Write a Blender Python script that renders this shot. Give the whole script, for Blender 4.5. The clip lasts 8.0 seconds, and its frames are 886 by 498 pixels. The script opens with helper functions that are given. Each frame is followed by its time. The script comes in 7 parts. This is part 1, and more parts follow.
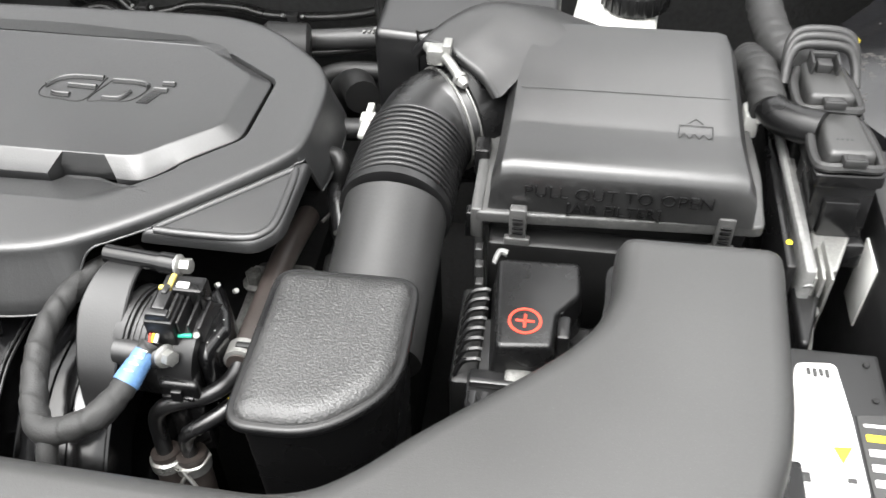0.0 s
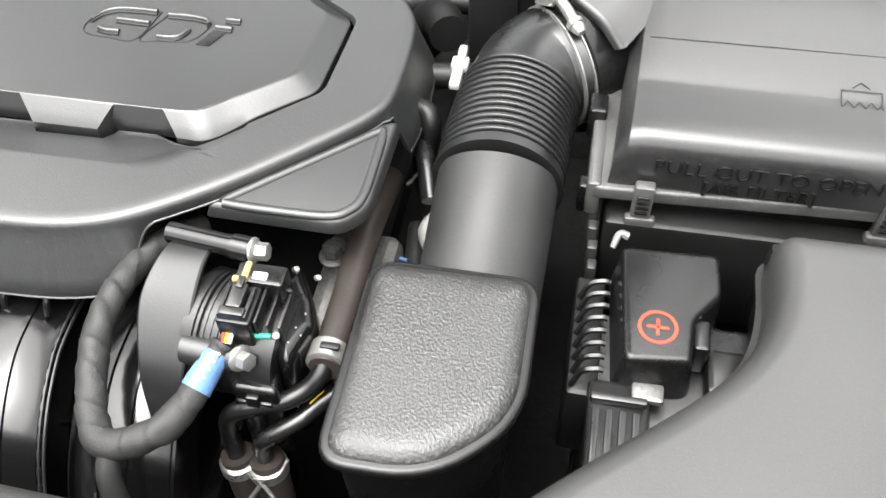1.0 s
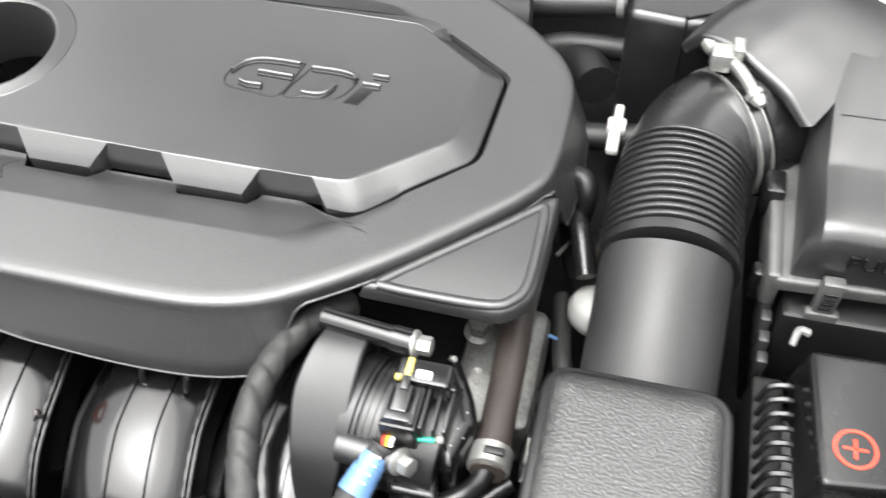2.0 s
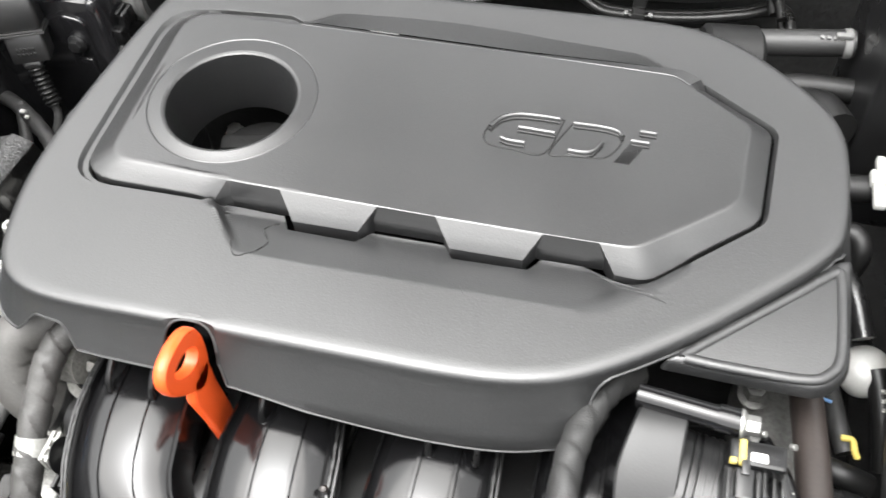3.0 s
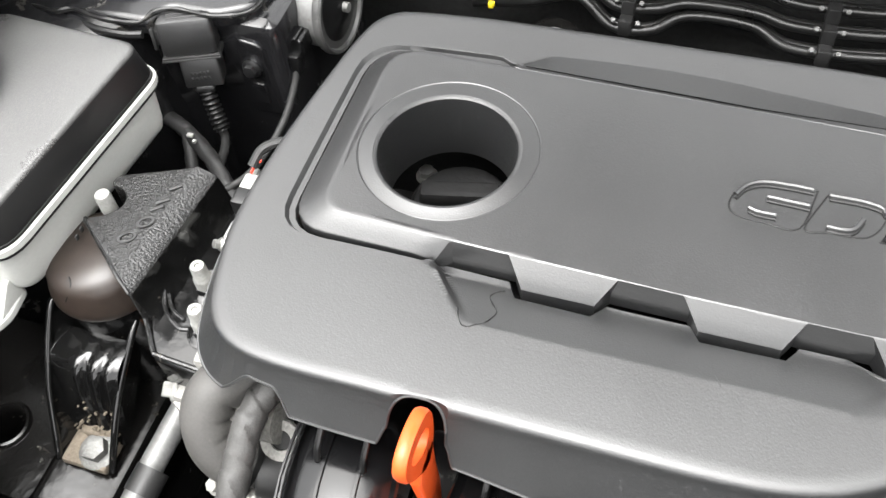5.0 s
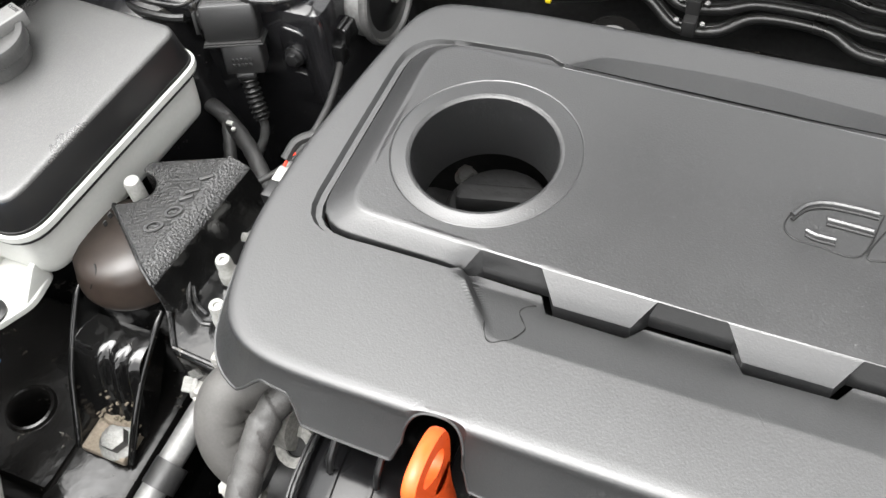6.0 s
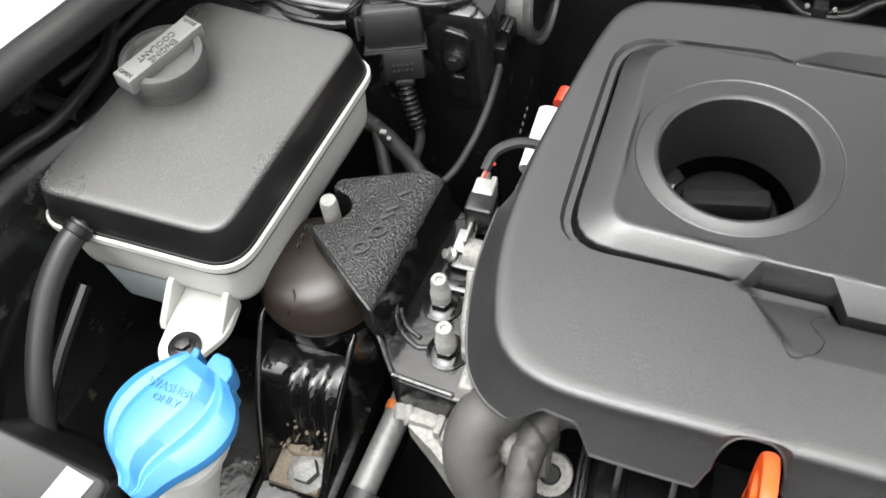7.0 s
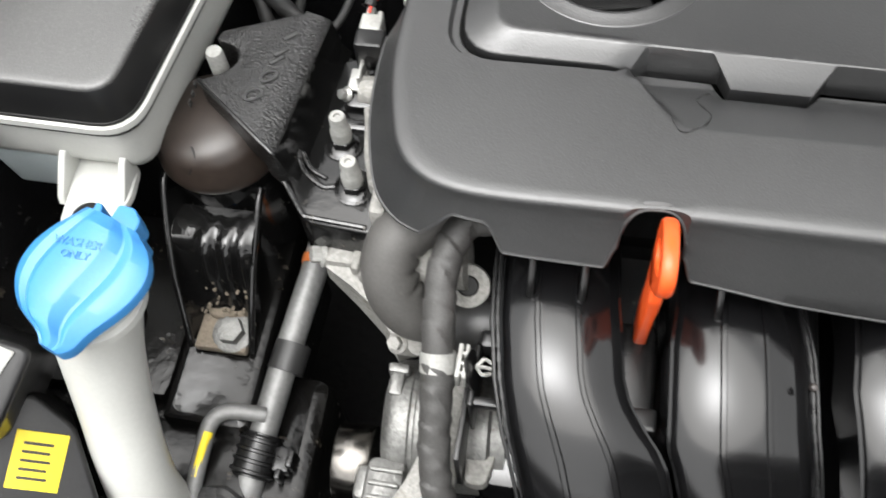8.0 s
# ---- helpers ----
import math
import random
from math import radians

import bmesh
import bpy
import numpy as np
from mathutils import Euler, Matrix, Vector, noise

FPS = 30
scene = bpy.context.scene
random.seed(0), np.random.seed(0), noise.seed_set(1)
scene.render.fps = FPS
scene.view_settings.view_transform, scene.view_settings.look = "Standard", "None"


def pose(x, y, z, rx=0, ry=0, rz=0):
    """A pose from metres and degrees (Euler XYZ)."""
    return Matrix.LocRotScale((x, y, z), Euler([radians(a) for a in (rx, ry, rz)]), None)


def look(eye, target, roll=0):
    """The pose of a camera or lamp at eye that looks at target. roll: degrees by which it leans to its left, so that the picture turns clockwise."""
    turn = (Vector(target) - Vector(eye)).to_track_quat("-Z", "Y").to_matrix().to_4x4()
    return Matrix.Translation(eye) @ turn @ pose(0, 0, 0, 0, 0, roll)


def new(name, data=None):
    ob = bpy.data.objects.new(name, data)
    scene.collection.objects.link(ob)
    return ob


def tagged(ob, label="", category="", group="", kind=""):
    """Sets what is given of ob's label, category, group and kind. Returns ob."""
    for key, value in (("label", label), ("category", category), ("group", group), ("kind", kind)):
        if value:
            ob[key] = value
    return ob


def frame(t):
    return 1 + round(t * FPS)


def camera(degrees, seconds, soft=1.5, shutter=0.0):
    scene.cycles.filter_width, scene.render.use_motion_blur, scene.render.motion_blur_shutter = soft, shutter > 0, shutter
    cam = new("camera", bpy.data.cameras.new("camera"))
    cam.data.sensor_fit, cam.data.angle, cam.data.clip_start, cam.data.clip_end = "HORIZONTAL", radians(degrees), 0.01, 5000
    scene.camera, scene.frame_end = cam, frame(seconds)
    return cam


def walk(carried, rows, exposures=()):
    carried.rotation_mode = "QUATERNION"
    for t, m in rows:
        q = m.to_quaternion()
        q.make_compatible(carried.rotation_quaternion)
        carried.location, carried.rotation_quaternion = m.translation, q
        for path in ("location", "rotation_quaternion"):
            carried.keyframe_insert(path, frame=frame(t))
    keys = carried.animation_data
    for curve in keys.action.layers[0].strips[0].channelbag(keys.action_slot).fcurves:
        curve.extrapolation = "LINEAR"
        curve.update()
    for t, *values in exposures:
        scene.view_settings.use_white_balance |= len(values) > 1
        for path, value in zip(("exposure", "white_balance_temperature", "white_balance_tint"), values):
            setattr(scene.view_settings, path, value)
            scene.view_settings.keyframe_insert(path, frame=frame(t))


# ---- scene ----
cam = camera(51.0, 8.0, 1.5, 0.3)
PATH = [
    (0, (-0.044, 0.008, 1.297), (-0.266, 1.404, -0.119), -1.4),
    (0.5, (-0.084, 0.055, 1.29), (-0.296, 1.345, -0.223), -1.6),
    (1, (-0.104, 0.092, 1.272), (-0.357, 1.31, -0.295), -2.0),
    (1.2, (-0.106, 0.107, 1.279), (-0.381, 1.302, -0.301), -2.3),
    (2.3, (-0.226, 0.15, 1.285), (-0.568, 1.293, -0.32), -3.6),
    (2.5, (-0.26, 0.151, 1.29), (-0.602, 1.286, -0.321), -3.7),
    (3, (-0.325, 0.15, 1.3), (-0.681, 1.287, -0.306), -4.8),
    (3.5, (-0.38, 0.148, 1.308), (-0.726, 1.283, -0.302), -4.4),
    (4, (-0.418, 0.154, 1.319), (-0.778, 1.282, -0.292), -4.9),
    (4.5, (-0.434, 0.162, 1.312), (-0.819, 1.283, -0.3), -5.1),
    (6, (-0.427, 0.203, 1.281), (-0.994, 1.242, -0.331), -8.1),
    (6.5, (-0.496, 0.197, 1.288), (-1.029, 1.24, -0.333), -6.9),
    (7, (-0.574, 0.176, 1.282), (-1.056, 1.223, -0.352), -7.6),
    (7.5, (-0.586, 0.154, 1.258), (-0.946, 1.157, -0.434), -7.4),
    (8, (-0.563, 0.138, 1.263), (-0.825, 1.07, -0.487), -7.1),
]
walk(cam, [(t, look(eye, target, roll)) for t, eye, target, roll in PATH], [(0, 2.36), (0.5, 2.58), (1.2, 2.54), (2.5, 2.44), (4.0, 2.48), (4.7, 2.48), (6.0, 2.34), (6.5, 2.04), (7.0, 1.88), (8, 1.76)])

# ---- daylight: a bright overcast sky ----
world = bpy.data.worlds.new("overcast")
scene.world = world
world.use_nodes = True
wt = world.node_tree
wt.nodes.clear()
sky = wt.nodes.new("ShaderNodeTexSky")
sky.sky_type = "NISHITA"
sky.sun_disc = False
sky.sun_elevation, sky.sun_rotation = radians(77), radians(227)
sky.dust_density = 4.0
grey = wt.nodes.new("ShaderNodeHueSaturation")
grey.inputs["Saturation"].default_value = 0.0
bg = wt.nodes.new("ShaderNodeBackground")
bg.inputs["Strength"].default_value = 0.15
wo = wt.nodes.new("ShaderNodeOutputWorld")
wt.links.new(sky.outputs[0], grey.inputs["Color"])
wt.links.new(grey.outputs[0], bg.inputs["Color"])
wt.links.new(bg.outputs[0], wo.inputs["Surface"])
lamp = bpy.data.lights.new("sun", "SUN")
lamp.energy, lamp.angle, lamp.color = 0.75, radians(70), (1.0, 0.965, 0.915)
sun = new("sun", lamp)
sun.matrix_world = look((-1.1, -0.15, 5.0), (-0.4, 0.5, 0.9))


# ---- materials ----
def material(name, base, rough=0.5, metal=0.0, vary=0.25, blotch=18.0, grain=700.0, bump=0.0, bump_mm=0.3,
             spec=0.5, second=None, cover=0.5, spots=60.0, rough_vary=0.1, coat=0.0):
    """A painted, moulded or cast surface. second, cover, spots: a film of dust or wear in patches."""
    m = bpy.data.materials.new(name)
    m.use_nodes = True
    nt = m.node_tree
    b = nt.nodes["Principled BSDF"]
    link = nt.links.new
    tc = nt.nodes.new("ShaderNodeTexCoord")
    big = nt.nodes.new("ShaderNodeTexNoise")
    big.inputs["Scale"].default_value, big.inputs["Detail"].default_value = blotch, 5
    fine = nt.nodes.new("ShaderNodeTexNoise")
    fine.inputs["Scale"].default_value, fine.inputs["Detail"].default_value = grain, 3
    for n in (big, fine):
        link(tc.outputs["Object"], n.inputs["Vector"])
    both = nt.nodes.new("ShaderNodeMath")
    both.operation = "ADD"
    link(big.outputs["Fac"], both.inputs[0])
    link(fine.outputs["Fac"], both.inputs[1])
    shade = nt.nodes.new("ShaderNodeMapRange")
    shade.inputs["From Min"].default_value, shade.inputs["From Max"].default_value = 0.6, 1.4
    shade.inputs["To Min"].default_value, shade.inputs["To Max"].default_value = 1 - vary, 1 + vary
    link(both.outputs[0], shade.inputs["Value"])
    tint = nt.nodes.new("ShaderNodeMix")
    tint.data_type, tint.blend_type = "RGBA", "MULTIPLY"
    tint.inputs["Factor"].default_value = 1.0
    tint.inputs["A"].default_value = (*base, 1)
    link(shade.outputs[0], tint.inputs["B"])
    colour = tint.outputs["Result"]
    rmap = nt.nodes.new("ShaderNodeMapRange")
    rmap.inputs["From Min"].default_value, rmap.inputs["From Max"].default_value = 0.3, 0.7
    rmap.inputs["To Min"].default_value, rmap.inputs["To Max"].default_value = max(rough - rough_vary, 0.03), min(rough + rough_vary, 1)
    link(big.outputs["Fac"], rmap.inputs["Value"])
    rsock = rmap.outputs[0]
    if second:
        patch = nt.nodes.new("ShaderNodeTexNoise")
        patch.inputs["Scale"].default_value, patch.inputs["Detail"].default_value = spots, 8
        patch.inputs["Roughness"].default_value = 0.7
        link(tc.outputs["Object"], patch.inputs["Vector"])
        ramp = nt.nodes.new("ShaderNodeMapRange")
        ramp.inputs["From Min"].default_value, ramp.inputs["From Max"].default_value = 0.75 - 0.5 * cover, 0.85 - 0.4 * cover
        link(patch.outputs["Fac"], ramp.inputs["Value"])
        mix = nt.nodes.new("ShaderNodeMix")
        mix.data_type = "RGBA"
        link(ramp.outputs[0], mix.inputs["Factor"])
        link(colour, mix.inputs["A"])
        mix.inputs["B"].default_value = (*second, 1)
        colour = mix.outputs["Result"]
        rmix = nt.nodes.new("ShaderNodeMix")
        link(ramp.outputs[0], rmix.inputs["Factor"])
        link(rsock, rmix.inputs["A"])
        rmix.inputs["B"].default_value = 0.75
        rsock = rmix.outputs["Result"]
    link(colour, b.inputs["Base Color"])
    link(rsock, b.inputs["Roughness"])
    b.inputs["Metallic"].default_value = metal
    b.inputs["Specular IOR Level"].default_value = spec
    b.inputs["Coat Weight"].default_value = coat
    b.inputs["Coat Roughness"].default_value = 0.08
    if bump:
        bn = nt.nodes.new("ShaderNodeBump")
        bn.inputs["Strength"].default_value, bn.inputs["Distance"].default_value = bump, bump_mm / 1000
        link(fine.outputs["Fac"], bn.inputs["Height"])
        link(bn.outputs[0], b.inputs["Normal"])
    return m


DUST = (0.16, 0.15, 0.135)
M_COVER = material("grained_grey_plastic", (0.0150, 0.0153, 0.0157), 0.40, spec=1.0, rough_vary=0.03, vary=0.35, second=(0.042, 0.042, 0.042), cover=0.42, spots=850, grain=900, bump=0.38, bump_mm=0.25, blotch=10)
M_PANEL = material("matt_grey_plastic", (0.0115, 0.0117, 0.0121), 0.34, spec=1.0, rough_vary=0.03, vary=0.35, second=(0.034, 0.034, 0.034), cover=0.42, spots=850, grain=900, bump=0.38, bump_mm=0.25, blotch=12)
M_COARSE = material("leather_grain_plastic", (0.012, 0.012, 0.012), 0.42, spec=0.9, vary=0.5, second=(0.085, 0.085, 0.082), cover=0.44, spots=620, grain=750, bump=0.9, bump_mm=0.6)
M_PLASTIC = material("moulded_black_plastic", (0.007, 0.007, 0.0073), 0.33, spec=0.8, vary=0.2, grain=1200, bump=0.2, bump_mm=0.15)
M_BOX = material("satin_housing_plastic", (0.013, 0.013, 0.0132), 0.40, spec=0.95, vary=0.25, second=(0.045, 0.045, 0.044), cover=0.42, spots=900, grain=1500, bump=0.4, bump_mm=0.2, blotch=12)
M_STRAP = material("strap_plastic", (0.010, 0.010, 0.0103), 0.36, spec=0.6, vary=0.2, grain=900, bump=0.2)
M_DUCT = material("dusty_duct_plastic", (0.027, 0.027, 0.0266), 0.42, spec=0.8, rough_vary=0.04, vary=0.2, blotch=9, second=(0.075, 0.075, 0.073), cover=0.34, spots=1000, grain=1500, bump=0.4, bump_mm=0.2)
# Speckled dust, plus a raised base colour that stands in for sky sheen.
M_LID = material("dusty_sheen_lid_plastic", (0.045, 0.045, 0.0442), 0.30, spec=1.0, rough_vary=0.06, vary=0.3, blotch=14, second=(0.13, 0.13, 0.126), cover=0.46, spots=1100, grain=1500, bump=0.7, bump_mm=0.3)
M_DIRT = material("dried_mud", (0.15, 0.125, 0.095), 0.9, vary=0.4, blotch=60, grain=500, bump=0.8, bump_mm=0.6)
M_SMOOTH = material("satin_black_plastic", (0.006, 0.006, 0.0062), 0.28, spec=0.45, vary=0.2, grain=900, bump=0.1, bump_mm=0.1)
M_FLANGE = material("worn_grey_plastic", (0.022, 0.022, 0.022), 0.42, vary=0.25, grain=600, bump=0.2)
M_SCUFF = material("scuffed_pale_plastic", (0.055, 0.055, 0.054), 0.42, spec=0.7, vary=0.3, blotch=50, grain=700, bump=0.3, second=(0.11, 0.11, 0.105), cover=0.35, spots=120)
M_GLOSS = material("glossy_black_nylon", (0.004, 0.004, 0.0043), 0.165, spec=0.6, vary=0.3, rough_vary=0.03, grain=300, bump=0.06, bump_mm=0.2)
M_DUSTY = material("dusty_black_plastic", (0.009, 0.009, 0.0093), 0.36, vary=0.3, second=DUST, cover=0.22, spots=90, grain=500, bump=0.2)
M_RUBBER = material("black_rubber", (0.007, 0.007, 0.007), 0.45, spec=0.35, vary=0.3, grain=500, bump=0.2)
M_HOSE_BROWN = material("aged_rubber_hose", (0.03, 0.024, 0.0215), 0.5, vary=0.3, grain=600, bump=0.2)
M_MOUNT_RUBBER = material("brown_mount_rubber", (0.024, 0.0175, 0.014), 0.36, vary=0.35, grain=200, bump=0.15, second=(0.12, 0.1, 0.08), cover=0.22)
M_TAPEGREY = material("worn_grey_cloth_tape", (0.040, 0.039, 0.0375), 0.55, vary=0.35, blotch=50, grain=800, bump=0.6, bump_mm=0.4)
M_LOOM = material("cloth_tape_loom", (0.020, 0.020, 0.0198), 0.6, vary=0.3, grain=900, bump=0.6, bump_mm=0.4)
M_GREYHOSE = material("grey_hose", (0.058, 0.056, 0.053), 0.55, vary=0.25, blotch=60, grain=600, bump=0.3, second=(0.12, 0.115, 0.105), cover=0.25, spots=90)
M_CAST = material("cast_aluminium", (0.17, 0.17, 0.163), 0.48, metal=0.7, vary=0.4, blotch=40, grain=420, bump=0.8, bump_mm=0.6, second=(0.12, 0.11, 0.09), cover=0.34, spots=90)
M_CASTPALE = material("rough_sand_casting", (0.25, 0.245, 0.23), 0.65, metal=0.3, vary=0.4, blotch=60, grain=450, bump=1.0, bump_mm=0.8, second=(0.17, 0.16, 0.13), cover=0.36, spots=110)
M_ALU = material("aluminium_tube", (0.20, 0.20, 0.197), 0.5, metal=0.45, vary=0.25, grain=300, bump=0.15, second=(0.16, 0.14, 0.12), cover=0.2, spots=90)
M_ZINC = material("zinc_plated_steel", (0.36, 0.36, 0.345), 0.34, metal=0.75, vary=0.2, grain=500, bump=0.15)
M_STEEL = material("polished_steel", (0.20, 0.19, 0.175), 0.24, metal=1.0, vary=0.15, rough_vary=0.03, grain=300)
M_WHITE = material("milky_white_plastic", (0.50, 0.505, 0.48), 0.38, vary=0.05, grain=400, second=(0.5, 0.5, 0.45), cover=0.08)
M_COOLANT = material("milky_plastic_over_liquid", (0.40, 0.45, 0.46), 0.34, vary=0.05, grain=400)
M_OFFWHITE = material("white_nylon_clip", (0.36, 0.36, 0.345), 0.45, vary=0.08)
M_CAPPALE = material("pale_zinc_coating", (0.30, 0.30, 0.285), 0.5, metal=0.3, vary=0.25, blotch=90, grain=500, bump=0.3, second=(0.17, 0.16, 0.13), cover=0.30, spots=160)
M_BLUE = material("sky_blue_plastic", (0.04, 0.20, 0.46), 0.38, vary=0.1, grain=800, bump=0.15)
M_TAPE = material("blue_tape", (0.10, 0.20, 0.38), 0.45, vary=0.3, blotch=120, grain=500, bump=0.3)
M_ORANGE = material("orange_plastic", (0.80, 0.10, 0.02), 0.36, vary=0.08)
M_HOSE_ORANGE = material("faded_orange_plastic", (0.42, 0.12, 0.03), 0.5, vary=0.2)
M_RED = material("red_print", (0.62, 0.045, 0.02), 0.5, vary=0.05)
M_YELLOW = material("yellow_label", (0.80, 0.62, 0.02), 0.5, vary=0.05)
M_DULLYELLOW = material("dusty_yellow_plastic", (0.50, 0.40, 0.10), 0.5, vary=0.2, grain=500)
M_GREEN = material("green_plastic", (0.02, 0.4, 0.25), 0.5)
M_PAPER = material("white_label", (0.62, 0.62, 0.60), 0.5, vary=0.04)
M_PRINT = material("black_print", (0.03, 0.03, 0.03), 0.6)
M_PALEPRINT = material("pale_print", (0.42, 0.42, 0.4), 0.6)
M_PAINT = material("black_body_paint", (0.010, 0.010, 0.0108), 0.18, spec=0.7, vary=0.4, second=(0.08, 0.073, 0.062), cover=0.30, spots=45, grain=200, bump=0.25)
M_GRIME = material("grimy_black_paint", (0.005, 0.0048, 0.0046), 0.17, spec=0.4, vary=0.4, second=(0.10, 0.084, 0.062), cover=0.27, spots=70, grain=130, bump=0.4, bump_mm=0.8)
M_CASTBLACK = material("cast_iron_black_paint", (0.005, 0.005, 0.005), 0.20, spec=0.6, vary=0.4, grain=700, bump=1.0, bump_mm=1.1, second=(0.05, 0.048, 0.042), cover=0.28, spots=500)
M_BRACKET = material("black_painted_bracket", (0.007, 0.007, 0.007), 0.18, spec=0.6, vary=0.4, grain=130, bump=0.6, bump_mm=1.2, second=(0.08, 0.07, 0.055), cover=0.26, spots=160)
M_ENAMEL = material("glossy_black_enamel", (0.005, 0.005, 0.005), 0.11, spec=0.6, vary=0.4, rough_vary=0.05, grain=110, bump=0.35, bump_mm=0.8, second=(0.06, 0.052, 0.04), cover=0.24, spots=130)
M_INSUL = material("cowl_insulation", (0.022, 0.022, 0.022), 0.85, vary=0.5, grain=160, bump=0.8, bump_mm=1.5)
# Silver raised in brightness so the unseen bonnet throws back more light.
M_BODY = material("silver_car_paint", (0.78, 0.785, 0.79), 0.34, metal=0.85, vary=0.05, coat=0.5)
# Same car paint toned down for this wing; M_BODY stays bright.
M_WING = material("toned_silver_paint", (0.36, 0.365, 0.37), 0.4, metal=0.4, vary=0.12, blotch=12, coat=0.3)
M_DARK = material("dark_underside", (0.006, 0.006, 0.006), 0.7, spec=0.2, vary=0.5, grain=120, bump=0.4, bump_mm=2)
M_GLASS = material("tinted_windscreen", (0.02, 0.022, 0.024), 0.06, vary=0.05)
M_PAD = material("bonnet_pad_felt", (0.014, 0.014, 0.014), 0.7, vary=0.3, blotch=6, grain=120, bump=0.5, bump_mm=1)
M_SEALANT = material("painted_sealant", (0.010, 0.010, 0.010), 0.3, spec=0.4, vary=0.4, second=(0.10, 0.095, 0.085), cover=0.30, spots=70, grain=300, bump=0.3)
M_PIPE = material("coated_pipe", (0.012, 0.012, 0.0118), 0.34, spec=0.5, vary=0.3, second=(0.06, 0.056, 0.048), cover=0.26, spots=120, grain=500, bump=0.2)
M_MOSS = material("moss", (0.05, 0.06, 0.015), 0.9, vary=0.5, grain=900, bump=0.8)
M_WALL = material("blocker_wall_grey", (0.07, 0.07, 0.067), 0.85, vary=0.3, blotch=1.5, grain=60, bump=0.4, bump_mm=2)
M_CAPGREY = material("grey_cap_plastic", (0.15, 0.15, 0.147), 0.45, vary=0.15, grain=900, bump=0.3)
M_ASPHALT = material("asphalt", (0.05, 0.05, 0.05), 0.85, vary=0.4, blotch=2, grain=300, bump=0.6, bump_mm=3)


# ---- mesh helpers ----
def loft(rings, cap_first=False, cap_last=False, closed=True):
    bm = bmesh.new()
    rows = [[bm.verts.new(p) for p in ring] for ring in rings]
    n = len(rows[0])
    for a, b in zip(rows, rows[1:]):
        for i in range(n if closed else n - 1):
            j = (i + 1) % n
            bm.faces.new((a[i], a[j], b[j], b[i]))
    if cap_first:
        bm.faces.new(list(reversed(rows[0])))
    if cap_last:
        bm.faces.new(rows[-1])
    return bm


def merge(*bms):
    out = bms[0]
    for other in bms[1:]:
        me = bpy.data.meshes.new("tmp")
        other.to_mesh(me)
        other.free()
        out.from_mesh(me)
        bpy.data.meshes.remove(me)
    return out


class Outline(list):
    """A closed outline with rounded corners that remembers its sharp corners, so that it can be moved in or out."""
    raw, radii, seg = (), (), 5


def turning(poly):
    return sum(a[0] * b[1] - b[0] * a[1] for a, b in zip(poly, poly[1:] + poly[:1]))


def ccw(poly):
    if turning(list(poly)) > 0:
        return poly
    if isinstance(poly, Outline):
        return fillet(list(poly.raw)[::-1], list(poly.radii)[::-1], poly.seg)
    return list(poly)[::-1]


def fillet(poly, r, seg=5):
    """Rounds the corners of a closed outline; r: one radius or one for each corner."""
    out, n = Outline(), len(poly)
    radii = list(r) if isinstance(r, (list, tuple)) else [r] * n
    out.raw, out.radii, out.seg = list(poly), radii, seg
    for i, p in enumerate(poly):
        rad = radii[i]
        p, a, b = Vector(p), Vector(poly[i - 1]), Vector(poly[(i + 1) % n])
        u, v = (a - p), (b - p)
        cut = min(rad, 0.45 * u.length, 0.45 * v.length)
        s, e = p + u.normalized() * cut, p + v.normalized() * cut
        if rad <= 0:
            out.append(tuple(p))
            continue
        for k in range(seg + 1):
            t = k / seg
            out.append(tuple((1 - t) ** 2 * s + 2 * t * (1 - t) * p + t * t * e))
    return out


def chaikin(poly, times=2):
    for _ in range(times):
        out = []
        for a, b in zip(poly, poly[1:] + poly[:1]):
            out.append((0.75 * a[0] + 0.25 * b[0], 0.75 * a[1] + 0.25 * b[1]))
            out.append((0.25 * a[0] + 0.75 * b[0], 0.25 * a[1] + 0.75 * b[1]))
        poly = out
    return poly


def inset(poly, d):
    """A counter-clockwise outline moved inwards by d."""
    base = list(poly.raw) if isinstance(poly, Outline) else list(poly)
    out, bends, n = [], [], len(base)
    for i in range(n):
        p, a, b = Vector(base[i]), Vector(base[i - 1]), Vector(base[(i + 1) % n])
        e1, e2 = (p - a).normalized(), (b - p).normalized()
        n1, n2 = Vector((-e1.y, e1.x)), Vector((-e2.y, e2.x))
        out.append(tuple(p + (n1 + n2) * (d / max(1 + n1.dot(n2), 0.35))))
        bends.append(e1.x * e2.y - e1.y * e2.x)
    if isinstance(poly, Outline):
        return fillet(out, [0 if r <= 0 else max(r - d, 0.0006) if b > 0 else max(r + d, 0.0006) for r, b in zip(poly.radii, bends)], poly.seg)
    return out


def slab(poly, z0, z1, r=0.003, r0=0.0, lean=0.0, seg=4):
    """An upright block on an outline, with its top edge rounded by r, its foot by r0, and sides that lean out by lean at the foot."""
    poly = ccw(poly)
    rings = []
    if r0:
        rings = [[(x, y, z0 + r0 * (1 - math.cos(k / seg * math.pi / 2))) for x, y in inset(poly, -lean + r0 * (1 - math.sin(k / seg * math.pi / 2)))] for k in range(seg + 1)]
    else:
        rings.append([(x, y, z0) for x, y in inset(poly, -lean)])
    for k in range(seg + 1):
        a = k / seg * math.pi / 2
        rings.append([(x, y, z1 - r + r * math.sin(a)) for x, y in inset(poly, r * (1 - math.cos(a)))])
    return loft(rings, True, True)


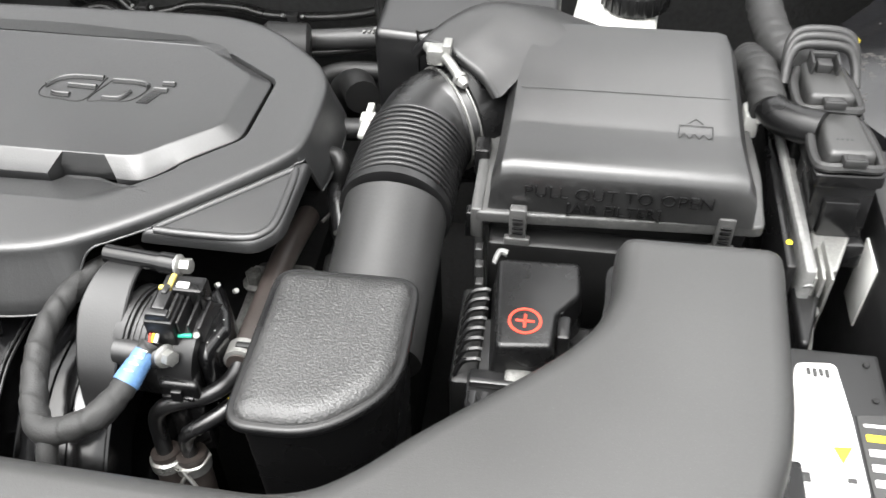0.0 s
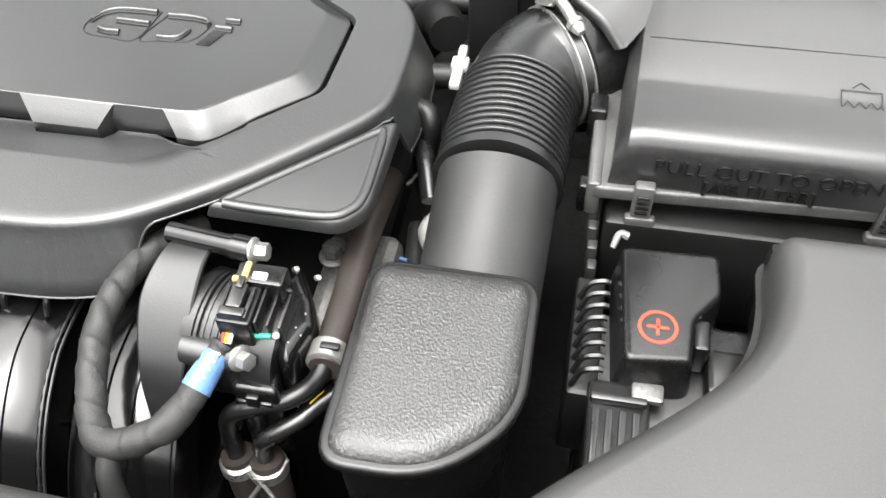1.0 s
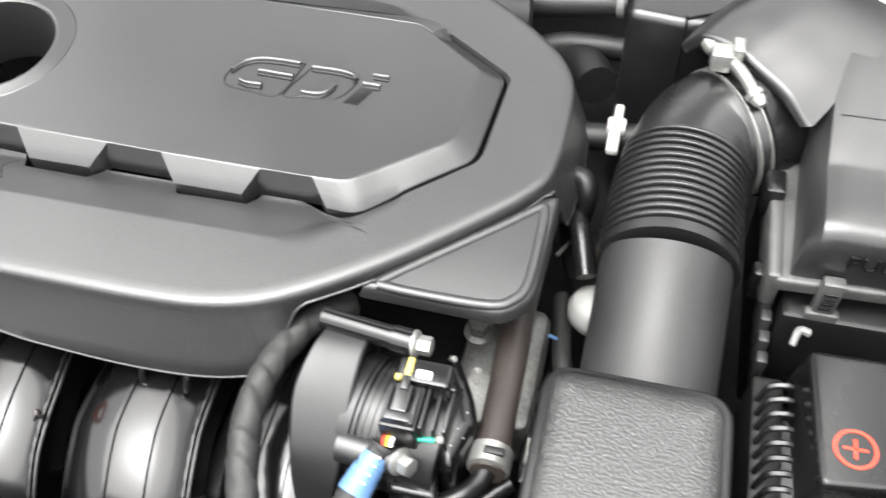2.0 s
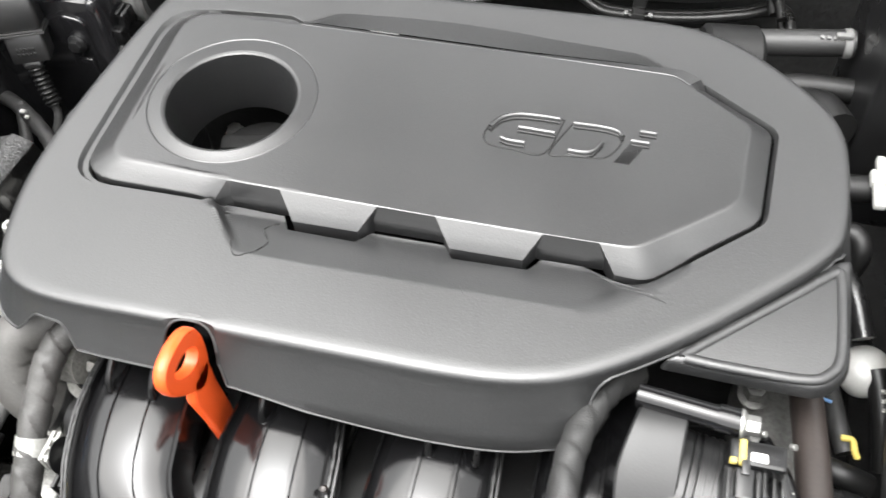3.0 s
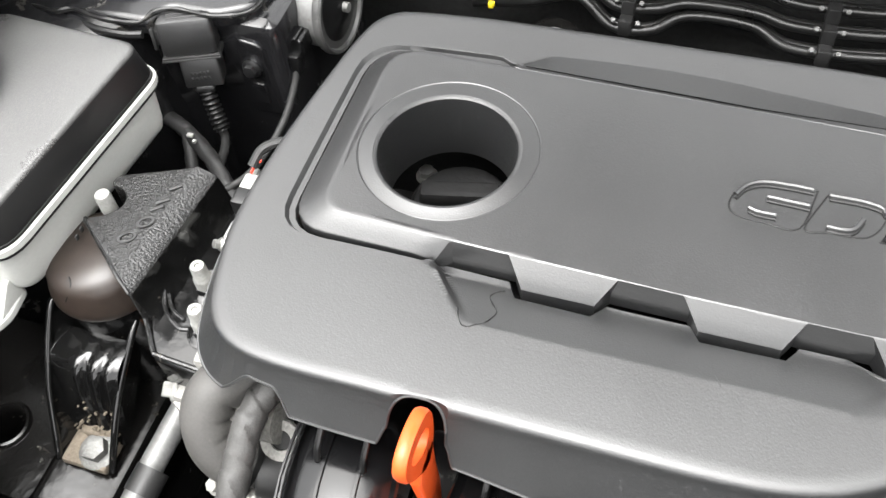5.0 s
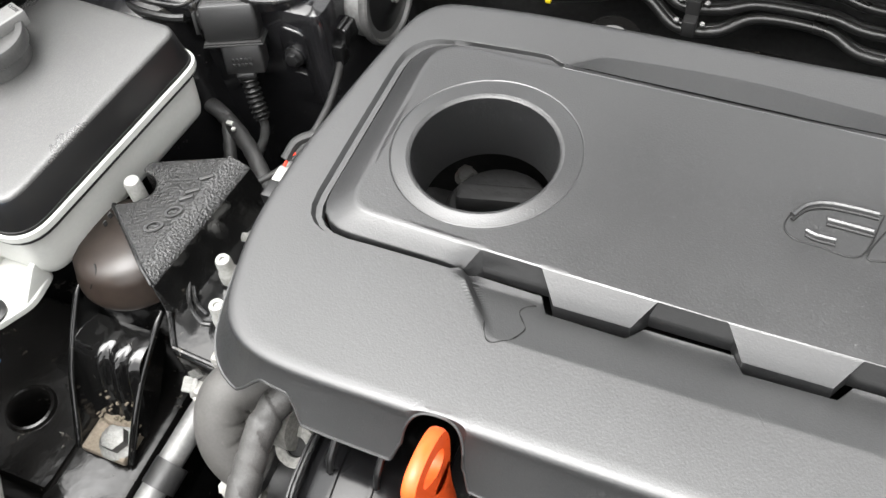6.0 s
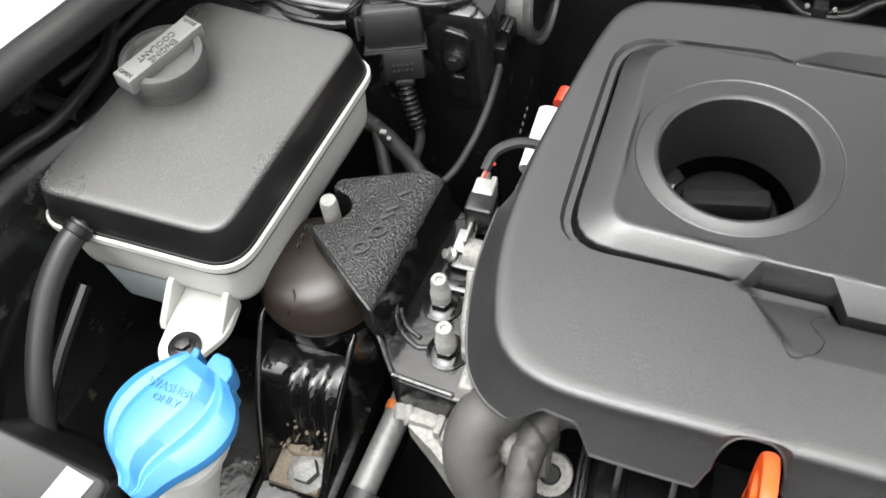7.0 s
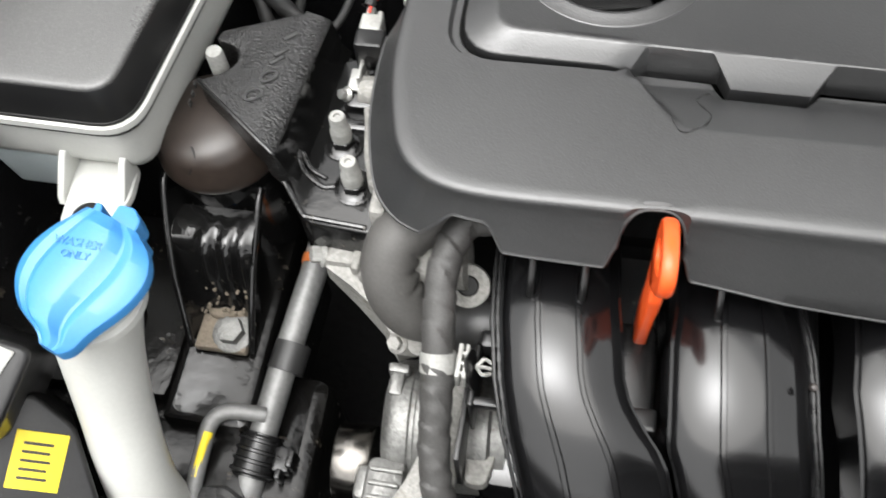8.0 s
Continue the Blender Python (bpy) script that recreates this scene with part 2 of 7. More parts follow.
def rect(x0, x1, y0, y1, r=0.004, seg=4):
    return fillet([(x0, y0), (x1, y0), (x1, y1), (x0, y1)], r, seg)


def block(x0, x1, y0, y1, z0, z1, r=0.002, m=None):
    bm = slab(rect(x0, x1, y0, y1, r, 3), z0, z1, r, r, 0, 2)
    if m is not None:
        bm.transform(m)
    return bm


def spline(pts, per=8):
    pts = [Vector(p) for p in pts]
    ext = [2 * pts[0] - pts[1]] + pts + [2 * pts[-1] - pts[-2]]
    out = []
    for i in range(1, len(ext) - 2):
        a, b, c, d = ext[i - 1:i + 3]
        for k in range(per):
            t = k / per
            out.append(0.5 * (2 * b + (c - a) * t + (2 * a - 5 * b + 4 * c - d) * t * t + (3 * b - a - 3 * c + d) * t ** 3))
    return out + [pts[-1]]


def tube(pts, r, seg=14, per=8, smooth=True, caps=True, flat=1.0):
    """A round bar or hose along points; r: a radius, or a function of the share of its length."""
    path = spline(pts, per) if smooth else [Vector(p) for p in pts]
    run = [0.0]
    for a, b in zip(path, path[1:]):
        run.append(run[-1] + (b - a).length)
    side = None
    rings = []
    for i, p in enumerate(path):
        t = (path[min(i + 1, len(path) - 1)] - path[max(i - 1, 0)]).normalized()
        if side is None:
            side = t.orthogonal().normalized() if abs(t.z) > 0.95 else t.cross(Vector((0, 0, 1))).normalized()
        side = (side - t * side.dot(t)).normalized()
        up = side.cross(t)
        rad = r(run[i] / run[-1]) if callable(r) else r
        rings.append([p + (side * math.cos(a) + up * math.sin(a) * flat) * rad for a in (2 * math.pi * k / seg for k in range(seg))])
    return loft(rings, caps, caps)


def wrapped(pts, r, turns, ridge, seg=24, per=18):
    """A hose or loom wound with tape: each lap stands a little proud of the one before, and the wrap is uneven."""
    path = spline(pts, per)
    run = [0.0]
    for a, b in zip(path, path[1:]):
        run.append(run[-1] + (b - a).length)
    side, rings = None, []
    for i, p in enumerate(path):
        t = (path[min(i + 1, len(path) - 1)] - path[max(i - 1, 0)]).normalized()
        if side is None:
            side = t.orthogonal().normalized() if abs(t.z) > 0.95 else t.cross(Vector((0, 0, 1))).normalized()
        side = (side - t * side.dot(t)).normalized()
        up, s = side.cross(t), run[i] / run[-1]
        rad = r(s) if callable(r) else r
        ring = []
        for k in range(seg):
            a = 2 * math.pi * k / seg
            lap = (s * turns + 0.16 * math.sin(3.1 * s * turns) + 0.42 * math.sin(a + 0.7)) % 1.0
            h = ridge * (min(lap / 0.16, 1.0) * (1 - 0.75 * lap)) + 0.5 * ridge * noise.noise(p * 160 + Vector((math.cos(a), math.sin(a), 0)) * 1.3)
            ring.append(p + (side * math.cos(a) + up * math.sin(a)) * (rad + h))
        rings.append(ring)
    return loft(rings, True, True)


def lathe(profile, seg=28, m=None, close_ends=True):
    rings = [[(r * math.cos(2 * math.pi * k / seg), r * math.sin(2 * math.pi * k / seg), z) for k in range(seg)] for r, z in profile]
    bm = loft(rings, close_ends, close_ends)
    if m is not None:
        bm.transform(m)
    return bm


def aim(at, axis):
    """A matrix that lays the z axis along axis, at a place."""
    return Matrix.Translation(at) @ Vector((0, 0, 1)).rotation_difference(Vector(axis)).to_matrix().to_4x4()


def hexbolt(at, axis, r=0.006, h=0.006, washer=1.45, stud=0.0):
    m = aim(at, axis)
    bm = lathe([(r * washer, 0), (r * washer, 0.0012), (r * 1.05, 0.0026)], 20, m)
    hexa = [(r * math.cos(k * math.pi / 3), r * math.sin(k * math.pi / 3)) for k in range(6)]
    head = slab(hexa, 0.002, 0.002 + h, r * 0.12, 0, 0, 2)
    head.transform(m)
    bm = merge(bm, head)
    if stud:
        bm = merge(bm, lathe([(r * 0.62, h), (r * 0.62, h + stud), (r * 0.5, h + stud + 0.0015)], 16, m))
    return bm


def ring_bolt(at, axis, r, h):
    return lathe([(r, 0), (r, h - r * 0.15), (r * 0.85, h)], 20, aim(at, axis))


def solid(name, bm, mat, angle=40):
    me = bpy.data.meshes.new(name)
    bmesh.ops.recalc_face_normals(bm, faces=bm.faces)
    bm.to_mesh(me)
    bm.free()
    me.polygons.foreach_set("use_smooth", [True] * len(me.polygons))
    me.set_sharp_from_angle(angle=radians(angle))
    me.materials.append(mat)
    return new(name, me)


def thing(name, at, label, category, group=""):
    ob = new(name)
    ob.location = at
    ob.empty_display_size = 0.02
    return tagged(ob, label, category, group)


def part(name, bm, mat, parent, label="", angle=40):
    ob = solid(name, bm, mat, angle)
    ob.parent = parent
    place = parent.location if parent.data is None else Vector((0, 0, 0))
    ob.matrix_parent_inverse = Matrix.Translation(-Vector(place))
    return tagged(ob, label)


def single(name, bm, mat, label, category, group="", angle=40):
    return tagged(solid(name, bm, mat, angle), label, category, group)


def setting(name, bm, mat, label, category, angle=40):
    return tagged(solid(name, bm, mat, angle), label, category, kind="structure")


def lettering(text, size, m, depth=0.0006, shear=0.0, bold=0.0):
    """Raised letters in the built-in font as a bmesh, centred, laid by m."""
    cu = bpy.data.curves.new("text", "FONT")
    cu.body, cu.size, cu.extrude, cu.align_x, cu.align_y = text, size, depth, "CENTER", "CENTER"
    cu.shear, cu.offset, cu.resolution_u = shear, bold, 3
    ob = new("text", cu)
    bpy.context.view_layer.update()
    me = bpy.data.meshes.new_from_object(ob.evaluated_get(bpy.context.evaluated_depsgraph_get()))
    bm = bmesh.new()
    bm.from_mesh(me)
    bm.transform(m)
    bpy.data.objects.remove(ob)
    bpy.data.curves.remove(cu)
    bpy.data.meshes.remove(me)
    return bm


def smooth(a, b, v):
    t = min(max((v - a) / (b - a), 0.0), 1.0)
    return t * t * (3 - 2 * t)

# ---- the setting: ground, bay walls, bonnet ----
setting("ground", block(-60, 60, -60, 60, -0.2, 0.0, 0.01), M_ASPHALT, "grey asphalt under the parked car", "ground")
# Made-up walls, out of view, that darken the low sky in reflections.
blockers = merge(block(-7.5, 7.5, -7.0, -6.7, 0.0, 1.9, 0.05), block(-7.5, 7.5, 8.2, 8.5, 0.0, 5.6, 0.05), block(-7.8, -7.5, -7.0, 8.5, 0.0, 3.9, 0.05), block(7.5, 7.8, -7.0, 8.5, 0.0, 3.9, 0.05))
setting("low_sky_blocker", blockers, M_WALL, "plain grey wall, unseen, added to block the low sky", "wall")
setting("bay_floor", block(-1.05, 0.36, 0.0, 1.0, 0.42, 0.44, 0.005), M_DARK, "dark grimy undertray below the engine", "undertray")
setting("firewall", block(-1.1, 0.42, 0.905, 0.935, 0.4, 1.0, 0.005), M_INSUL, "black padded firewall behind the engine", "firewall")
setting("cowl", loft([[(-1.1, 0.80, 0.93), (0.42, 0.80, 0.93)], [(-1.1, 0.81, 0.955), (0.42, 0.81, 0.955)], [(-1.1, 0.9, 0.98), (0.42, 0.9, 0.98)],
                      [(-1.1, 1.12, 1.0), (0.42, 1.12, 1.0)], [(-1.1, 1.12, 0.98), (0.42, 1.12, 0.98)], [(-1.1, 0.83, 0.92), (0.42, 0.83, 0.92)]], closed=False),
        M_INSUL, "black plastic cowl in front of the windscreen", "cowl")


def inner_wing(side):
    """A pressed inner wing: a sloping ledge, a seam lip and a deep wall."""
    s = -1 if side == "west" else 1
    c = -0.965 if s < 0 else 0.31
    rings = []
    for i in range(34):
        y = -0.1 + i * 1.2 / 33
        tower = math.exp(-((y - 0.66) / 0.15) ** 2) * 0.15
        wob = 0.004 * math.sin(y * 23)
        rings.append([(c + s * 0.10, y, 0.905), (c + s * 0.03, y, 0.903), (c + s * 0.025, y, 0.895), (c - s * tower * 0.5, y, 0.885 + wob),
                      (c - s * 0.01 - s * tower, y, 0.872 + wob), (c - s * 0.018 - s * tower, y, 0.85), (c - s * 0.02 - s * tower * 1.1, y, 0.70), (c - s * 0.03 - s * tower * 1.15, y, 0.42)])
    return loft(rings, closed=False)


setting("inner_wing_west", inner_wing("west"), M_PAINT, "dusty black painted inner wing panel", "inner wing")
setting("inner_wing_east", inner_wing("east"), M_PAINT, "dusty black painted inner wing panel", "inner wing")
WING = fillet([(-1.3, -0.15), (-0.985, -0.15), (-0.957, 0.38), (-0.940, 0.44), (-0.923, 0.487), (-0.907, 0.56), (-0.89, 1.2), (-1.3, 1.2)], [0.01, 0.01, 0.05, 0.03, 0.03, 0.05, 0.01, 0.01], 4)
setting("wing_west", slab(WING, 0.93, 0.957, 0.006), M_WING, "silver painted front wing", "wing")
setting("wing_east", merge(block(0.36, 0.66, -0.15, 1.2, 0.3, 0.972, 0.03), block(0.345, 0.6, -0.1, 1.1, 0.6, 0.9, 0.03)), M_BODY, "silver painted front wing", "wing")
seal = merge(tube([(-0.955, 0.30, 0.948), (-0.944, 0.38, 0.950), (-0.928, 0.44, 0.951), (-0.912, 0.487, 0.952), (-0.897, 0.56, 0.953), (-0.88, 0.9, 0.955)], 0.013, 12, flat=0.9))
setting("wing_seal", seal, M_RUBBER, "black rubber seal along the wing edge", "seal")
front = merge(block(-1.05, 0.36, 0.02, 0.10, 0.44, 0.80, 0.01), block(-1.05, -0.50, 0.02, 0.18, 0.66, 0.72, 0.006))
setting("radiator_support", front, M_DUSTY, "black radiator support across the front", "radiator support")
screen = block(-1.05, 0.38, 0, 0.85, -0.012, 0.012, 0.01)
screen.transform(pose(0, 1.12, 1.02, 0, 0, 0) @ pose(0, 0, 0, 30))
# Bonnet out of view; tilt, length and bright paint are set for its reflections.
bonnet = block(-0.95, 0.36, -1.25, 0.0, -0.02, 0.02, 0.015)
bonnet.transform(pose(0, 0.98, 1.03, -88))
setting("open_bonnet", bonnet, M_BODY, "open silver bonnet with a padded underside", "bonnet")
# Unseen pad; its extent is set to darken the cover's reflections.
pad = block(-0.88, 0.02, -1.20, -0.37, -0.034, -0.0205, 0.006)
pad.transform(pose(0, 0.98, 1.03, -88))
setting("bonnet_pad", pad, M_PAD, "unseen black pad under the bonnet, sized for dark reflections", "bonnet pad")
setting("windscreen", screen, M_GLASS, "dark tinted car windscreen behind the cowl", "windscreen")
block_engine = merge(block(-0.66, -0.16, 0.37, 0.74, 0.44, 0.76, 0.02), block(-0.64, -0.24, 0.39, 0.62, 0.75, 0.765, 0.005))
setting("engine_block", block_engine, M_DARK, "dark engine block under the cover", "engine")

# ---- engine cover ----
CZ = 0.913
CENTRE = Vector((-0.44, 0.49))
RIM = chaikin([(-0.653, 0.392), (-0.645, 0.372), (-0.628, 0.359), (-0.600, 0.354), (-0.54, 0.3535), (-0.46, 0.353), (-0.385, 0.3525), (-0.352, 0.3565), (-0.325, 0.3665),
               (-0.285, 0.394), (-0.250, 0.425), (-0.215, 0.459), (-0.2075, 0.478), (-0.2065, 0.535), (-0.2135, 0.557), (-0.226, 0.573), (-0.258, 0.602), (-0.285, 0.617), (-0.315, 0.6225),
               (-0.40, 0.6225), (-0.50, 0.621), (-0.618, 0.618), (-0.634, 0.611), (-0.643, 0.594), (-0.652, 0.54), (-0.659, 0.48), (-0.6605, 0.43)], 2)
# the panel's edge, corner by corner along the front: its foot, its top edge, and 1 where a notch replaces the bevel
FRONT = [((-0.5435, 0.4335), (-0.5365, 0.4420), 0), ((-0.5350, 0.4385), (-0.5360, 0.4420), 1), ((-0.5010, 0.4380), (-0.5065, 0.4412), 1),
         ((-0.4960, 0.4285), (-0.5060, 0.4412), 0), ((-0.4590, 0.4285), (-0.4500, 0.4400), 0), ((-0.4525, 0.4375), (-0.4495, 0.4400), 1), ((-0.4140, 0.4370), (-0.4190, 0.4393), 1),
         ((-0.4085, 0.4275), (-0.4185, 0.4393), 0), ((-0.3695, 0.4275), (-0.3610, 0.4390), 0), ((-0.3640, 0.4365), (-0.3605, 0.4390), 1), ((-0.3285, 0.4360), (-0.3330, 0.4390), 1),
         ((-0.3225, 0.4278), (-0.3325, 0.4390), 0), ((-0.3060, 0.4270), (-0.3130, 0.4395), 0)]
P_OUT = fillet([f[0] for f in FRONT] + [(-0.2530, 0.4735), (-0.2488, 0.5390), (-0.3000, 0.5735), (-0.40, 0.5715), (-0.5340, 0.5745), (-0.5420, 0.5790), (-0.6260, 0.5795), (-0.6265, 0.4350)],
               [0.0] * (len(FRONT) - 1) + [0.007, 0.007, 0.006, 0.006, 0.0, 0.003, 0.003, 0.026, 0.022], 5)
T_TOP = fillet([f[1] for f in FRONT] + [(-0.2655, 0.4780), (-0.2620, 0.5340), (-0.3060, 0.5660), (-0.40, 0.5690), (-0.5340, 0.5705), (-0.5420, 0.5715), (-0.6120, 0.5720), (-0.6105, 0.4455)],
               [0.0] * (len(FRONT) - 1) + [0.007, 0.007, 0.006, 0.006, 0.0, 0.003, 0.003, 0.022, 0.014], 5)


def ray_to(poly, origin, angle):
    """Where a ray from origin leaves an outline."""
    d = Vector((math.cos(angle), math.sin(angle)))
    best = None
    for a, b in zip(poly, poly[1:] + poly[:1]):
        a, e = Vector(a) - origin, Vector(b) - Vector(a)
        det = d.x * -e.y + e.x * d.y
        if abs(det) < 1e-12:
            continue
        t = (a.x * -e.y + e.x * a.y) / det
        s = (d.x * a.y - d.y * a.x) / det
        if t > 0 and -1e-9 <= s <= 1 + 1e-9 and (best is None or t > best):
            best = t
    return origin + d * best


def angle_of(p, origin):
    return math.atan2(p[1] - origin.y, p[0] - origin.x)


def even(poly, step):
    out = []
    for a, b in zip(poly, poly[1:] + poly[:1]):
        n = max(1, int(math.dist(a, b) / step))
        out += [(a[0] + (b[0] - a[0]) * k / n, a[1] + (b[1] - a[1]) * k / n) for k in range(n)]
    return out


def skirt_foot(x, y):
    """Height of the cover's lower edge along its front, with its arches and the dipstick slot."""
    z = 0.870 + 0.012 * smooth(-0.40, -0.54, x) - 0.005 * smooth(-0.612, -0.64, x)
    if y > 0.47:
        return 0.875
    if y < 0.40 or x > -0.35:
        z += 0.033 * smooth(-0.346, -0.315, x)
        h = abs(x + 0.5260) / 0.0150
        if h < 1.4:
            z = max(z, 0.893 + 0.018 * math.sqrt(max(0.0, 1 - h ** 3)) if h < 1.0 else z + 0.010 * (1 - smooth(1.0, 1.35, h)))
        h = abs(x + 0.6085) / 0.0195
        if h < 1.3:
            z = max(z, 0.877 + 0.018 * (1 - smooth(0.30, 1.1, h)))
    return z


def cover_height(p, q, d):
    """The cover's top at p: q is the panel's edge on the same ray, d the way from it."""
    z = CZ + 0.010 * (p.y - 0.45) - 0.003 * smooth(0.55, 0.65, -p.x)
    if q.y < 0.45 and q.x > -0.545 and p.x < -0.285:
        edge = -0.5415 + (0.4285 - p.y) * 0.80
        side = -0.330 + (p.y - 0.402) * 1.05
        run = min(max((p.y - 0.4015) / 0.0300, 0.0), 1.0)
        return z - 0.0095 * run * smooth(0, 0.006, p.x - edge) * smooth(0, 0.024, side + 0.010 - p.x)
    if q.y > 0.5655 and -0.60 < q.x < -0.29:
        far = 0.0078 + 0.0150 * smooth(-0.540, -0.517, p.x) - 0.0205 * smooth(-0.330, -0.303, p.x)
        cut = 1 - smooth(-0.538, -0.532, p.x)
        return z + 0.0052 * (1 - min(max(d / far, 0.0), 1.0)) * (1 - cut) * (1 - smooth(-0.325, -0.302, p.x)) - 0.0025 * cut * (1 - smooth(0.0070, 0.0085, d)) - 0.002 * cut * (1 - smooth(0.0006, 0.0016, d))
    if q.x < -0.53:
        return z - 0.0025 * (1 - smooth(0.0050, 0.0064, d)) - 0.0025 * (1 - smooth(0.0004, 0.0012, d))
    return z - 0.004 * (1 - smooth(0.0008, 0.0022, d))


angles = sorted({round(angle_of(p, CENTRE), 6) for p in even(RIM, 0.0035) + P_OUT + [(-0.655 + 0.001 * k, 0.3545) for k in range(350)] + [(-0.585 + 0.0004 * k, 0.3545) for k in range(220)]})
FILLET = [(0.0, 0.0), (0.0005, 0.0018), (0.0013, 0.0032), (0.0026, 0.0041), (0.0058, 0.0048)]


def rounding(d):
    """How far the rounded top edge has risen, d inside the rim."""
    return float(np.interp(d, [a for a, _ in FILLET], [b for _, b in FILLET]))


outer, inner = [ray_to(RIM, CENTRE, a) for a in angles], [ray_to(P_OUT, CENTRE, a) for a in angles]
rings = [[] for _ in range(80)]
for p, q in zip(outer, inner):
    ray = (p - q).normalized()
    q = q + ray * (0.0012 + 0.0022 * smooth(-0.545, -0.535, q.x) * smooth(-0.300, -0.312, q.x) * (q.y < 0.45))
    slot = abs(p.x + 0.5260) / 0.0145
    cut = math.sqrt(1 - slot ** 2.6) if p.y < 0.40 and slot < 1 else 0.0
    p = p - ray * 0.0045 * cut
    full = (p - q).length
    zr = cover_height(p, q, full) - 0.0048 + rounding(0.0045 * cut)
    foot = skirt_foot(p.x, p.y)
    straight = (1 - smooth(0.362, 0.40, p.y)) * smooth(-0.645, -0.60, p.x) if p.x < -0.35 else 0.0
    out = (ray * (1 - straight) + Vector((0, -1)) * straight).normalized()
    n_out = (0.016 if p.y < 0.47 else 0.010) * (1 - 0.9 * smooth(-0.335, -0.315, p.x) * (p.y < 0.465))
    column = []
    fz = min(foot, zr - 0.0005)
    lip = n_out * min(max((zr - fz) / 0.032, 0.0), 1.0) ** 1.15 - 0.003
    column.append((p.x + out.x * lip, p.y + out.y * lip, fz + 0.002))
    for drop in (0.060, 0.046, 0.038, 0.032, 0.026, 0.020, 0.0145, 0.0095, 0.0055, 0.0025, 0.0):
        z = max(zr - drop, fz)
        s = max((zr - z) / 0.032, 0.0)
        column.append((p.x + out.x * n_out * min(s, 1.0) ** 1.15, p.y + out.y * n_out * min(s, 1.0) ** 1.15, z))
    for d, _ in FILLET[1:]:
        w = p - ray * d
        column.append((w.x, w.y, zr + rounding(0.0045 * cut + d) - rounding(0.0045 * cut)))
    rest = full - 0.009
    stops = [1 - k / 57 for k in range(1, 57)]
    near = [0.012, 0.0095, 0.0083, 0.0070, 0.0050, 0.0024, 0.0016, 0.0006, 0.0]
    ds = [0.0125 + (rest - 0.0125) * s for s in stops] + near
    for d in ds:
        w = q + ray * d
        column.append((w.x, w.y, cover_height(w, q, d)))
    column.append((q.x, q.y, CZ - 0.02))
    for k, c in enumerate(column):
        if k < len(rings):
            rings[k].append(c)
rings = [r for r in rings if len(r) == len(angles)]
cover = thing("engine_cover", (-0.44, 0.49, 0.85), "grey grained plastic engine cover with a raised centre panel", "engine cover")
shell = part("shell", loft(rings), M_COVER, cover, angle=42)
part("skirt_edge", tube([Vector(p) for p in rings[1]] + [Vector(rings[1][0])], 0.0008, 6, smooth=False), M_COVER, shell)

HOLE = Vector((-0.5565, 0.4995))
PZ = 0.9203


def panel_height(x, y):
    return PZ + 0.012 * (y - 0.50)


def marks(flags, radii, seg):
    return [v for v, r in zip(flags, radii) for _ in range(1 if r <= 0 else seg + 1)]


pairs = []
flags = marks([f[2] for f in FRONT] + [0] * 8, P_OUT.radii, P_OUT.seg)
count = len(P_OUT)
for i in range(count):
    j = (i + 1) % count
    q0, q1, t0, t1 = (Vector(v) for v in (P_OUT[i], P_OUT[j], T_TOP[i], T_TOP[j]))
    n = max(1, int((t1 - t0).length / 0.004))
    pairs += [(q0.lerp(q1, k / n), t0.lerp(t1, k / n), flags[i] if k == 0 or flags[i] == flags[j] else 0) for k in range(n)]
prings = [[] for _ in range(24)]
for q, t, notch in pairs:
    d = (t - HOLE).normalized()
    top = panel_height(t.x, t.y)
    front = smooth(-0.556, -0.540, q.x) * (1 - smooth(0.432, 0.452, q.y))
    foot = 0.9100 * front + 0.9128 * (1 - front)
    if q.y > 0.565 and q.x > -0.537:
        foot = top - 0.0012
    edge = q.lerp(t, 0.80 if notch else 0.90)
    ez = top - 0.0010 if notch else foot + (top - foot) * 0.91
    col = [(q.x, q.y, foot - 0.010), (q.x, q.y, foot - 0.0006), (*q.lerp(edge, 0.04), foot), (*q.lerp(edge, 0.5), (foot + ez) / 2), (*edge, ez), (*edge.lerp(t, 0.6), top - 0.0003)]
    for inward in (0.0008, 0.0030):
        w = t - d * inward
        col.append((w.x, w.y, panel_height(w.x, w.y)))
    far = (t - HOLE).length
    for f in (0.66, 0.33):
        w = HOLE + d * (0.0522 + (far - 0.0522) * f)
        col.append((w.x, w.y, panel_height(w.x, w.y)))
    for r, z in ((0.0518, 0.0), (0.0510, 0.0), (0.0504, -0.0004), (0.0498, 0.0000), (0.0470, 0.0004), (0.0430, 0.0011), (0.0412, 0.0014), (0.0398, 0.0011), (0.0389, 0.0004), (0.0384, -0.0020), (0.0372, -0.022), (0.0362, -0.039), (0.0364, -0.042)):
        w = HOLE + Vector((0, 0.0022)) * smooth(0.040, 0.0495, r) + d * r
        col.append((w.x, w.y, panel_height(HOLE.x, w.y) + z))
    for k, c in enumerate(col):
        prings[k].append(c)
panel = part("centre_panel", loft([r for r in prings if r]), M_PANEL, cover, "smooth darker grey centre panel with a round opening", angle=16)

pad_outline = fillet([(-0.294, 0.3865), (-0.219, 0.3850), (-0.2065, 0.399), (-0.2045, 0.466), (-0.2125, 0.463)], [0.005, 0.013, 0.013, 0.004, 0.004], 5)
pad = part("corner_pad", slab(pad_outline, 0.8955, 0.9055, 0.0045, 0.0015, 0.001), M_COVER, cover, angle=28)
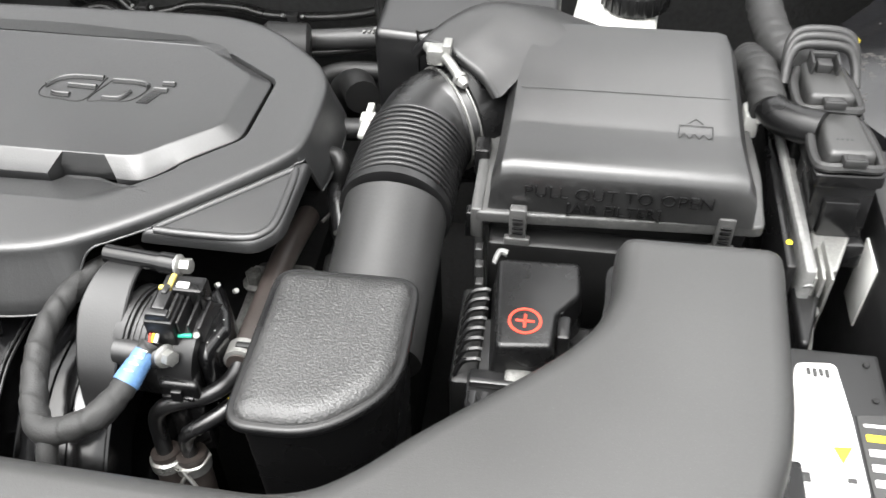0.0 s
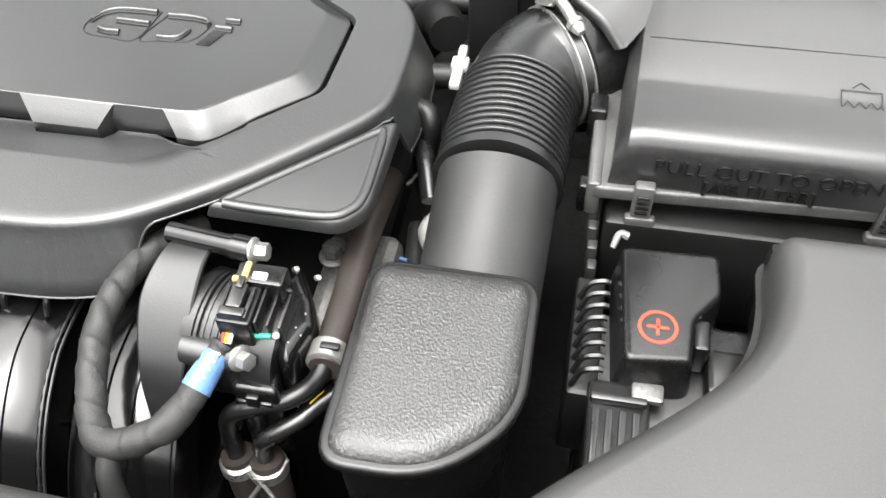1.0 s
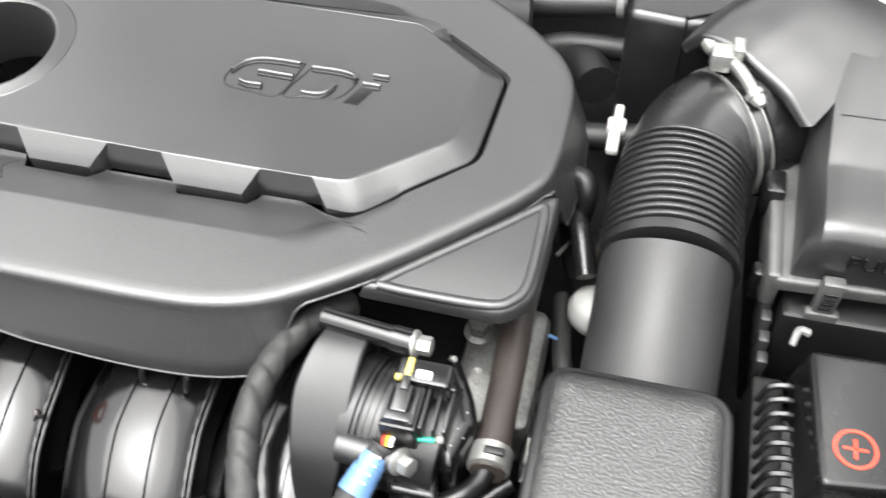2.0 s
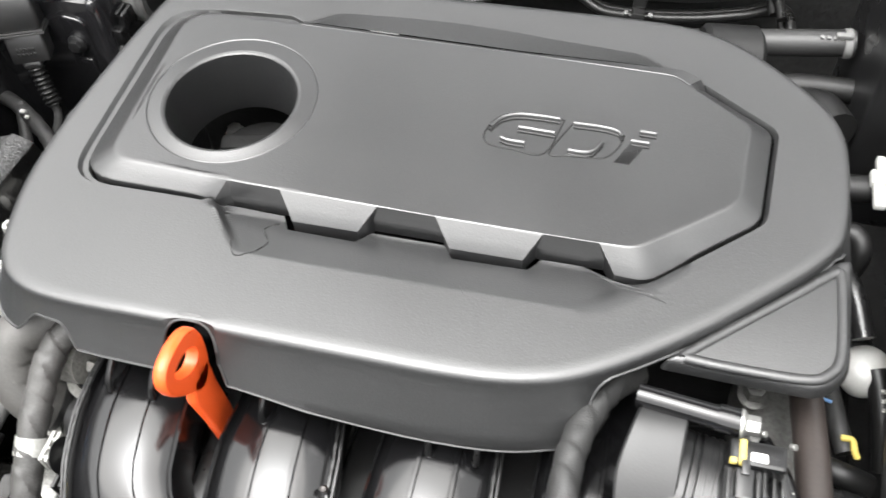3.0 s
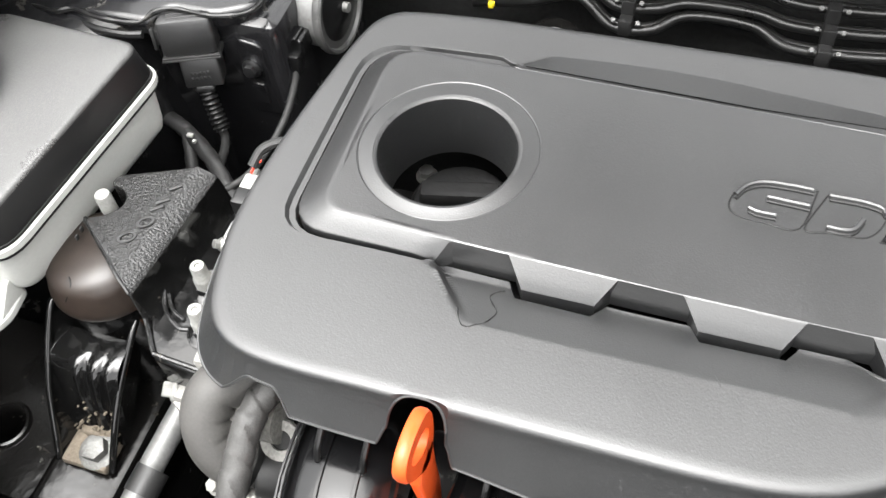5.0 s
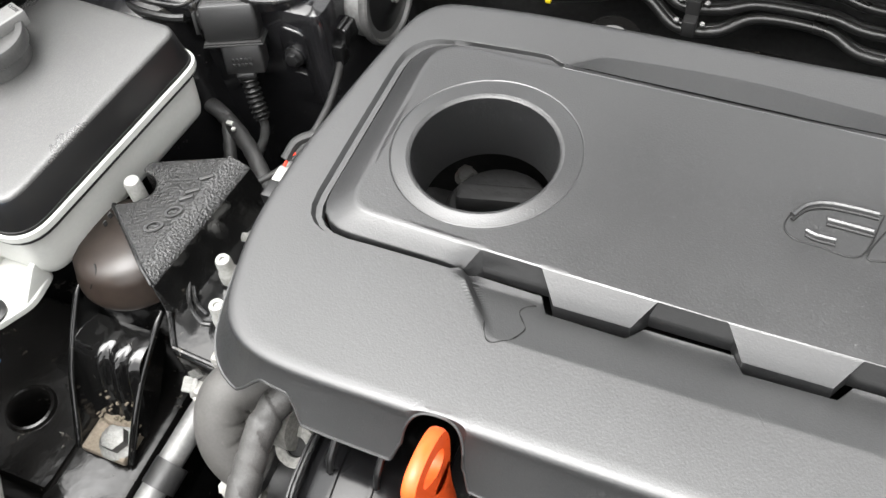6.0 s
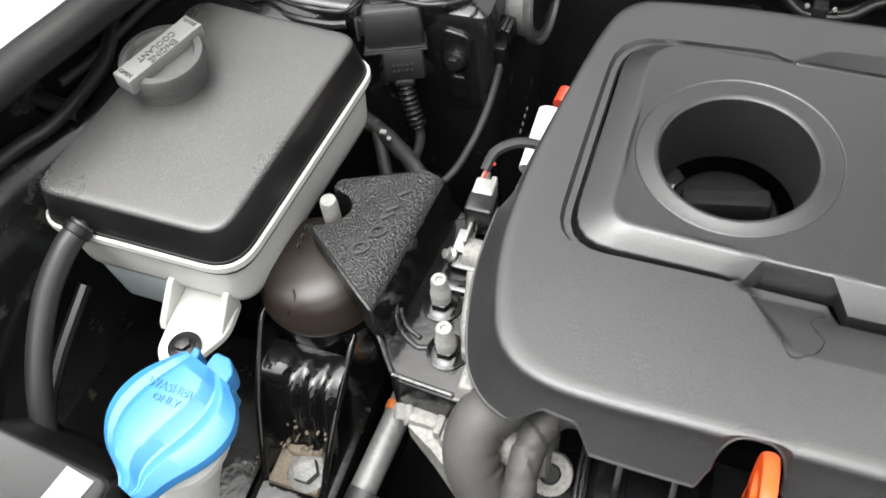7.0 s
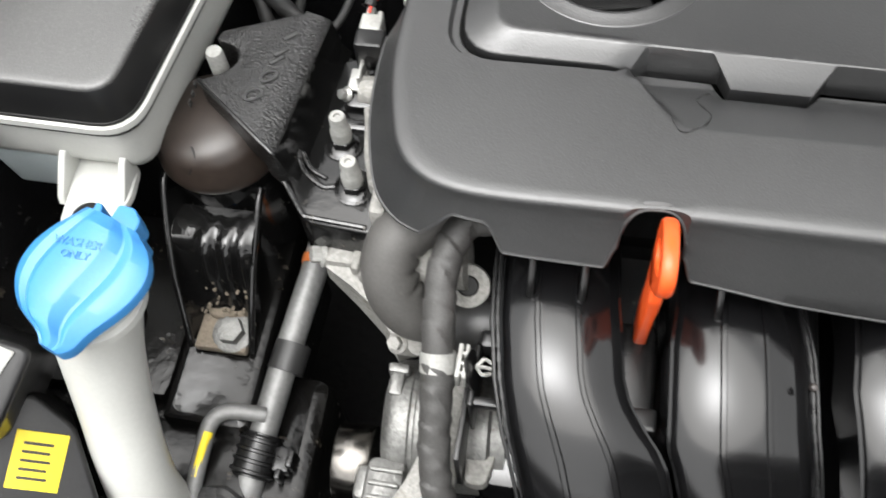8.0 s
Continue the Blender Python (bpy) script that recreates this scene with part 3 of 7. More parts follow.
PAD_EDGE = [(-0.2835, 0.3895), (-0.265, 0.3885), (-0.228, 0.3890), (-0.2165, 0.3945), (-0.2115, 0.405), (-0.2105, 0.430), (-0.2110, 0.452), (-0.2145, 0.4535), (-0.2320, 0.4375), (-0.2600, 0.4125), (-0.2815, 0.3930), (-0.2835, 0.3895)]
part("pad_bead", tube([(x, y, 0.9050) for x, y in PAD_EDGE], 0.0028, 10, 5, flat=0.9), M_COVER, pad)


def stroke(pts, r=0.0013, z=0.0):
    return tube([(x - 0.001, y + 0.0033, panel_height(x, y) + z) for x, y in pts], r, 8, 5, flat=0.9)


OUTLINE = [
    [(-0.362, 0.5165), (-0.377, 0.5168), (-0.389, 0.5158), (-0.398, 0.5115), (-0.4035, 0.5025), (-0.4040, 0.4950), (-0.399, 0.4905), (-0.387, 0.4893), (-0.369, 0.4898), (-0.362, 0.5165)],
    [(-0.357, 0.5148), (-0.341, 0.5148), (-0.3305, 0.5128), (-0.3283, 0.5085), (-0.3305, 0.5005), (-0.335, 0.4940), (-0.341, 0.4912), (-0.356, 0.4905), (-0.3665, 0.4905), (-0.357, 0.5148)],
]
BARS = [[(-0.3645, 0.5160), (-0.377, 0.5162), (-0.389, 0.5152), (-0.397, 0.5110), (-0.4020, 0.5035)], [(-0.3865, 0.5058), (-0.3655, 0.5050)], [(-0.3945, 0.4965), (-0.390, 0.4950), (-0.381, 0.4948)],
        [(-0.3565, 0.5143), (-0.341, 0.5143), (-0.3315, 0.5125), (-0.3290, 0.5090)], [(-0.3565, 0.4940), (-0.349, 0.4938), (-0.3435, 0.4958), (-0.3395, 0.5030)], [(-0.3200, 0.5148), (-0.3110, 0.5146)], [(-0.3240, 0.5070), (-0.3140, 0.5068)]]
letters = part("emblem_letters", merge(*[stroke(s, 0.0016, 0.0008) for s in BARS]), M_PANEL, panel, "raised bars of the letters GDi")
# Thin black lines on the panel stand in for shade in the crease.
part("emblem_outline", merge(*[stroke(s, 0.0005, 0.0001) for s in OUTLINE]), M_RUBBER, panel, "thin black line painting the shaded crease round the letters")
# Black strips just below the bars paint the shade under them.
part("emblem_bar_shade", merge(*[stroke([(x + 0.0003, y - 0.0024) for x, y in s], 0.0011, 0.0001) for s in BARS]), M_RUBBER, panel, "black strip painting the shade under each letter bar")
part("emblem_stem", slab([(-0.3250, 0.5095), (-0.3170, 0.5090), (-0.3240, 0.4935), (-0.3322, 0.4938)], PZ - 0.0004, PZ + 0.0006, 0.0002), M_SMOOTH, panel, "dark stem of the letter i")

DIRT = [(-0.5230, 0.4085), (-0.5215, 0.4040), (-0.5185, 0.3995), (-0.5150, 0.3990), (-0.5120, 0.4010), (-0.5085, 0.4030), (-0.5055, 0.4080), (-0.5045, 0.4130), (-0.5080, 0.4180), (-0.5105, 0.4225), (-0.5085, 0.4265), (-0.5045, 0.4290)]
part("dirt_line", tube([(x, y, cover_height(Vector((x, y)), Vector((-0.52, 0.435)), 0.02) + 0.0001) for x, y in DIRT], lambda s: 0.00032 + 0.00018 * math.sin(s * 37) * math.sin(s * 11), 6, 6), M_RUBBER, shell, "dark wavy dirt line")

# ---- under the filler opening ----
cap = thing("oil_filler_cap", (-0.556, 0.5025, 0.84), "black oil filler cap seen down the cover opening", "filler cap")
part("cap_body", lathe([(0.030, 0.80), (0.032, 0.838), (0.032, 0.855), (0.029, 0.859)], 28, pose(-0.556, 0.513, 0)), M_DARK, cap)
grip = block(-0.024, 0.024, -0.0065, 0.0065, 0.857, 0.873, 0.003)
grip.transform(pose(-0.556, 0.513, 0, 0, 0, 12))
part("grip", grip, M_DARK, cap)
part("print_mark", merge(*[block(-0.5415 + 0.0012 * (k % 2), -0.5407 + 0.0012 * (k % 2), 0.5185 + 0.0022 * (k // 2), 0.5200 + 0.0022 * (k // 2), 0.8585, 0.8605, 0.0001) for k in range(6)]), M_YELLOW, cap, "small yellow print")
part("cap_bolt", hexbolt((-0.587, 0.539, 0.845), (0, 0, 1), 0.005, 0.005), M_ZINC, cap, "small zinc bolt head")
# The upright rear block is added, unseen, to keep the filler opening dark.
setting("rocker_cover", merge(block(-0.64, -0.22, 0.42, 0.60, 0.70, 0.775, 0.01), block(-0.64, -0.24, 0.578, 0.594, 0.76, 0.878, 0.004)), M_DARK, "black rocker cover with an added rear wall against stray light", "rocker cover")

# ---- dipstick ----
U = Vector((0.0, 1.0, 0)).normalized()
BASE = Vector((-0.521, 0.347, 0))
SIDE = Vector((1.0, 0.0, 0)).normalized()


def dip(y, z, off):
    return BASE + U * ((y - 0.347)) + Vector((0, 0, z)) + SIDE * off


d_out = chaikin([(0.3525, 0.904), (0.3510, 0.917), (0.345, 0.924), (0.334, 0.928), (0.321, 0.928), (0.3145, 0.921), (0.3150, 0.910), (0.3200, 0.900), (0.329, 0.887), (0.338, 0.877), (0.3485, 0.884)], 2)
d_in = chaikin([(0.3450, 0.9070), (0.3435, 0.9115), (0.3390, 0.9155), (0.3320, 0.9180), (0.3250, 0.9175), (0.3230, 0.9140), (0.3250, 0.9090), (0.3300, 0.9040), (0.3350, 0.9005), (0.3400, 0.9000), (0.3440, 0.9030)], 2)
drings = [[dip(y, z, o) for y, z in poly] for poly, o in ((inset(d_in[::-1], 0)[::-1], -0.0032), (d_out, -0.0017), (d_out, 0.0017), (d_in, 0.0032), (d_in, -0.0032))]
drings[1] = [dip(y, z, -0.0032) for y, z in [((a[0] * 0.9 + b[0] * 0.1), (a[1] * 0.9 + b[1] * 0.1)) for a, b in zip(d_out, d_in)]]
drings.insert(2, [dip(y, z, -0.0015) for y, z in d_out])
drings[3] = [dip(y, z, 0.0015) for y, z in d_out]
drings.insert(4, [dip(y, z, 0.0032) for y, z in [((a[0] * 0.9 + b[0] * 0.1), (a[1] * 0.9 + b[1] * 0.1)) for a, b in zip(d_out, d_in)]])
dipstick = thing("dipstick", (-0.523, 0.338, 0.80), "orange plastic oil dipstick with a ring handle", "dipstick")
part("ring_handle", loft(drings), M_ORANGE, dipstick)
blade = slab(fillet([(0.3490, 0.892), (0.3478, 0.868), (0.3495, 0.838), (0.346, 0.80), (0.334, 0.80), (0.3306, 0.8505), (0.3270, 0.8794), (0.331, 0.893)][::-1], 0.003, 4), -0.0032, 0.0032, 0.0018, 0.0018)
blade.transform(Matrix(((0, 0, 1, -0.521), (1, 0, 0, 0), (0, 1, 0, 0), (0, 0, 0, 1))))
part("stem", blade, M_ORANGE, dipstick)

# ---- intake manifold: four glossy runners ----
PROFILE = spline([(0, 0.40, 0.834), (0, 0.37, 0.846), (0, 0.345, 0.852), (0, 0.318, 0.8525), (0, 0.292, 0.847), (0, 0.270, 0.836), (0, 0.250, 0.819), (0, 0.234, 0.796), (0, 0.223, 0.767), (0, 0.215, 0.732), (0, 0.210, 0.67)], 6)


def along(table, y):
    """The sideways place of an edge at y, from a few (y, x) stations."""
    return float(np.interp(y, [a for a, _ in table], [b for _, b in table]))


def runner(left, right, ribs):
    """One runner: a rounded duct between two swaying edges, with mould ribs and a raised flange down each side."""
    us = sorted([-1.0, -0.99, -0.955, -0.94, -0.88, -0.75, -0.55, 0.0, 0.55, 0.75, 0.88, 0.94, 0.955, 0.99, 1.0] + [r + w for r in ribs for w in (-0.10, -0.05, -0.032, -0.012, 0.012, 0.032, 0.05, 0.10)])
    rings, n = [], len(PROFILE)
    for i, p in enumerate(PROFILE):
        t = (PROFILE[min(i + 1, n - 1)] - PROFILE[max(i - 1, 0)]).normalized()
        nrm = Vector((0, t.z, -t.y))
        x0, x1 = along(left, p.y), along(right, p.y)
        ring = []
        for u in us:
            h = 0.0085 * (1 - abs(u) ** 2.4) - 0.0020
            if min(abs(u - r) for r in ribs) < 0.033:
                h += 0.0013
            if abs(u) > 0.95:
                h += 0.0048
            q = p + nrm * h
            ring.append(((x0 + x1) / 2 + u * (x1 - x0) / 2, q.y, q.z))
        back = p - nrm * 0.03
        rings.append(ring + [(x1, back.y, back.z), (x0, back.y, back.z)])
    return loft(rings, True, True)


EDGES = [
    ([(0.205, -0.556), (0.247, -0.569), (0.272, -0.580), (0.293, -0.586), (0.322, -0.591), (0.346, -0.593), (0.40, -0.595)],
     [(0.205, -0.485), (0.250, -0.4985), (0.266, -0.5050), (0.273, -0.5100), (0.280, -0.5170), (0.290, -0.5250), (0.300, -0.5290), (0.338, -0.5345), (0.40, -0.537)], (-0.38, 0.28)),
    ([(0.205, -0.483), (0.250, -0.4965), (0.266, -0.5030), (0.275, -0.5075), (0.297, -0.5090), (0.320, -0.5100), (0.343, -0.5080), (0.40, -0.507)],
     [(0.205, -0.430), (0.263, -0.440), (0.289, -0.445), (0.322, -0.448), (0.345, -0.452), (0.40, -0.455)], (-0.24, 0.40)),
    ([(0.205, -0.410), (0.265, -0.421), (0.308, -0.428), (0.345, -0.426), (0.40, -0.424)],
     [(0.205, -0.347), (0.265, -0.358), (0.315, -0.365), (0.350, -0.367), (0.40, -0.37)], (-0.24, 0.40)),
    ([(0.205, -0.332), (0.265, -0.340), (0.310, -0.345), (0.40, -0.345)], [(0.205, -0.275), (0.30, -0.287), (0.40, -0.288)], (-0.40, 0.15)),
]


manifold = thing("intake_manifold", (-0.45, 0.3, 0.64), "glossy black plastic intake manifold with curved ribbed runners", "intake manifold")
for left, right, ribs in EDGES:
    part("runner", runner(left, right, ribs), M_GLOSS, manifold, angle=30)
# the welded seam down the side of a runner: two thin ridges with a toothed edge between them
for edge, side in ((EDGES[0][0], -1), (EDGES[1][1], 1), (EDGES[2][1], 1)):
    row = [p for p in PROFILE[6:] if p.y > 0.235]
    teeth = [tube([(along(edge, p.y) + side * 0.0010, p.y, p.z + 0.0024), (along(edge, q.y) + side * 0.0010, q.y, q.z + 0.0024)], 0.0012 if k % 2 else 0.0008, 6, smooth=False) for k, (p, q) in enumerate(zip(row, row[1:]))]
    line = tube([(along(edge, p.y) + side * 0.0034, p.y, p.z + 0.0012) for p in row], 0.0010, 6, smooth=False)
    part("weld_seam", merge(line, *teeth), M_DUSTY, manifold, "dusty toothed weld seam")
part("pocket", merge(block(-0.5270, -0.511, 0.284, 0.296, 0.80, 0.8300, 0.002), block(-0.527, -0.5125, 0.296, 0.312, 0.80, 0.818, 0.002)), M_SMOOTH, manifold)
part("plenum", block(-0.60, -0.28, 0.262, 0.40, 0.60, 0.765, 0.012), M_GLOSS, manifold)
for x in (-0.441, -0.523, -0.359):
    part("web", block(x - 0.013, x + 0.013, 0.30, 0.39, 0.80, 0.806, 0.002), M_DUSTY, manifold)
for x in (-0.578, -0.553, -0.400, -0.375, -0.49):
    part("lug", tube([(x, 0.350, 0.874), (x, 0.338, 0.866), (x, 0.334, 0.858)], 0.0018, 8), M_SMOOTH, manifold)
part("socket", block(-0.532, -0.512, 0.295, 0.345, 0.79, 0.82, 0.004), M_SMOOTH, manifold)
part("flange_bolt", hexbolt((-0.4465, 0.3060, 0.8575), (0, -0.4, 0.9), 0.0014, 0.001), M_HOSE_BROWN, manifold, "small brown bolt head")

# ---- actuator motor beside the manifold ----
motor = thing("actuator_motor", (-0.25, 0.325, 0.80), "black motor unit with a curved strap, plug and bolts", "motor")
STRAP = spline([(-0.3005, 0.367, 0.901), (-0.3010, 0.359, 0.9068), (-0.3045, 0.346, 0.9068), (-0.3080, 0.328, 0.899), (-0.3060, 0.310, 0.886), (-0.3030, 0.297, 0.872), (-0.2995, 0.288, 0.855), (-0.2975, 0.282, 0.835), (-0.297, 0.28, 0.79)], 5)
STRAP_R = spline([(-0.2785, 0.367, 0.901), (-0.2785, 0.359, 0.9068), (-0.2795, 0.346, 0.9068), (-0.2800, 0.328, 0.899), (-0.2800, 0.310, 0.886), (-0.2815, 0.297, 0.872), (-0.2860, 0.288, 0.855), (-0.2890, 0.282, 0.835), (-0.290, 0.28, 0.79)], 5)
part("strap", loft([[(p.x, p.y, p.z - 0.0008), (p.x + 0.001, p.y, p.z), (q.x - 0.001, q.y, q.z), (q.x, q.y, q.z - 0.0008), (q.x, q.y + 0.002, q.z - 0.003), (p.x, p.y + 0.002, p.z - 0.003)] for p, q in zip(STRAP, STRAP_R)], True, True), M_STRAP, motor, "satin black bent strap", angle=20)
part("rod", merge(tube([(-0.303, 0.3640, 0.9075), (-0.266, 0.3590, 0.909)], 0.0056, 18, smooth=False), tube([(-0.267, 0.3592, 0.909), (-0.256, 0.3580, 0.909)], 0.0066, 18, smooth=False)), M_GLOSS, motor)
part("rod_bolt", hexbolt((-0.2565, 0.3580, 0.909), (1, -0.05, 0.1), 0.0047, 0.0065), M_ZINC, motor, "bright zinc bolt head")
X = Vector((1, -0.12, 0))
part("body", lathe([(0.030, 0), (0.032, 0.002), (0.032, 0.008), (0.0295, 0.0095), (0.0295, 0.012), (0.031, 0.0135), (0.031, 0.030), (0.028, 0.032), (0.028, 0.05)], 32, aim((-0.284, 0.337, 0.867), X)), M_STRAP, motor)
part("cooling_ring", merge(*[lathe([(0.0290, 0), (0.0317, 0.0004), (0.0317, 0.0020), (0.0290, 0.0024)], 40, aim((-0.2790 + 0.0036 * k, 0.3364 - 0.0004 * k, 0.867), X)) for k in range(5)]), M_STRAP, motor)
part("gear_case", slab(fillet([(-0.248, 0.357), (-0.239, 0.372), (-0.226, 0.350), (-0.221, 0.335), (-0.2285, 0.309), (-0.243, 0.320)], 0.005, 4), 0.82, 0.886, 0.007, 0, 0.002), M_GLOSS, motor, "glossy dark gear case")
for dx, dy in ((-0.2335, 0.345), (-0.2275, 0.340), (-0.2300, 0.331), (-0.2265, 0.327), (-0.2360, 0.336), (-0.2315, 0.322)):
    part("speck", ring_bolt((dx, dy, 0.8855), (0, 0, 1), 0.0004, 0.0006), M_PALEPRINT, motor)
for x, y, z in ((-0.2285, 0.3640, 0.884), (-0.2205, 0.3440, 0.868), (-0.2420, 0.3690, 0.882)):
    part("case_screw", ring_bolt((x, y, z), (0.6, -0.3, 0.7), 0.0016, 0.003), M_ZINC, motor)
part("lower_housing", merge(slab(fillet([(-0.262, 0.313), (-0.236, 0.314), (-0.233, 0.300), (-0.257, 0.300)], 0.003, 3), 0.81, 0.872, 0.003), block(-0.2565, -0.237, 0.2985, 0.302, 0.855, 0.862, 0.001), block(-0.250, -0.243, 0.2975, 0.301, 0.83, 0.868, 0.001)), M_SMOOTH, motor)
plug = part("plug", merge(block(-0.2625, -0.2455, 0.315, 0.338, 0.888, 0.908, 0.0015), block(-0.2605, -0.2355, 0.338, 0.3505, 0.893, 0.910, 0.0018)), M_SMOOTH, motor)
part("plug_latch", merge(block(-0.2605, -0.2480, 0.3165, 0.3215, 0.907, 0.9130, 0.0008), block(-0.2580, -0.2505, 0.3205, 0.3345, 0.908, 0.9140, 0.0008), block(-0.2615, -0.2595, 0.3165, 0.3350, 0.906, 0.9115, 0.0006), block(-0.2490, -0.2470, 0.3165, 0.3350, 0.906, 0.9115, 0.0006), block(-0.2560, -0.2525, 0.3310, 0.3380, 0.9125, 0.9155, 0.0006)), M_PLASTIC, plug)
part("tag", merge(block(-0.2565, -0.2535, 0.3370, 0.3495, 0.909, 0.9118, 0.0006), block(-0.2605, -0.2575, 0.3372, 0.3402, 0.909, 0.9118, 0.0006)), M_DULLYELLOW, plug, "dull yellow lock tab")
part("white_mark", block(-0.2515, -0.2440, 0.3400, 0.3445, 0.9092, 0.9112, 0.0008), M_PAPER, plug, "white paint mark")
part("side_bracket", merge(block(-0.2450, -0.2435, 0.318, 0.342, 0.882, 0.906, 0.0005), block(-0.2400, -0.2385, 0.320, 0.342, 0.880, 0.902, 0.0005), block(-0.2355, -0.2335, 0.322, 0.344, 0.878, 0.898, 0.0006), block(-0.2450, -0.2335, 0.3425, 0.3445, 0.880, 0.900, 0.0005)), M_PLASTIC, motor)
part("lower_bolt", hexbolt((-0.2525, 0.3095, 0.886), (0.85, -0.45, 0.3), 0.0048, 0.006), M_ZINC, motor, "bright zinc bolt head")
part("boss", merge(tube([(-0.282, 0.3130, 0.8825), (-0.2600, 0.3105, 0.8840)], 0.0082, 22, smooth=False), tube([(-0.2605, 0.3105, 0.8840), (-0.2535, 0.3097, 0.8848)], 0.0068, 20, smooth=False)), M_BOX, motor)
part("green_clip", tube([(-0.246, 0.318, 0.8945), (-0.238, 0.319, 0.8945)], 0.0013, 8, smooth=False), M_GREEN, motor, "green wire clip")
part("clip_head", ring_bolt((-0.2370, 0.3210, 0.892), (0.5, -0.4, 0.8), 0.0020, 0.003), M_ZINC, motor)
for k, c in enumerate((M_RED, M_YELLOW, M_PAPER)):
    part("wire", tube([(-0.2605 + 0.0024 * k, 0.324, 0.9015), (-0.2600 + 0.0022 * k, 0.318, 0.8995), (-0.2600 + 0.0015 * k, 0.312, 0.894)], 0.0012, 6), c, motor)

loom = thing("wiring_loom", (-0.31, 0.27, 0.83), "looped wiring loom wrapped in dark cloth tape", "wiring loom")
LOOP = [(-0.303, 0.395, 0.874), (-0.317, 0.376, 0.882), (-0.3245, 0.356, 0.885), (-0.329, 0.338, 0.885), (-0.3295, 0.318, 0.884), (-0.3255, 0.299, 0.882), (-0.3205, 0.283, 0.879), (-0.3145, 0.269, 0.876), (-0.3060, 0.2605, 0.8740), (-0.294, 0.2620, 0.875), (-0.280, 0.271, 0.877), (-0.272, 0.285, 0.879), (-0.2685, 0.296, 0.882), (-0.2645, 0.306, 0.886), (-0.2610, 0.314, 0.890)]
part("sleeve", wrapped(LOOP, lambda s: 0.0069 * (1 - 0.20 * smooth(0.80, 1, s)), 14, 0.0012, 24, 16), M_LOOM, loom, angle=30)
part("tape_band", tube([(-0.2700, 0.2915, 0.8807), (-0.2668, 0.3005, 0.8838), (-0.2632, 0.3095, 0.8873)], lambda s: 0.0079 - 0.0014 * s, 18), M_TAPE, loom, "blue tape wrapped round the loom")
for k in range(4):
    y = 0.2945 + 0.0040 * k
    part("mark", tube([(-0.2700 + 0.0015 * k, y + 0.0008, 0.8892 + 0.0011 * k), (-0.2640 + 0.0015 * k, y - 0.0008, 0.8899 + 0.0011 * k)], 0.0005, 5, smooth=False), M_PAPER, loom)
part("tail", tube([(-0.303, 0.258, 0.872), (-0.302, 0.248, 0.862), (-0.296, 0.238, 0.84), (-0.29, 0.23, 0.81)], 0.0058, 12), M_LOOM, loom)

# ---- coolant hoses by the resonator ----
hose = thing("heater_hose", (-0.218, 0.34, 0.82), "aged dark brown rubber coolant hose with a spring clamp", "hose")
part("rubber", tube([(-0.2155, 0.475, 0.845), (-0.2165, 0.42, 0.858), (-0.2145, 0.37, 0.866), (-0.2135, 0.328, 0.871), (-0.2135, 0.318, 0.872)], 0.0085, 18), M_HOSE_BROWN, hose)
part("spring_clamp", lathe([(0.0092, 0), (0.0105, 0.0005), (0.0105, 0.011), (0.0092, 0.0115)], 24, aim((-0.2135, 0.3195, 0.8722), (0.0, 1, -0.06))), M_ZINC, hose, "pale metal spring clamp")
part("clamp_slot", block(-0.2165, -0.2065, 0.3235, 0.3275, 0.8805, 0.8835, 0.001), M_RUBBER, hose)
part("pipe", tube([(-0.2135, 0.324, 0.874), (-0.2160, 0.3165, 0.868), (-0.222, 0.311, 0.862), (-0.232, 0.305, 0.858), (-0.245, 0.301, 0.856), (-0.2565, 0.2985, 0.852), (-0.2635, 0.2975, 0.842), (-0.2645, 0.2955, 0.828), (-0.261, 0.289, 0.810)], 0.0050, 14), M_PLASTIC, hose, "black painted steel pipe")
part("pipe_rubber", tube([(-0.2620, 0.2910, 0.816), (-0.259, 0.286, 0.795), (-0.254, 0.278, 0.75)], 0.0092, 16), M_HOSE_BROWN, hose)
part("pipe_clamp", lathe([(0.0094, 0), (0.0106, 0.0008), (0.0106, 0.007), (0.0094, 0.0078)], 24, aim((-0.2606, 0.2885, 0.806), (-0.1, 0.15, 1))), M_ZINC, hose)
hose2 = thing("bypass_hose", (-0.236, 0.29, 0.78), "short black coolant pipe with a wire spring clip", "hose")
part("pipe", tube([(-0.203, 0.325, 0.852), (-0.216, 0.313, 0.848), (-0.226, 0.3015, 0.845), (-0.236, 0.2950, 0.841), (-0.2435, 0.2920, 0.836), (-0.2468, 0.2920, 0.826), (-0.245, 0.290, 0.81)], 0.0048, 14), M_PLASTIC, hose2)
part("yellow_line", tube([(-0.2155, 0.3160, 0.8525), (-0.2185, 0.3125, 0.8518), (-0.2215, 0.3085, 0.851)], 0.0009, 6), M_YELLOW, hose2, "yellow paint line")
part("rubber", tube([(-0.2455, 0.2910, 0.817), (-0.243, 0.286, 0.795), (-0.240, 0.278, 0.75)], 0.0094, 16), M_HOSE_BROWN, hose2)
part("wire_clip", merge(tube([(-0.256, 0.283, 0.812), (-0.247, 0.279, 0.8155), (-0.237, 0.282, 0.8165), (-0.234, 0.292, 0.816)], 0.0011, 8),
                        tube([(-0.247, 0.279, 0.8155), (-0.240, 0.275, 0.809), (-0.237, 0.273, 0.804)], 0.0013, 8), tube([(-0.243, 0.279, 0.8160), (-0.249, 0.275, 0.806), (-0.251, 0.273, 0.803)], 0.0013, 8)), M_ZINC, hose2, "bright wire spring clip")
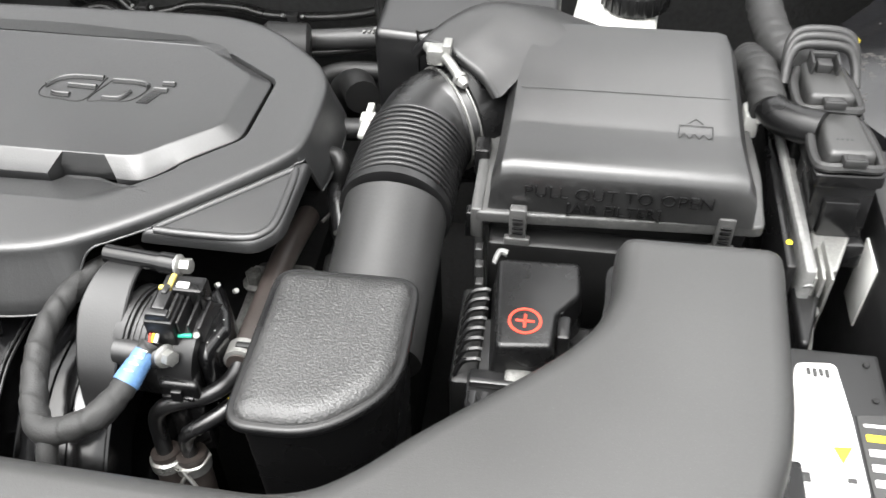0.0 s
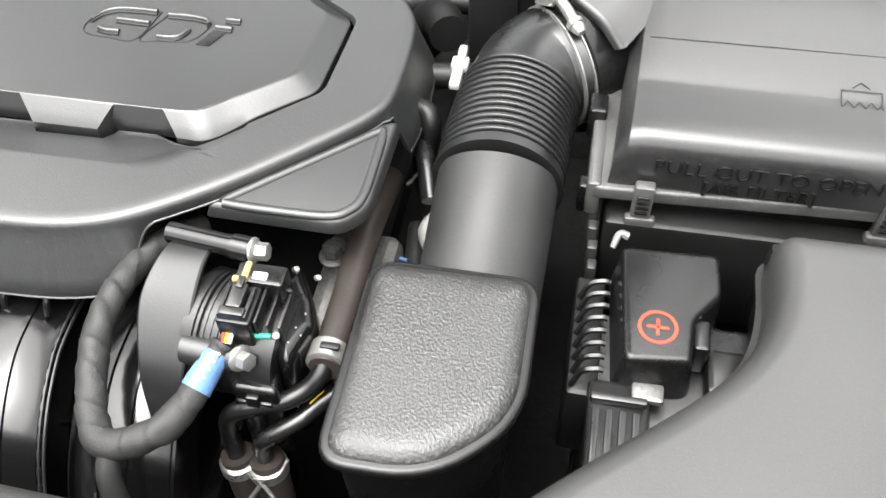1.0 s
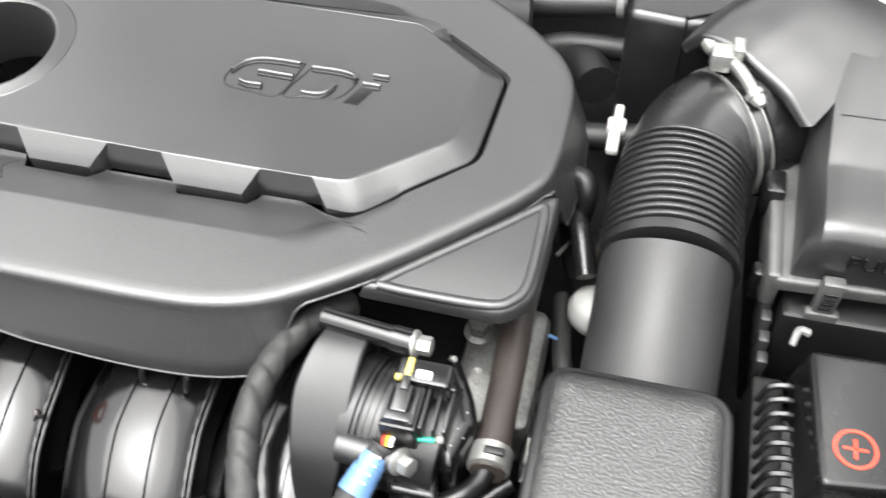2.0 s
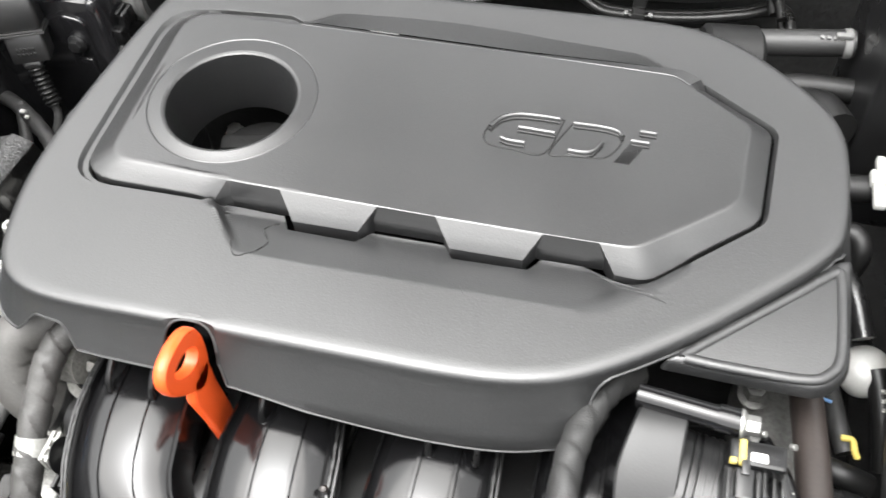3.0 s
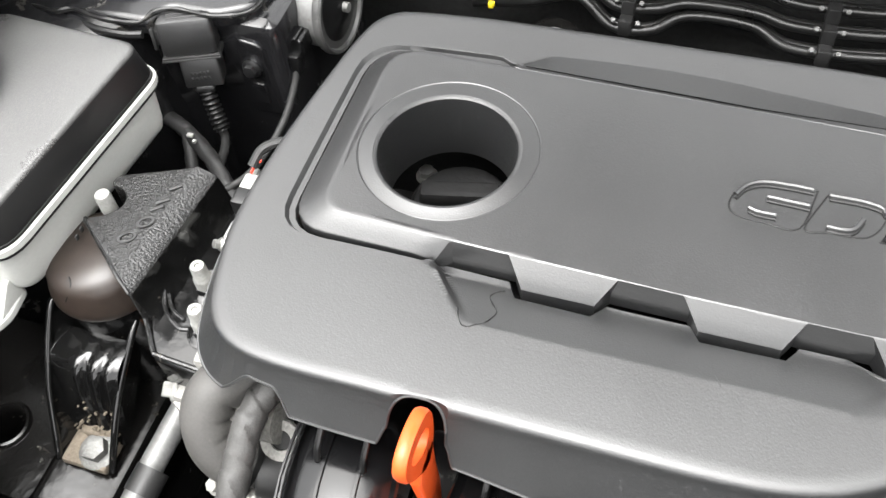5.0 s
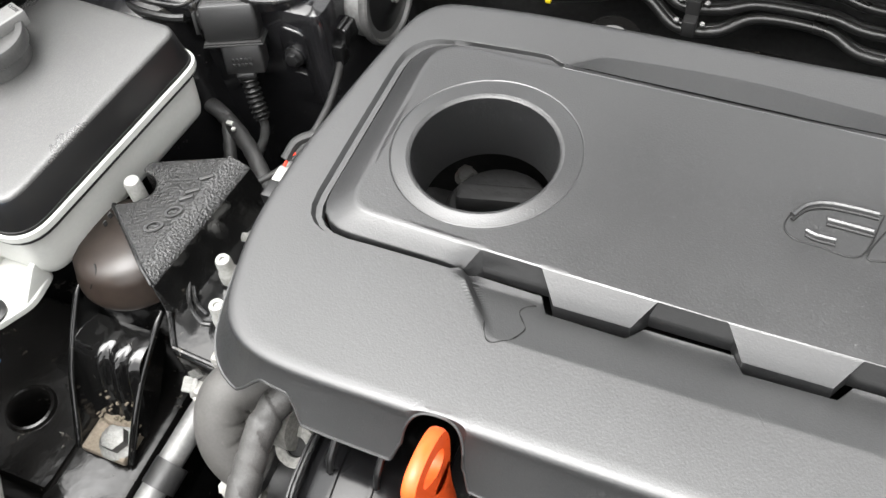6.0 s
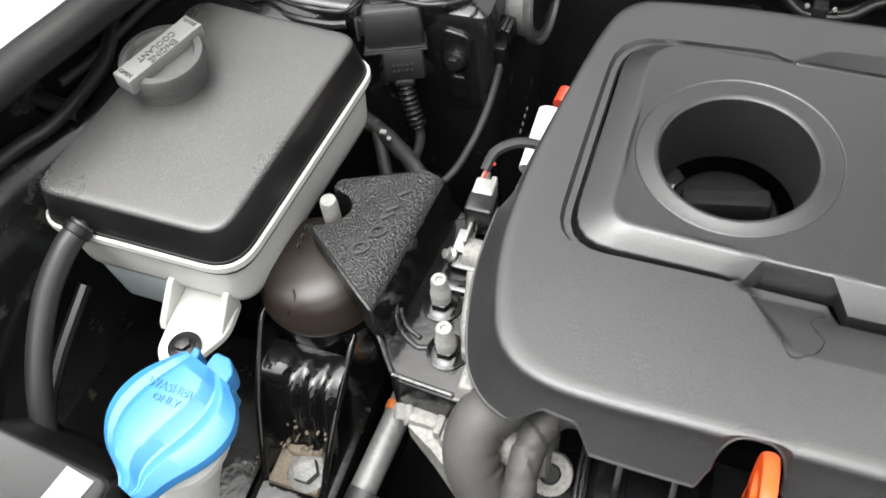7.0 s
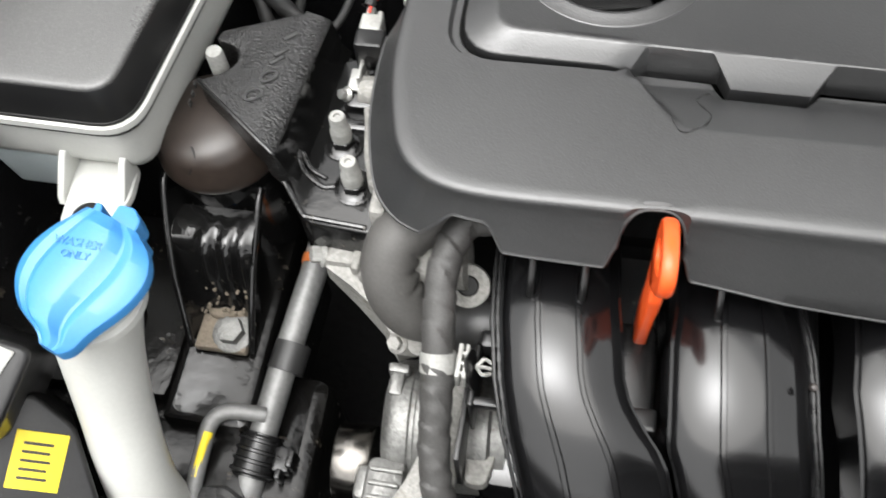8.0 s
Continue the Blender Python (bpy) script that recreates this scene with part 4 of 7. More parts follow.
part("clamp", lathe([(0.0097, 0), (0.0108, 0.0008), (0.0108, 0.007), (0.0097, 0.0078)], 24, aim((-0.2445, 0.2885, 0.806), (-0.1, 0.15, 1))), M_ZINC, hose2)
single("water_outlet", merge(block(-0.245, -0.20, 0.36, 0.44, 0.79, 0.835, 0.008), hexbolt((-0.238, 0.415, 0.836), (0, 0, 1), 0.006, 0.008)), M_CAST, "dull cast aluminium water outlet with a bolt", "housing")
single("outlet_bolt", hexbolt((-0.2375, 0.421, 0.833), (0.1, -0.2, 1), 0.0058, 0.008), M_ZINC, "zinc hex bolt on the water outlet", "bolt")
plugc = thing("sensor_connector", (-0.19, 0.36, 0.80), "black sensor connector with a yellow wire", "connector")
part("housing", block(-0.203, -0.176, 0.335, 0.375, 0.80, 0.828, 0.003), M_SMOOTH, plugc)
part("yellow_wire", tube([(-0.190, 0.4035, 0.829), (-0.185, 0.402, 0.831), (-0.184, 0.396, 0.831), (-0.182, 0.393, 0.829)], 0.0018, 8), M_DULLYELLOW, plugc)
part("pale_tab", block(-0.200, -0.186, 0.345, 0.36, 0.828, 0.832, 0.001), M_PALEPRINT, plugc)
ball = thing("rubber_boot_lead", (-0.174, 0.466, 0.78), "pale round boot on a dark sheathed lead", "lead")
part("boot", lathe([(0.003, -0.014), (0.0105, -0.011), (0.0145, -0.003), (0.0148, 0.003), (0.0125, 0.009), (0.0105, 0.011), (0.004, 0.0135)], 24, pose(-0.178, 0.446, 0.830)), M_OFFWHITE, ball, "pale grey round boot")
part("lead", tube([(-0.174, 0.443, 0.838), (-0.171, 0.433, 0.835), (-0.168, 0.418, 0.828), (-0.164, 0.398, 0.81)], lambda s: 0.0072 - 0.0018 * s, 14), M_RUBBER, ball)
part("upper_lead", tube([(-0.180, 0.455, 0.830), (-0.186, 0.467, 0.832), (-0.193, 0.482, 0.834), (-0.198, 0.505, 0.83)], 0.0095, 14), M_RUBBER, ball)
part("mark", merge(*[block(-0.1725 + 0.0008 * k, -0.1700 + 0.0008 * k, 0.4280 - 0.0045 * k, 0.4305 - 0.0045 * k, 0.8395 - 0.0020 * k, 0.8412 - 0.0020 * k, 0.0003) for k in range(3)]), M_PALEPRINT, ball)
tangle = thing("sensor_harness", (-0.188, 0.42, 0.80), "thin sensor wires in the gap beside the cover", "wiring harness")
part("sleeve", tube([(-0.197, 0.46, 0.818), (-0.193, 0.43, 0.822), (-0.190, 0.412, 0.824), (-0.186, 0.398, 0.822)], 0.0055, 12), M_LOOM, tangle)
part("lower_sleeve", tube([(-0.200, 0.388, 0.822), (-0.188, 0.384, 0.824), (-0.174, 0.382, 0.820)], 0.007, 14), M_RUBBER, tangle)
part("blue_wire", tube([(-0.200, 0.426, 0.828), (-0.195, 0.424, 0.829)], 0.0011, 6), M_TAPE, tangle, "blue wire")
part("orange_wire", tube([(-0.1735, 0.535, 0.820), (-0.1725, 0.529, 0.820)], 0.0014, 6), M_ORANGE, tangle, "orange wire")
part("grey_wire", tube([(-0.204, 0.470, 0.845), (-0.197, 0.482, 0.848), (-0.199, 0.492, 0.846)], 0.0013, 6), M_GREYHOSE, tangle)

# ---- intake: resonator, bellows tube ----
R_TOP = fillet([(-0.1935, 0.356), (-0.1125, 0.356), (-0.1115, 0.281), (-0.146, 0.2485), (-0.1945, 0.2485)], [0.014, 0.014, 0.022, 0.028, 0.014], 6)
resonator = thing("resonator_box", (-0.155, 0.3, 0.74), "black plastic resonator box with a coarse-grained lid", "resonator")
part("box", slab(inset(ccw(R_TOP), 0.005), 0.70, 0.917, 0.002, 0, -0.006), M_SMOOTH, resonator)
part("lip", slab(inset(ccw(R_TOP), -0.001), 0.9125, 0.9185, 0.0025, 0.002), M_SMOOTH, resonator)
crown = inset(ccw(R_TOP), 0.0022)
part("lid", loft([[(x, y, z) for x, y in inset(crown, i)] for z, i in ((0.914, 0), (0.9170, 0.0003), (0.9196, 0.0014), (0.9218, 0.0038), (0.9233, 0.0072), (0.9239, 0.0110), (0.9240, 0.016))], True, True), M_COARSE, resonator, "coarse leather-grained lid")

pipe = thing("air_intake_hose", (-0.144, 0.44, 0.85), "black ribbed air intake hose with a smooth end", "intake hose")
AX = [(-0.146, 0.345, 0.856), (-0.1455, 0.39, 0.868), (-0.1445, 0.447, 0.8835)]
part("smooth_section", tube(AX, lambda s: 0.0335 + 0.0008 * s, 40, 6), M_FLANGE, pipe)
part("seam", tube([(-0.1575, 0.368, 0.8935), (-0.1570, 0.398, 0.9020), (-0.1550, 0.42, 0.9085)], 0.0005, 6), M_RUBBER, pipe)
RIBS = 13
part("bellows", tube([(-0.1445, 0.443, 0.884), (-0.144, 0.470, 0.8845), (-0.1425, 0.495, 0.885), (-0.1395, 0.517, 0.886)],
                     lambda s: 0.0372 if s < 0.085 else 0.0350 if s > 0.965 else 0.0372 - 0.0052 * (0.5 + 0.5 * math.cos((s - 0.105) * 2 * math.pi * RIBS / 0.87)) ** 3.5, 44, 70), M_PLASTIC, pipe, "ribbed flexible bellows", angle=60)
part("elbow", tube([(-0.1395, 0.514, 0.886), (-0.137, 0.527, 0.887), (-0.130, 0.540, 0.888), (-0.119, 0.5475, 0.889), (-0.108, 0.551, 0.889)], lambda s: 0.0352 + 0.003 * s, 40, 8), M_PLASTIC, pipe)
CL = aim((-0.124, 0.5425, 0.8885), (0.80, 0.60, 0.05))
band = part("clamp_band", merge(lathe([(0.0385, 0), (0.0394, 0.0003), (0.0394, 0.0012), (0.0385, 0.0015)], 44, CL), lathe([(0.0385, 0.007), (0.0394, 0.0073), (0.0394, 0.0082), (0.0385, 0.0085)], 44, CL)), M_ZINC, pipe, "bright wire hose clamp")
part("clamp_ear", merge(tube([(-0.1375, 0.5660, 0.931), (-0.1235, 0.5480, 0.935), (-0.1105, 0.5310, 0.929)], 0.0034, 12), lathe([(0.0, -0.006), (0.0046, -0.0055), (0.0050, 0.0), (0.0040, 0.002), (0.0032, 0.004), (0.0032, 0.008)], 14, aim((-0.1370, 0.5660, 0.9315), (0.6, -0.8, 0.1))),
                        block(-0.1385, -0.1265, 0.5490, 0.5610, 0.9285, 0.9405, 0.0015), block(-0.1275, -0.1215, 0.5520, 0.5640, 0.930, 0.9430, 0.001), lathe([(0.0034, 0), (0.0052, 0.001), (0.0052, 0.004), (0.0042, 0.0045), (0.0042, 0.0065), (0.0026, 0.010), (0.0, 0.0105)], 14, aim((-0.1145, 0.5362, 0.9305), (0.6, -0.76, -0.25)))), M_ZINC, band, "pale clamp screw and ears")
part("cuff", lathe([(0.0395, 0), (0.041, 0.001), (0.041, 0.008), (0.038, 0.03)], 40, aim((-0.117, 0.5475, 0.8885), (0.80, 0.60, 0.05))), M_SMOOTH, pipe)

breather = thing("breather_hose", (-0.185, 0.555, 0.86), "black breather hose with a white nylon clip", "hose")
part("rubber", tube([(-0.225, 0.543, 0.872), (-0.20, 0.543, 0.872), (-0.175, 0.545, 0.873), (-0.165, 0.546, 0.875)], 0.0085, 14), M_RUBBER, breather)
part("clip", merge(block(-0.1880, -0.1770, 0.5385, 0.5490, 0.8795, 0.8855, 0.0015), block(-0.1850, -0.1795, 0.545, 0.5585, 0.881, 0.887, 0.0015), block(-0.1865, -0.1795, 0.5225, 0.540, 0.879, 0.884, 0.0015)), M_OFFWHITE, breather, "white nylon hose clip")
single("small_vacuum_hose", tube([(-0.225, 0.500, 0.876), (-0.205, 0.502, 0.880), (-0.196, 0.500, 0.881), (-0.192, 0.494, 0.875), (-0.194, 0.491, 0.855)], 0.0062, 14), M_RUBBER, "short bent black vacuum hose", "hose")
strip = thing("foil_strap", (-0.19, 0.47, 0.84), "scuffed foil wrapped lead beside the cover", "lead")
part("wrap", tube([(-0.199, 0.495, 0.862), (-0.192, 0.475, 0.862), (-0.185, 0.452, 0.854)], 0.006, 10), M_DUSTY, strip)

# ---- air filter housing ----
airbox = thing("air_filter_housing", (0.0, 0.51, 0.76), "black plastic air filter housing with a clipped lid", "air filter housing")
LID = [(0.4470, 0.8935, 0.0), (0.4474, 0.905, 0.0004), (0.4480, 0.9155, 0.0008), (0.4490, 0.9205, 0.0012), (0.4510, 0.9245, 0.0018), (0.4540, 0.9268, 0.0024), (0.4580, 0.9279, 0.003), (0.468, 0.9280, 0.0045), (0.482, 0.9276, 0.0058), (0.4935, 0.9273, 0.0068),
       (0.4955, 0.9276, 0.0070), (0.4975, 0.9282, 0.0072), (0.510, 0.9312, 0.0085), (0.530, 0.9356, 0.0102), (0.55, 0.9398, 0.012), (0.575, 0.9440, 0.014), (0.590, 0.9435, 0.017), (0.600, 0.934, 0.019), (0.606, 0.915, 0.02), (0.607, 0.893, 0.02)]


def lid_ring(y, z, s):
    xa, xb = -0.0835 + s * 0.4, 0.0815 - s * 0.55
    n = 26
    ring = []
    for k in range(n + 1):
        u = k / n
        x = xa + (xb - xa) * u
        e = min(u, 1 - u) * (xb - xa)
        drop = 0.0 if e > 0.012 else 0.012 * (1 - math.sqrt(max(0, 1 - ((0.012 - e) / 0.012) ** 2)))
        ring.append((x, y, max(z - drop, 0.893)))
    return [(xa - 0.001, y, 0.893)] + ring + [(xb + 0.001, y, 0.893)]


part("lid", loft([lid_ring(*v) for v in LID], closed=False), M_BOX, airbox, angle=30)
# the neck: the lid's top skin swells over the hose end and rolls down at its open edge
NECK = [[(-0.0830, 0.5170, 0.9300), (-0.0620, 0.5490, 0.9388), (-0.0400, 0.5790, 0.9435), (-0.0120, 0.6010, 0.9330)],
        [(-0.0945, 0.5360, 0.9330), (-0.0760, 0.5580, 0.9405), (-0.0540, 0.5840, 0.9448), (-0.0240, 0.6080, 0.9340)],
        [(-0.1100, 0.5495, 0.9362), (-0.0900, 0.5690, 0.9430), (-0.0690, 0.5920, 0.9466), (-0.0400, 0.6150, 0.9350)],
        [(-0.1240, 0.5610, 0.9386), (-0.1050, 0.5810, 0.9452), (-0.0850, 0.6030, 0.9475), (-0.0600, 0.6260, 0.9350)],
        [(-0.1420, 0.5720, 0.9365), (-0.1240, 0.5930, 0.9425), (-0.1040, 0.6140, 0.9425), (-0.0800, 0.6350, 0.9290)],
        [(-0.1530, 0.5780, 0.9230), (-0.1380, 0.6020, 0.9270), (-0.1180, 0.6230, 0.9260), (-0.0950, 0.6410, 0.9130)]]
NECK = [spline(row, 8) for row in NECK]
NECK = [list(row) for row in zip(*[spline(col, 6) for col in zip(*NECK)])]
NECK = [spline(arch, 6) for arch in zip(*NECK)]


def rolled(out, inward):
    """The open edge of the neck, moved out along the hose and in towards its middle."""
    mid = Vector((-0.118, 0.5485, 0.893))
    return [p + Vector((-0.8, -0.6, 0.0)) * out + (mid - p).normalized() * inward for p in NECK[0]]


part("neck", loft(NECK, closed=False), M_BOX, airbox, "swollen neck over the hose end", angle=70)
part("neck_lip", loft([rolled(*v) for v in ((0, 0), (0.0016, 0.0006), (0.0026, 0.0024), (0.0026, 0.0062), (0.0012, 0.0074), (-0.03, 0.008))], closed=False), M_PLASTIC, airbox, angle=50)
part("flange", slab(fillet([(-0.0925, 0.4425), (0.0900, 0.4495), (0.0925, 0.50), (0.085, 0.61), (-0.09, 0.61), (-0.0935, 0.52)], 0.006, 4), 0.884, 0.8925, 0.002, 0.001), M_SCUFF, airbox, "scuffed grey rim flange")
part("lower_case", slab(fillet([(-0.085, 0.452), (0.084, 0.458), (0.09, 0.60), (-0.085, 0.60)], 0.01, 4), 0.74, 0.884, 0.001, 0, -0.006), M_RUBBER, airbox)
part("case_step", block(-0.083, 0.06, 0.436, 0.455, 0.79, 0.8725, 0.003), M_RUBBER, airbox)
for x, y in ((-0.064, 0.4425), (0.0655, 0.4495)):
    latch = part("latch", merge(block(x - 0.0055, x + 0.0055, y - 0.004, y + 0.003, 0.872, 0.900, 0.0015), block(x - 0.0085, x + 0.0085, y - 0.0055, y, 0.868, 0.8765, 0.0015)), M_SCUFF, airbox, "grey snap latch")
    part("latch_tongue", merge(*[block(x - 0.0035, x + 0.0035, y - 0.0052, y - 0.003, 0.880 + 0.004 * k, 0.882 + 0.004 * k, 0.0005) for k in range(4)]), M_SMOOTH, latch)
# Pale colour covers both the scuffs and the light on this side.
part("flange_side", block(-0.0950, -0.0870, 0.4440, 0.545, 0.868, 0.8935, 0.002), M_SCUFF, airbox, "scuffed side of the rim, also pale for the light it faces")
part("hinge_lug", block(-0.0985, -0.088, 0.495, 0.512, 0.878, 0.9, 0.002), M_SMOOTH, airbox)
part("corner_lug", block(-0.0995, -0.090, 0.452, 0.462, 0.86, 0.882, 0.002), M_SMOOTH, airbox)
FACE = pose(-0.003, 0.4465, 0.9103, 88, 0, 0)
part("front_lettering", merge(lettering("PULL OUT TO OPEN", 0.0128, FACE, 0.0007, bold=-0.0002), lettering("[AIR FILTER]", 0.0112, pose(-0.005, 0.4459, 0.8990, 88, 0, 0), 0.0007, bold=-0.0002)), M_SMOOTH, airbox, "moulded words on the front face")
part("filter_symbol", merge(*[tube([(0.033 + dx0, 0.489 + dy0, 0.9279 + 0.16 * dy0), (0.033 + dx1, 0.489 + dy1, 0.9279 + 0.16 * dy1)], 0.0003, 6, smooth=False) for dx0, dy0, dx1, dy1 in
     ((0, 0, 0, 0.011), (0, 0.011, 0.021, 0.011), (0.021, 0.011, 0.021, 0), (0, 0.0, 0.003, 0.004), (0.003, 0.004, 0.006, 0), (0.006, 0, 0.009, 0.004), (0.009, 0.004, 0.012, 0), (0.012, 0, 0.015, 0.004), (0.015, 0.004, 0.018, 0), (0.018, 0, 0.021, 0.004), (0.006, 0.013, 0.0105, 0.017), (0.0105, 0.017, 0.015, 0.013))]), M_PLASTIC, airbox, "moulded filter symbol")
part("top_seam", tube([(-0.0700, 0.5235, 0.9345), (0.0, 0.5240, 0.9346), (0.066, 0.5245, 0.9344)], 0.0004, 6), M_BOX, airbox)
back = thing("fuse_and_relay_cover", (-0.17, 0.63, 0.80), "black plastic box cover behind the intake hose", "box cover")
part("cover", slab(fillet([(-0.187, 0.600), (-0.152, 0.596), (-0.10, 0.600), (-0.05, 0.64), (-0.05, 0.72), (-0.187, 0.72)], 0.006, 4), 0.78, 0.922, 0.006), M_PLASTIC, back)
part("join_line", tube([(-0.1525, 0.5965, 0.80), (-0.1525, 0.5955, 0.915), (-0.150, 0.601, 0.9225), (-0.115, 0.615, 0.9228)], 0.0008, 6), M_RUBBER, back)

# ---- air inlet duct over the battery ----
D_RAW = [(-0.0055, 0.3965), (-0.0055, 0.37), (-0.008, 0.350), (-0.0155, 0.330), (-0.030, 0.311), (-0.052, 0.291), (-0.080, 0.268), (-0.103, 0.248), (-0.122, 0.229), (-0.140, 0.2165), (-0.160, 0.2115), (-0.20, 0.2125), (-0.26, 0.2145), (-0.33, 0.217), (-0.46, 0.215), (-0.50, 0.19),
         (-0.50, 0.03), (0.02, 0.03), (0.055, 0.10), (0.062, 0.20), (0.070, 0.24), (0.0775, 0.26), (0.0825, 0.29), (0.0845, 0.33), (0.0885, 0.3965)]
D_OUT = fillet(D_RAW, [0.012] + [0.02] * 14 + [0.02, 0.01, 0.02, 0.05, 0.05, 0.05, 0.05, 0.05, 0.05, 0.013], 6)
D_OUT = ccw(D_OUT)
duct = thing("air_inlet_duct", (0.0, 0.25, 0.88), "broad black plastic air inlet duct with rounded edges", "air duct")
part("upper_half", loft([[(x, y, z) for x, y in inset(D_OUT, i)] for z, i in ((0.885, 0.003), (0.900, 0.0), (0.915, 0.0), (0.922, 0.0008), (0.9275, 0.003), (0.931, 0.0065), (0.9325, 0.010), (0.933, 0.0135))], True, True), M_DUCT, duct, angle=50)
part("seam_lip", loft([[(x, y, z) for x, y in inset(D_OUT, i)] for z, i in ((0.8975, 0.0), (0.8980, -0.003), (0.9008, -0.003), (0.9012, 0.0))]), M_SMOOTH, duct)
part("mouth", block(-0.004, 0.004, 0.345, 0.40, 0.86, 0.915, 0.003), M_SMOOTH, duct)

# ---- battery ----
battery = thing("car_battery", (0.04, 0.31, 0.66), "black car battery with a white warning label", "battery")
part("case", block(-0.0815, 0.155, 0.225, 0.384, 0.66, 0.845, 0.004), M_SMOOTH, battery)
part("top", block(-0.0825, 0.1565, 0.224, 0.385, 0.842, 0.858, 0.003), M_PLASTIC, battery)
part("corner_block", block(-0.083, -0.052, 0.225, 0.338, 0.85, 0.868, 0.003), M_SMOOTH, battery, "black raised corner")
part("corner_ridge", merge(*[block(-0.0800 + 0.0065 * k, -0.0765 + 0.0065 * k, 0.250, 0.320, 0.8675, 0.8700, 0.0006) for k in range(4)], block(-0.0815, -0.054, 0.3235, 0.3275, 0.8675, 0.8725, 0.001)), M_PLASTIC, battery)
part("cell_strip", block(-0.06, 0.10, 0.24, 0.30, 0.857, 0.866, 0.003), M_SMOOTH, battery)
lab = part("label", slab(fillet([(0.090, 0.280), (0.1345, 0.2835), (0.1330, 0.336), (0.1295, 0.374), (0.1065, 0.372), (0.098, 0.33)], 0.005, 4), 0.8575, 0.8592, 0.0003), M_PAPER, battery, "white warning label")
tri = fillet([(0.1195, 0.3145), (0.1300, 0.3155), (0.1235, 0.3045)], 0.0005, 2)
part("triangle", slab(tri, 0.859, 0.8598, 0.0002), M_YELLOW, lab, "yellow warning triangle")
for k in range(4):
    part("print_bar", block(0.112 + 0.0035 * k, 0.1145 + 0.0035 * k, 0.3635 - 0.0012 * (k % 2), 0.3685, 0.8590, 0.8597, 0.0002), M_PRINT, lab)
part("print_bar", block(0.101, 0.105, 0.291, 0.297, 0.859, 0.8597, 0.0002), M_PRINT, lab)
part("print_bar", block(0.124, 0.129, 0.293, 0.296, 0.859, 0.8597, 0.0002), M_PRINT, lab)
lab2 = part("side_label", slab([(0.1365, 0.286), (0.160, 0.288), (0.160, 0.341), (0.1355, 0.338)], 0.8575, 0.8588, 0.0002), M_PRINT, battery, "black label with coloured bars")
for k, c in enumerate((M_PAPER, M_YELLOW, M_PAPER, M_PAPER, M_PAPER)):
    part("bar", block(0.1385, 0.157, 0.3305 - 0.0095 * k, 0.3305 + (0.002 if k == 0 else 0.0045) - 0.0095 * k, 0.8585, 0.8594, 0.0002), c, lab2)
for x, y in ((0.1475, 0.3755), (0.1485, 0.350)):
    part("vent_dot", ring_bolt((x, y, 0.856), (0, 0, 1), 0.002, 0.003), M_RUBBER, battery)
P_CAP = fillet([(-0.0735, 0.408), (-0.0225, 0.410), (-0.0215, 0.383), (-0.0345, 0.366), (-0.0355, 0.341), (-0.0685, 0.3375)], [0.005, 0.005, 0.004, 0.003, 0.004, 0.005], 4)
pluscap = thing("battery_terminal_cover", (-0.048, 0.37, 0.86), "black battery terminal cover with a red plus mark", "terminal cover")
part("cap", slab(P_CAP, 0.858, 0.8885, 0.0035, 0, 0.003), M_SMOOTH, pluscap)
part("plus_ring", lathe([(0.0082, 0), (0.0082, 0.0007), (0.0098, 0.0007), (0.0098, 0)], 36, pose(-0.0530, 0.3585, 0.8883), False), M_RED, pluscap, "red plus mark in a ring")
part("plus_sign", merge(block(-0.0585, -0.0475, 0.3577, 0.3593, 0.8883, 0.8891, 0.0002), block(-0.0538, -0.0522, 0.3535, 0.3635, 0.8883, 0.8891, 0.0002)), M_RED, pluscap)
part("side_clip", merge(block(-0.0345, -0.0265, 0.352, 0.370, 0.862, 0.884, 0.002), block(-0.037, -0.031, 0.368, 0.3735, 0.872, 0.887, 0.002)), M_SMOOTH, pluscap)
part("wedge", block(-0.026, -0.006, 0.336, 0.362, 0.858, 0.872, 0.003), M_SMOOTH, pluscap)
part("terminal_lug", block(-0.062, -0.046, 0.327, 0.338, 0.866, 0.8705, 0.002), M_CAST, pluscap, "corroded terminal lug")
part("hold_clamp", tube([(-0.077, 0.420, 0.870), (-0.074, 0.428, 0.873), (-0.069, 0.428, 0.872)], lambda s: 0.0016 + 0.0008 * s, 8), M_ALU, pluscap, "corroded terminal clamp")
for k in range(8):
    y = 0.338 + 0.0078 * k
    single("cable_fin", tube([(-0.0915, y - 0.003, 0.862), (-0.087, y + 0.001, 0.870), (-0.080, y + 0.002, 0.8725), (-0.0765, y + 0.002, 0.872)], 0.0017, 6), M_SMOOTH, "thin black fin of the battery cable guide", "cable guide", "fins beside the terminal cover")
single("cable_guide", block(-0.094, -0.078, 0.33, 0.405, 0.80, 0.862, 0.003), M_RUBBER, "black cable guide beside the battery", "cable guide")
post = thing("battery_tray_bracket", (-0.088, 0.44, 0.80), "grey stepped bracket below the filter housing", "bracket")
for k in range(4):
    part("step", block(-0.0925 + 0.001 * k, -0.0865 + 0.001 * k, 0.445 - 0.008 * k, 0.453 - 0.008 * k, 0.845 - 0.006 * k, 0.872 - 0.008 * k, 0.0015), M_FLANGE, post)

# ---- control unit, rail and plugs at the wing side ----
ecu = thing("control_unit_bracket", (0.13, 0.45, 0.8), "silver cast bracket holding the control unit", "bracket")
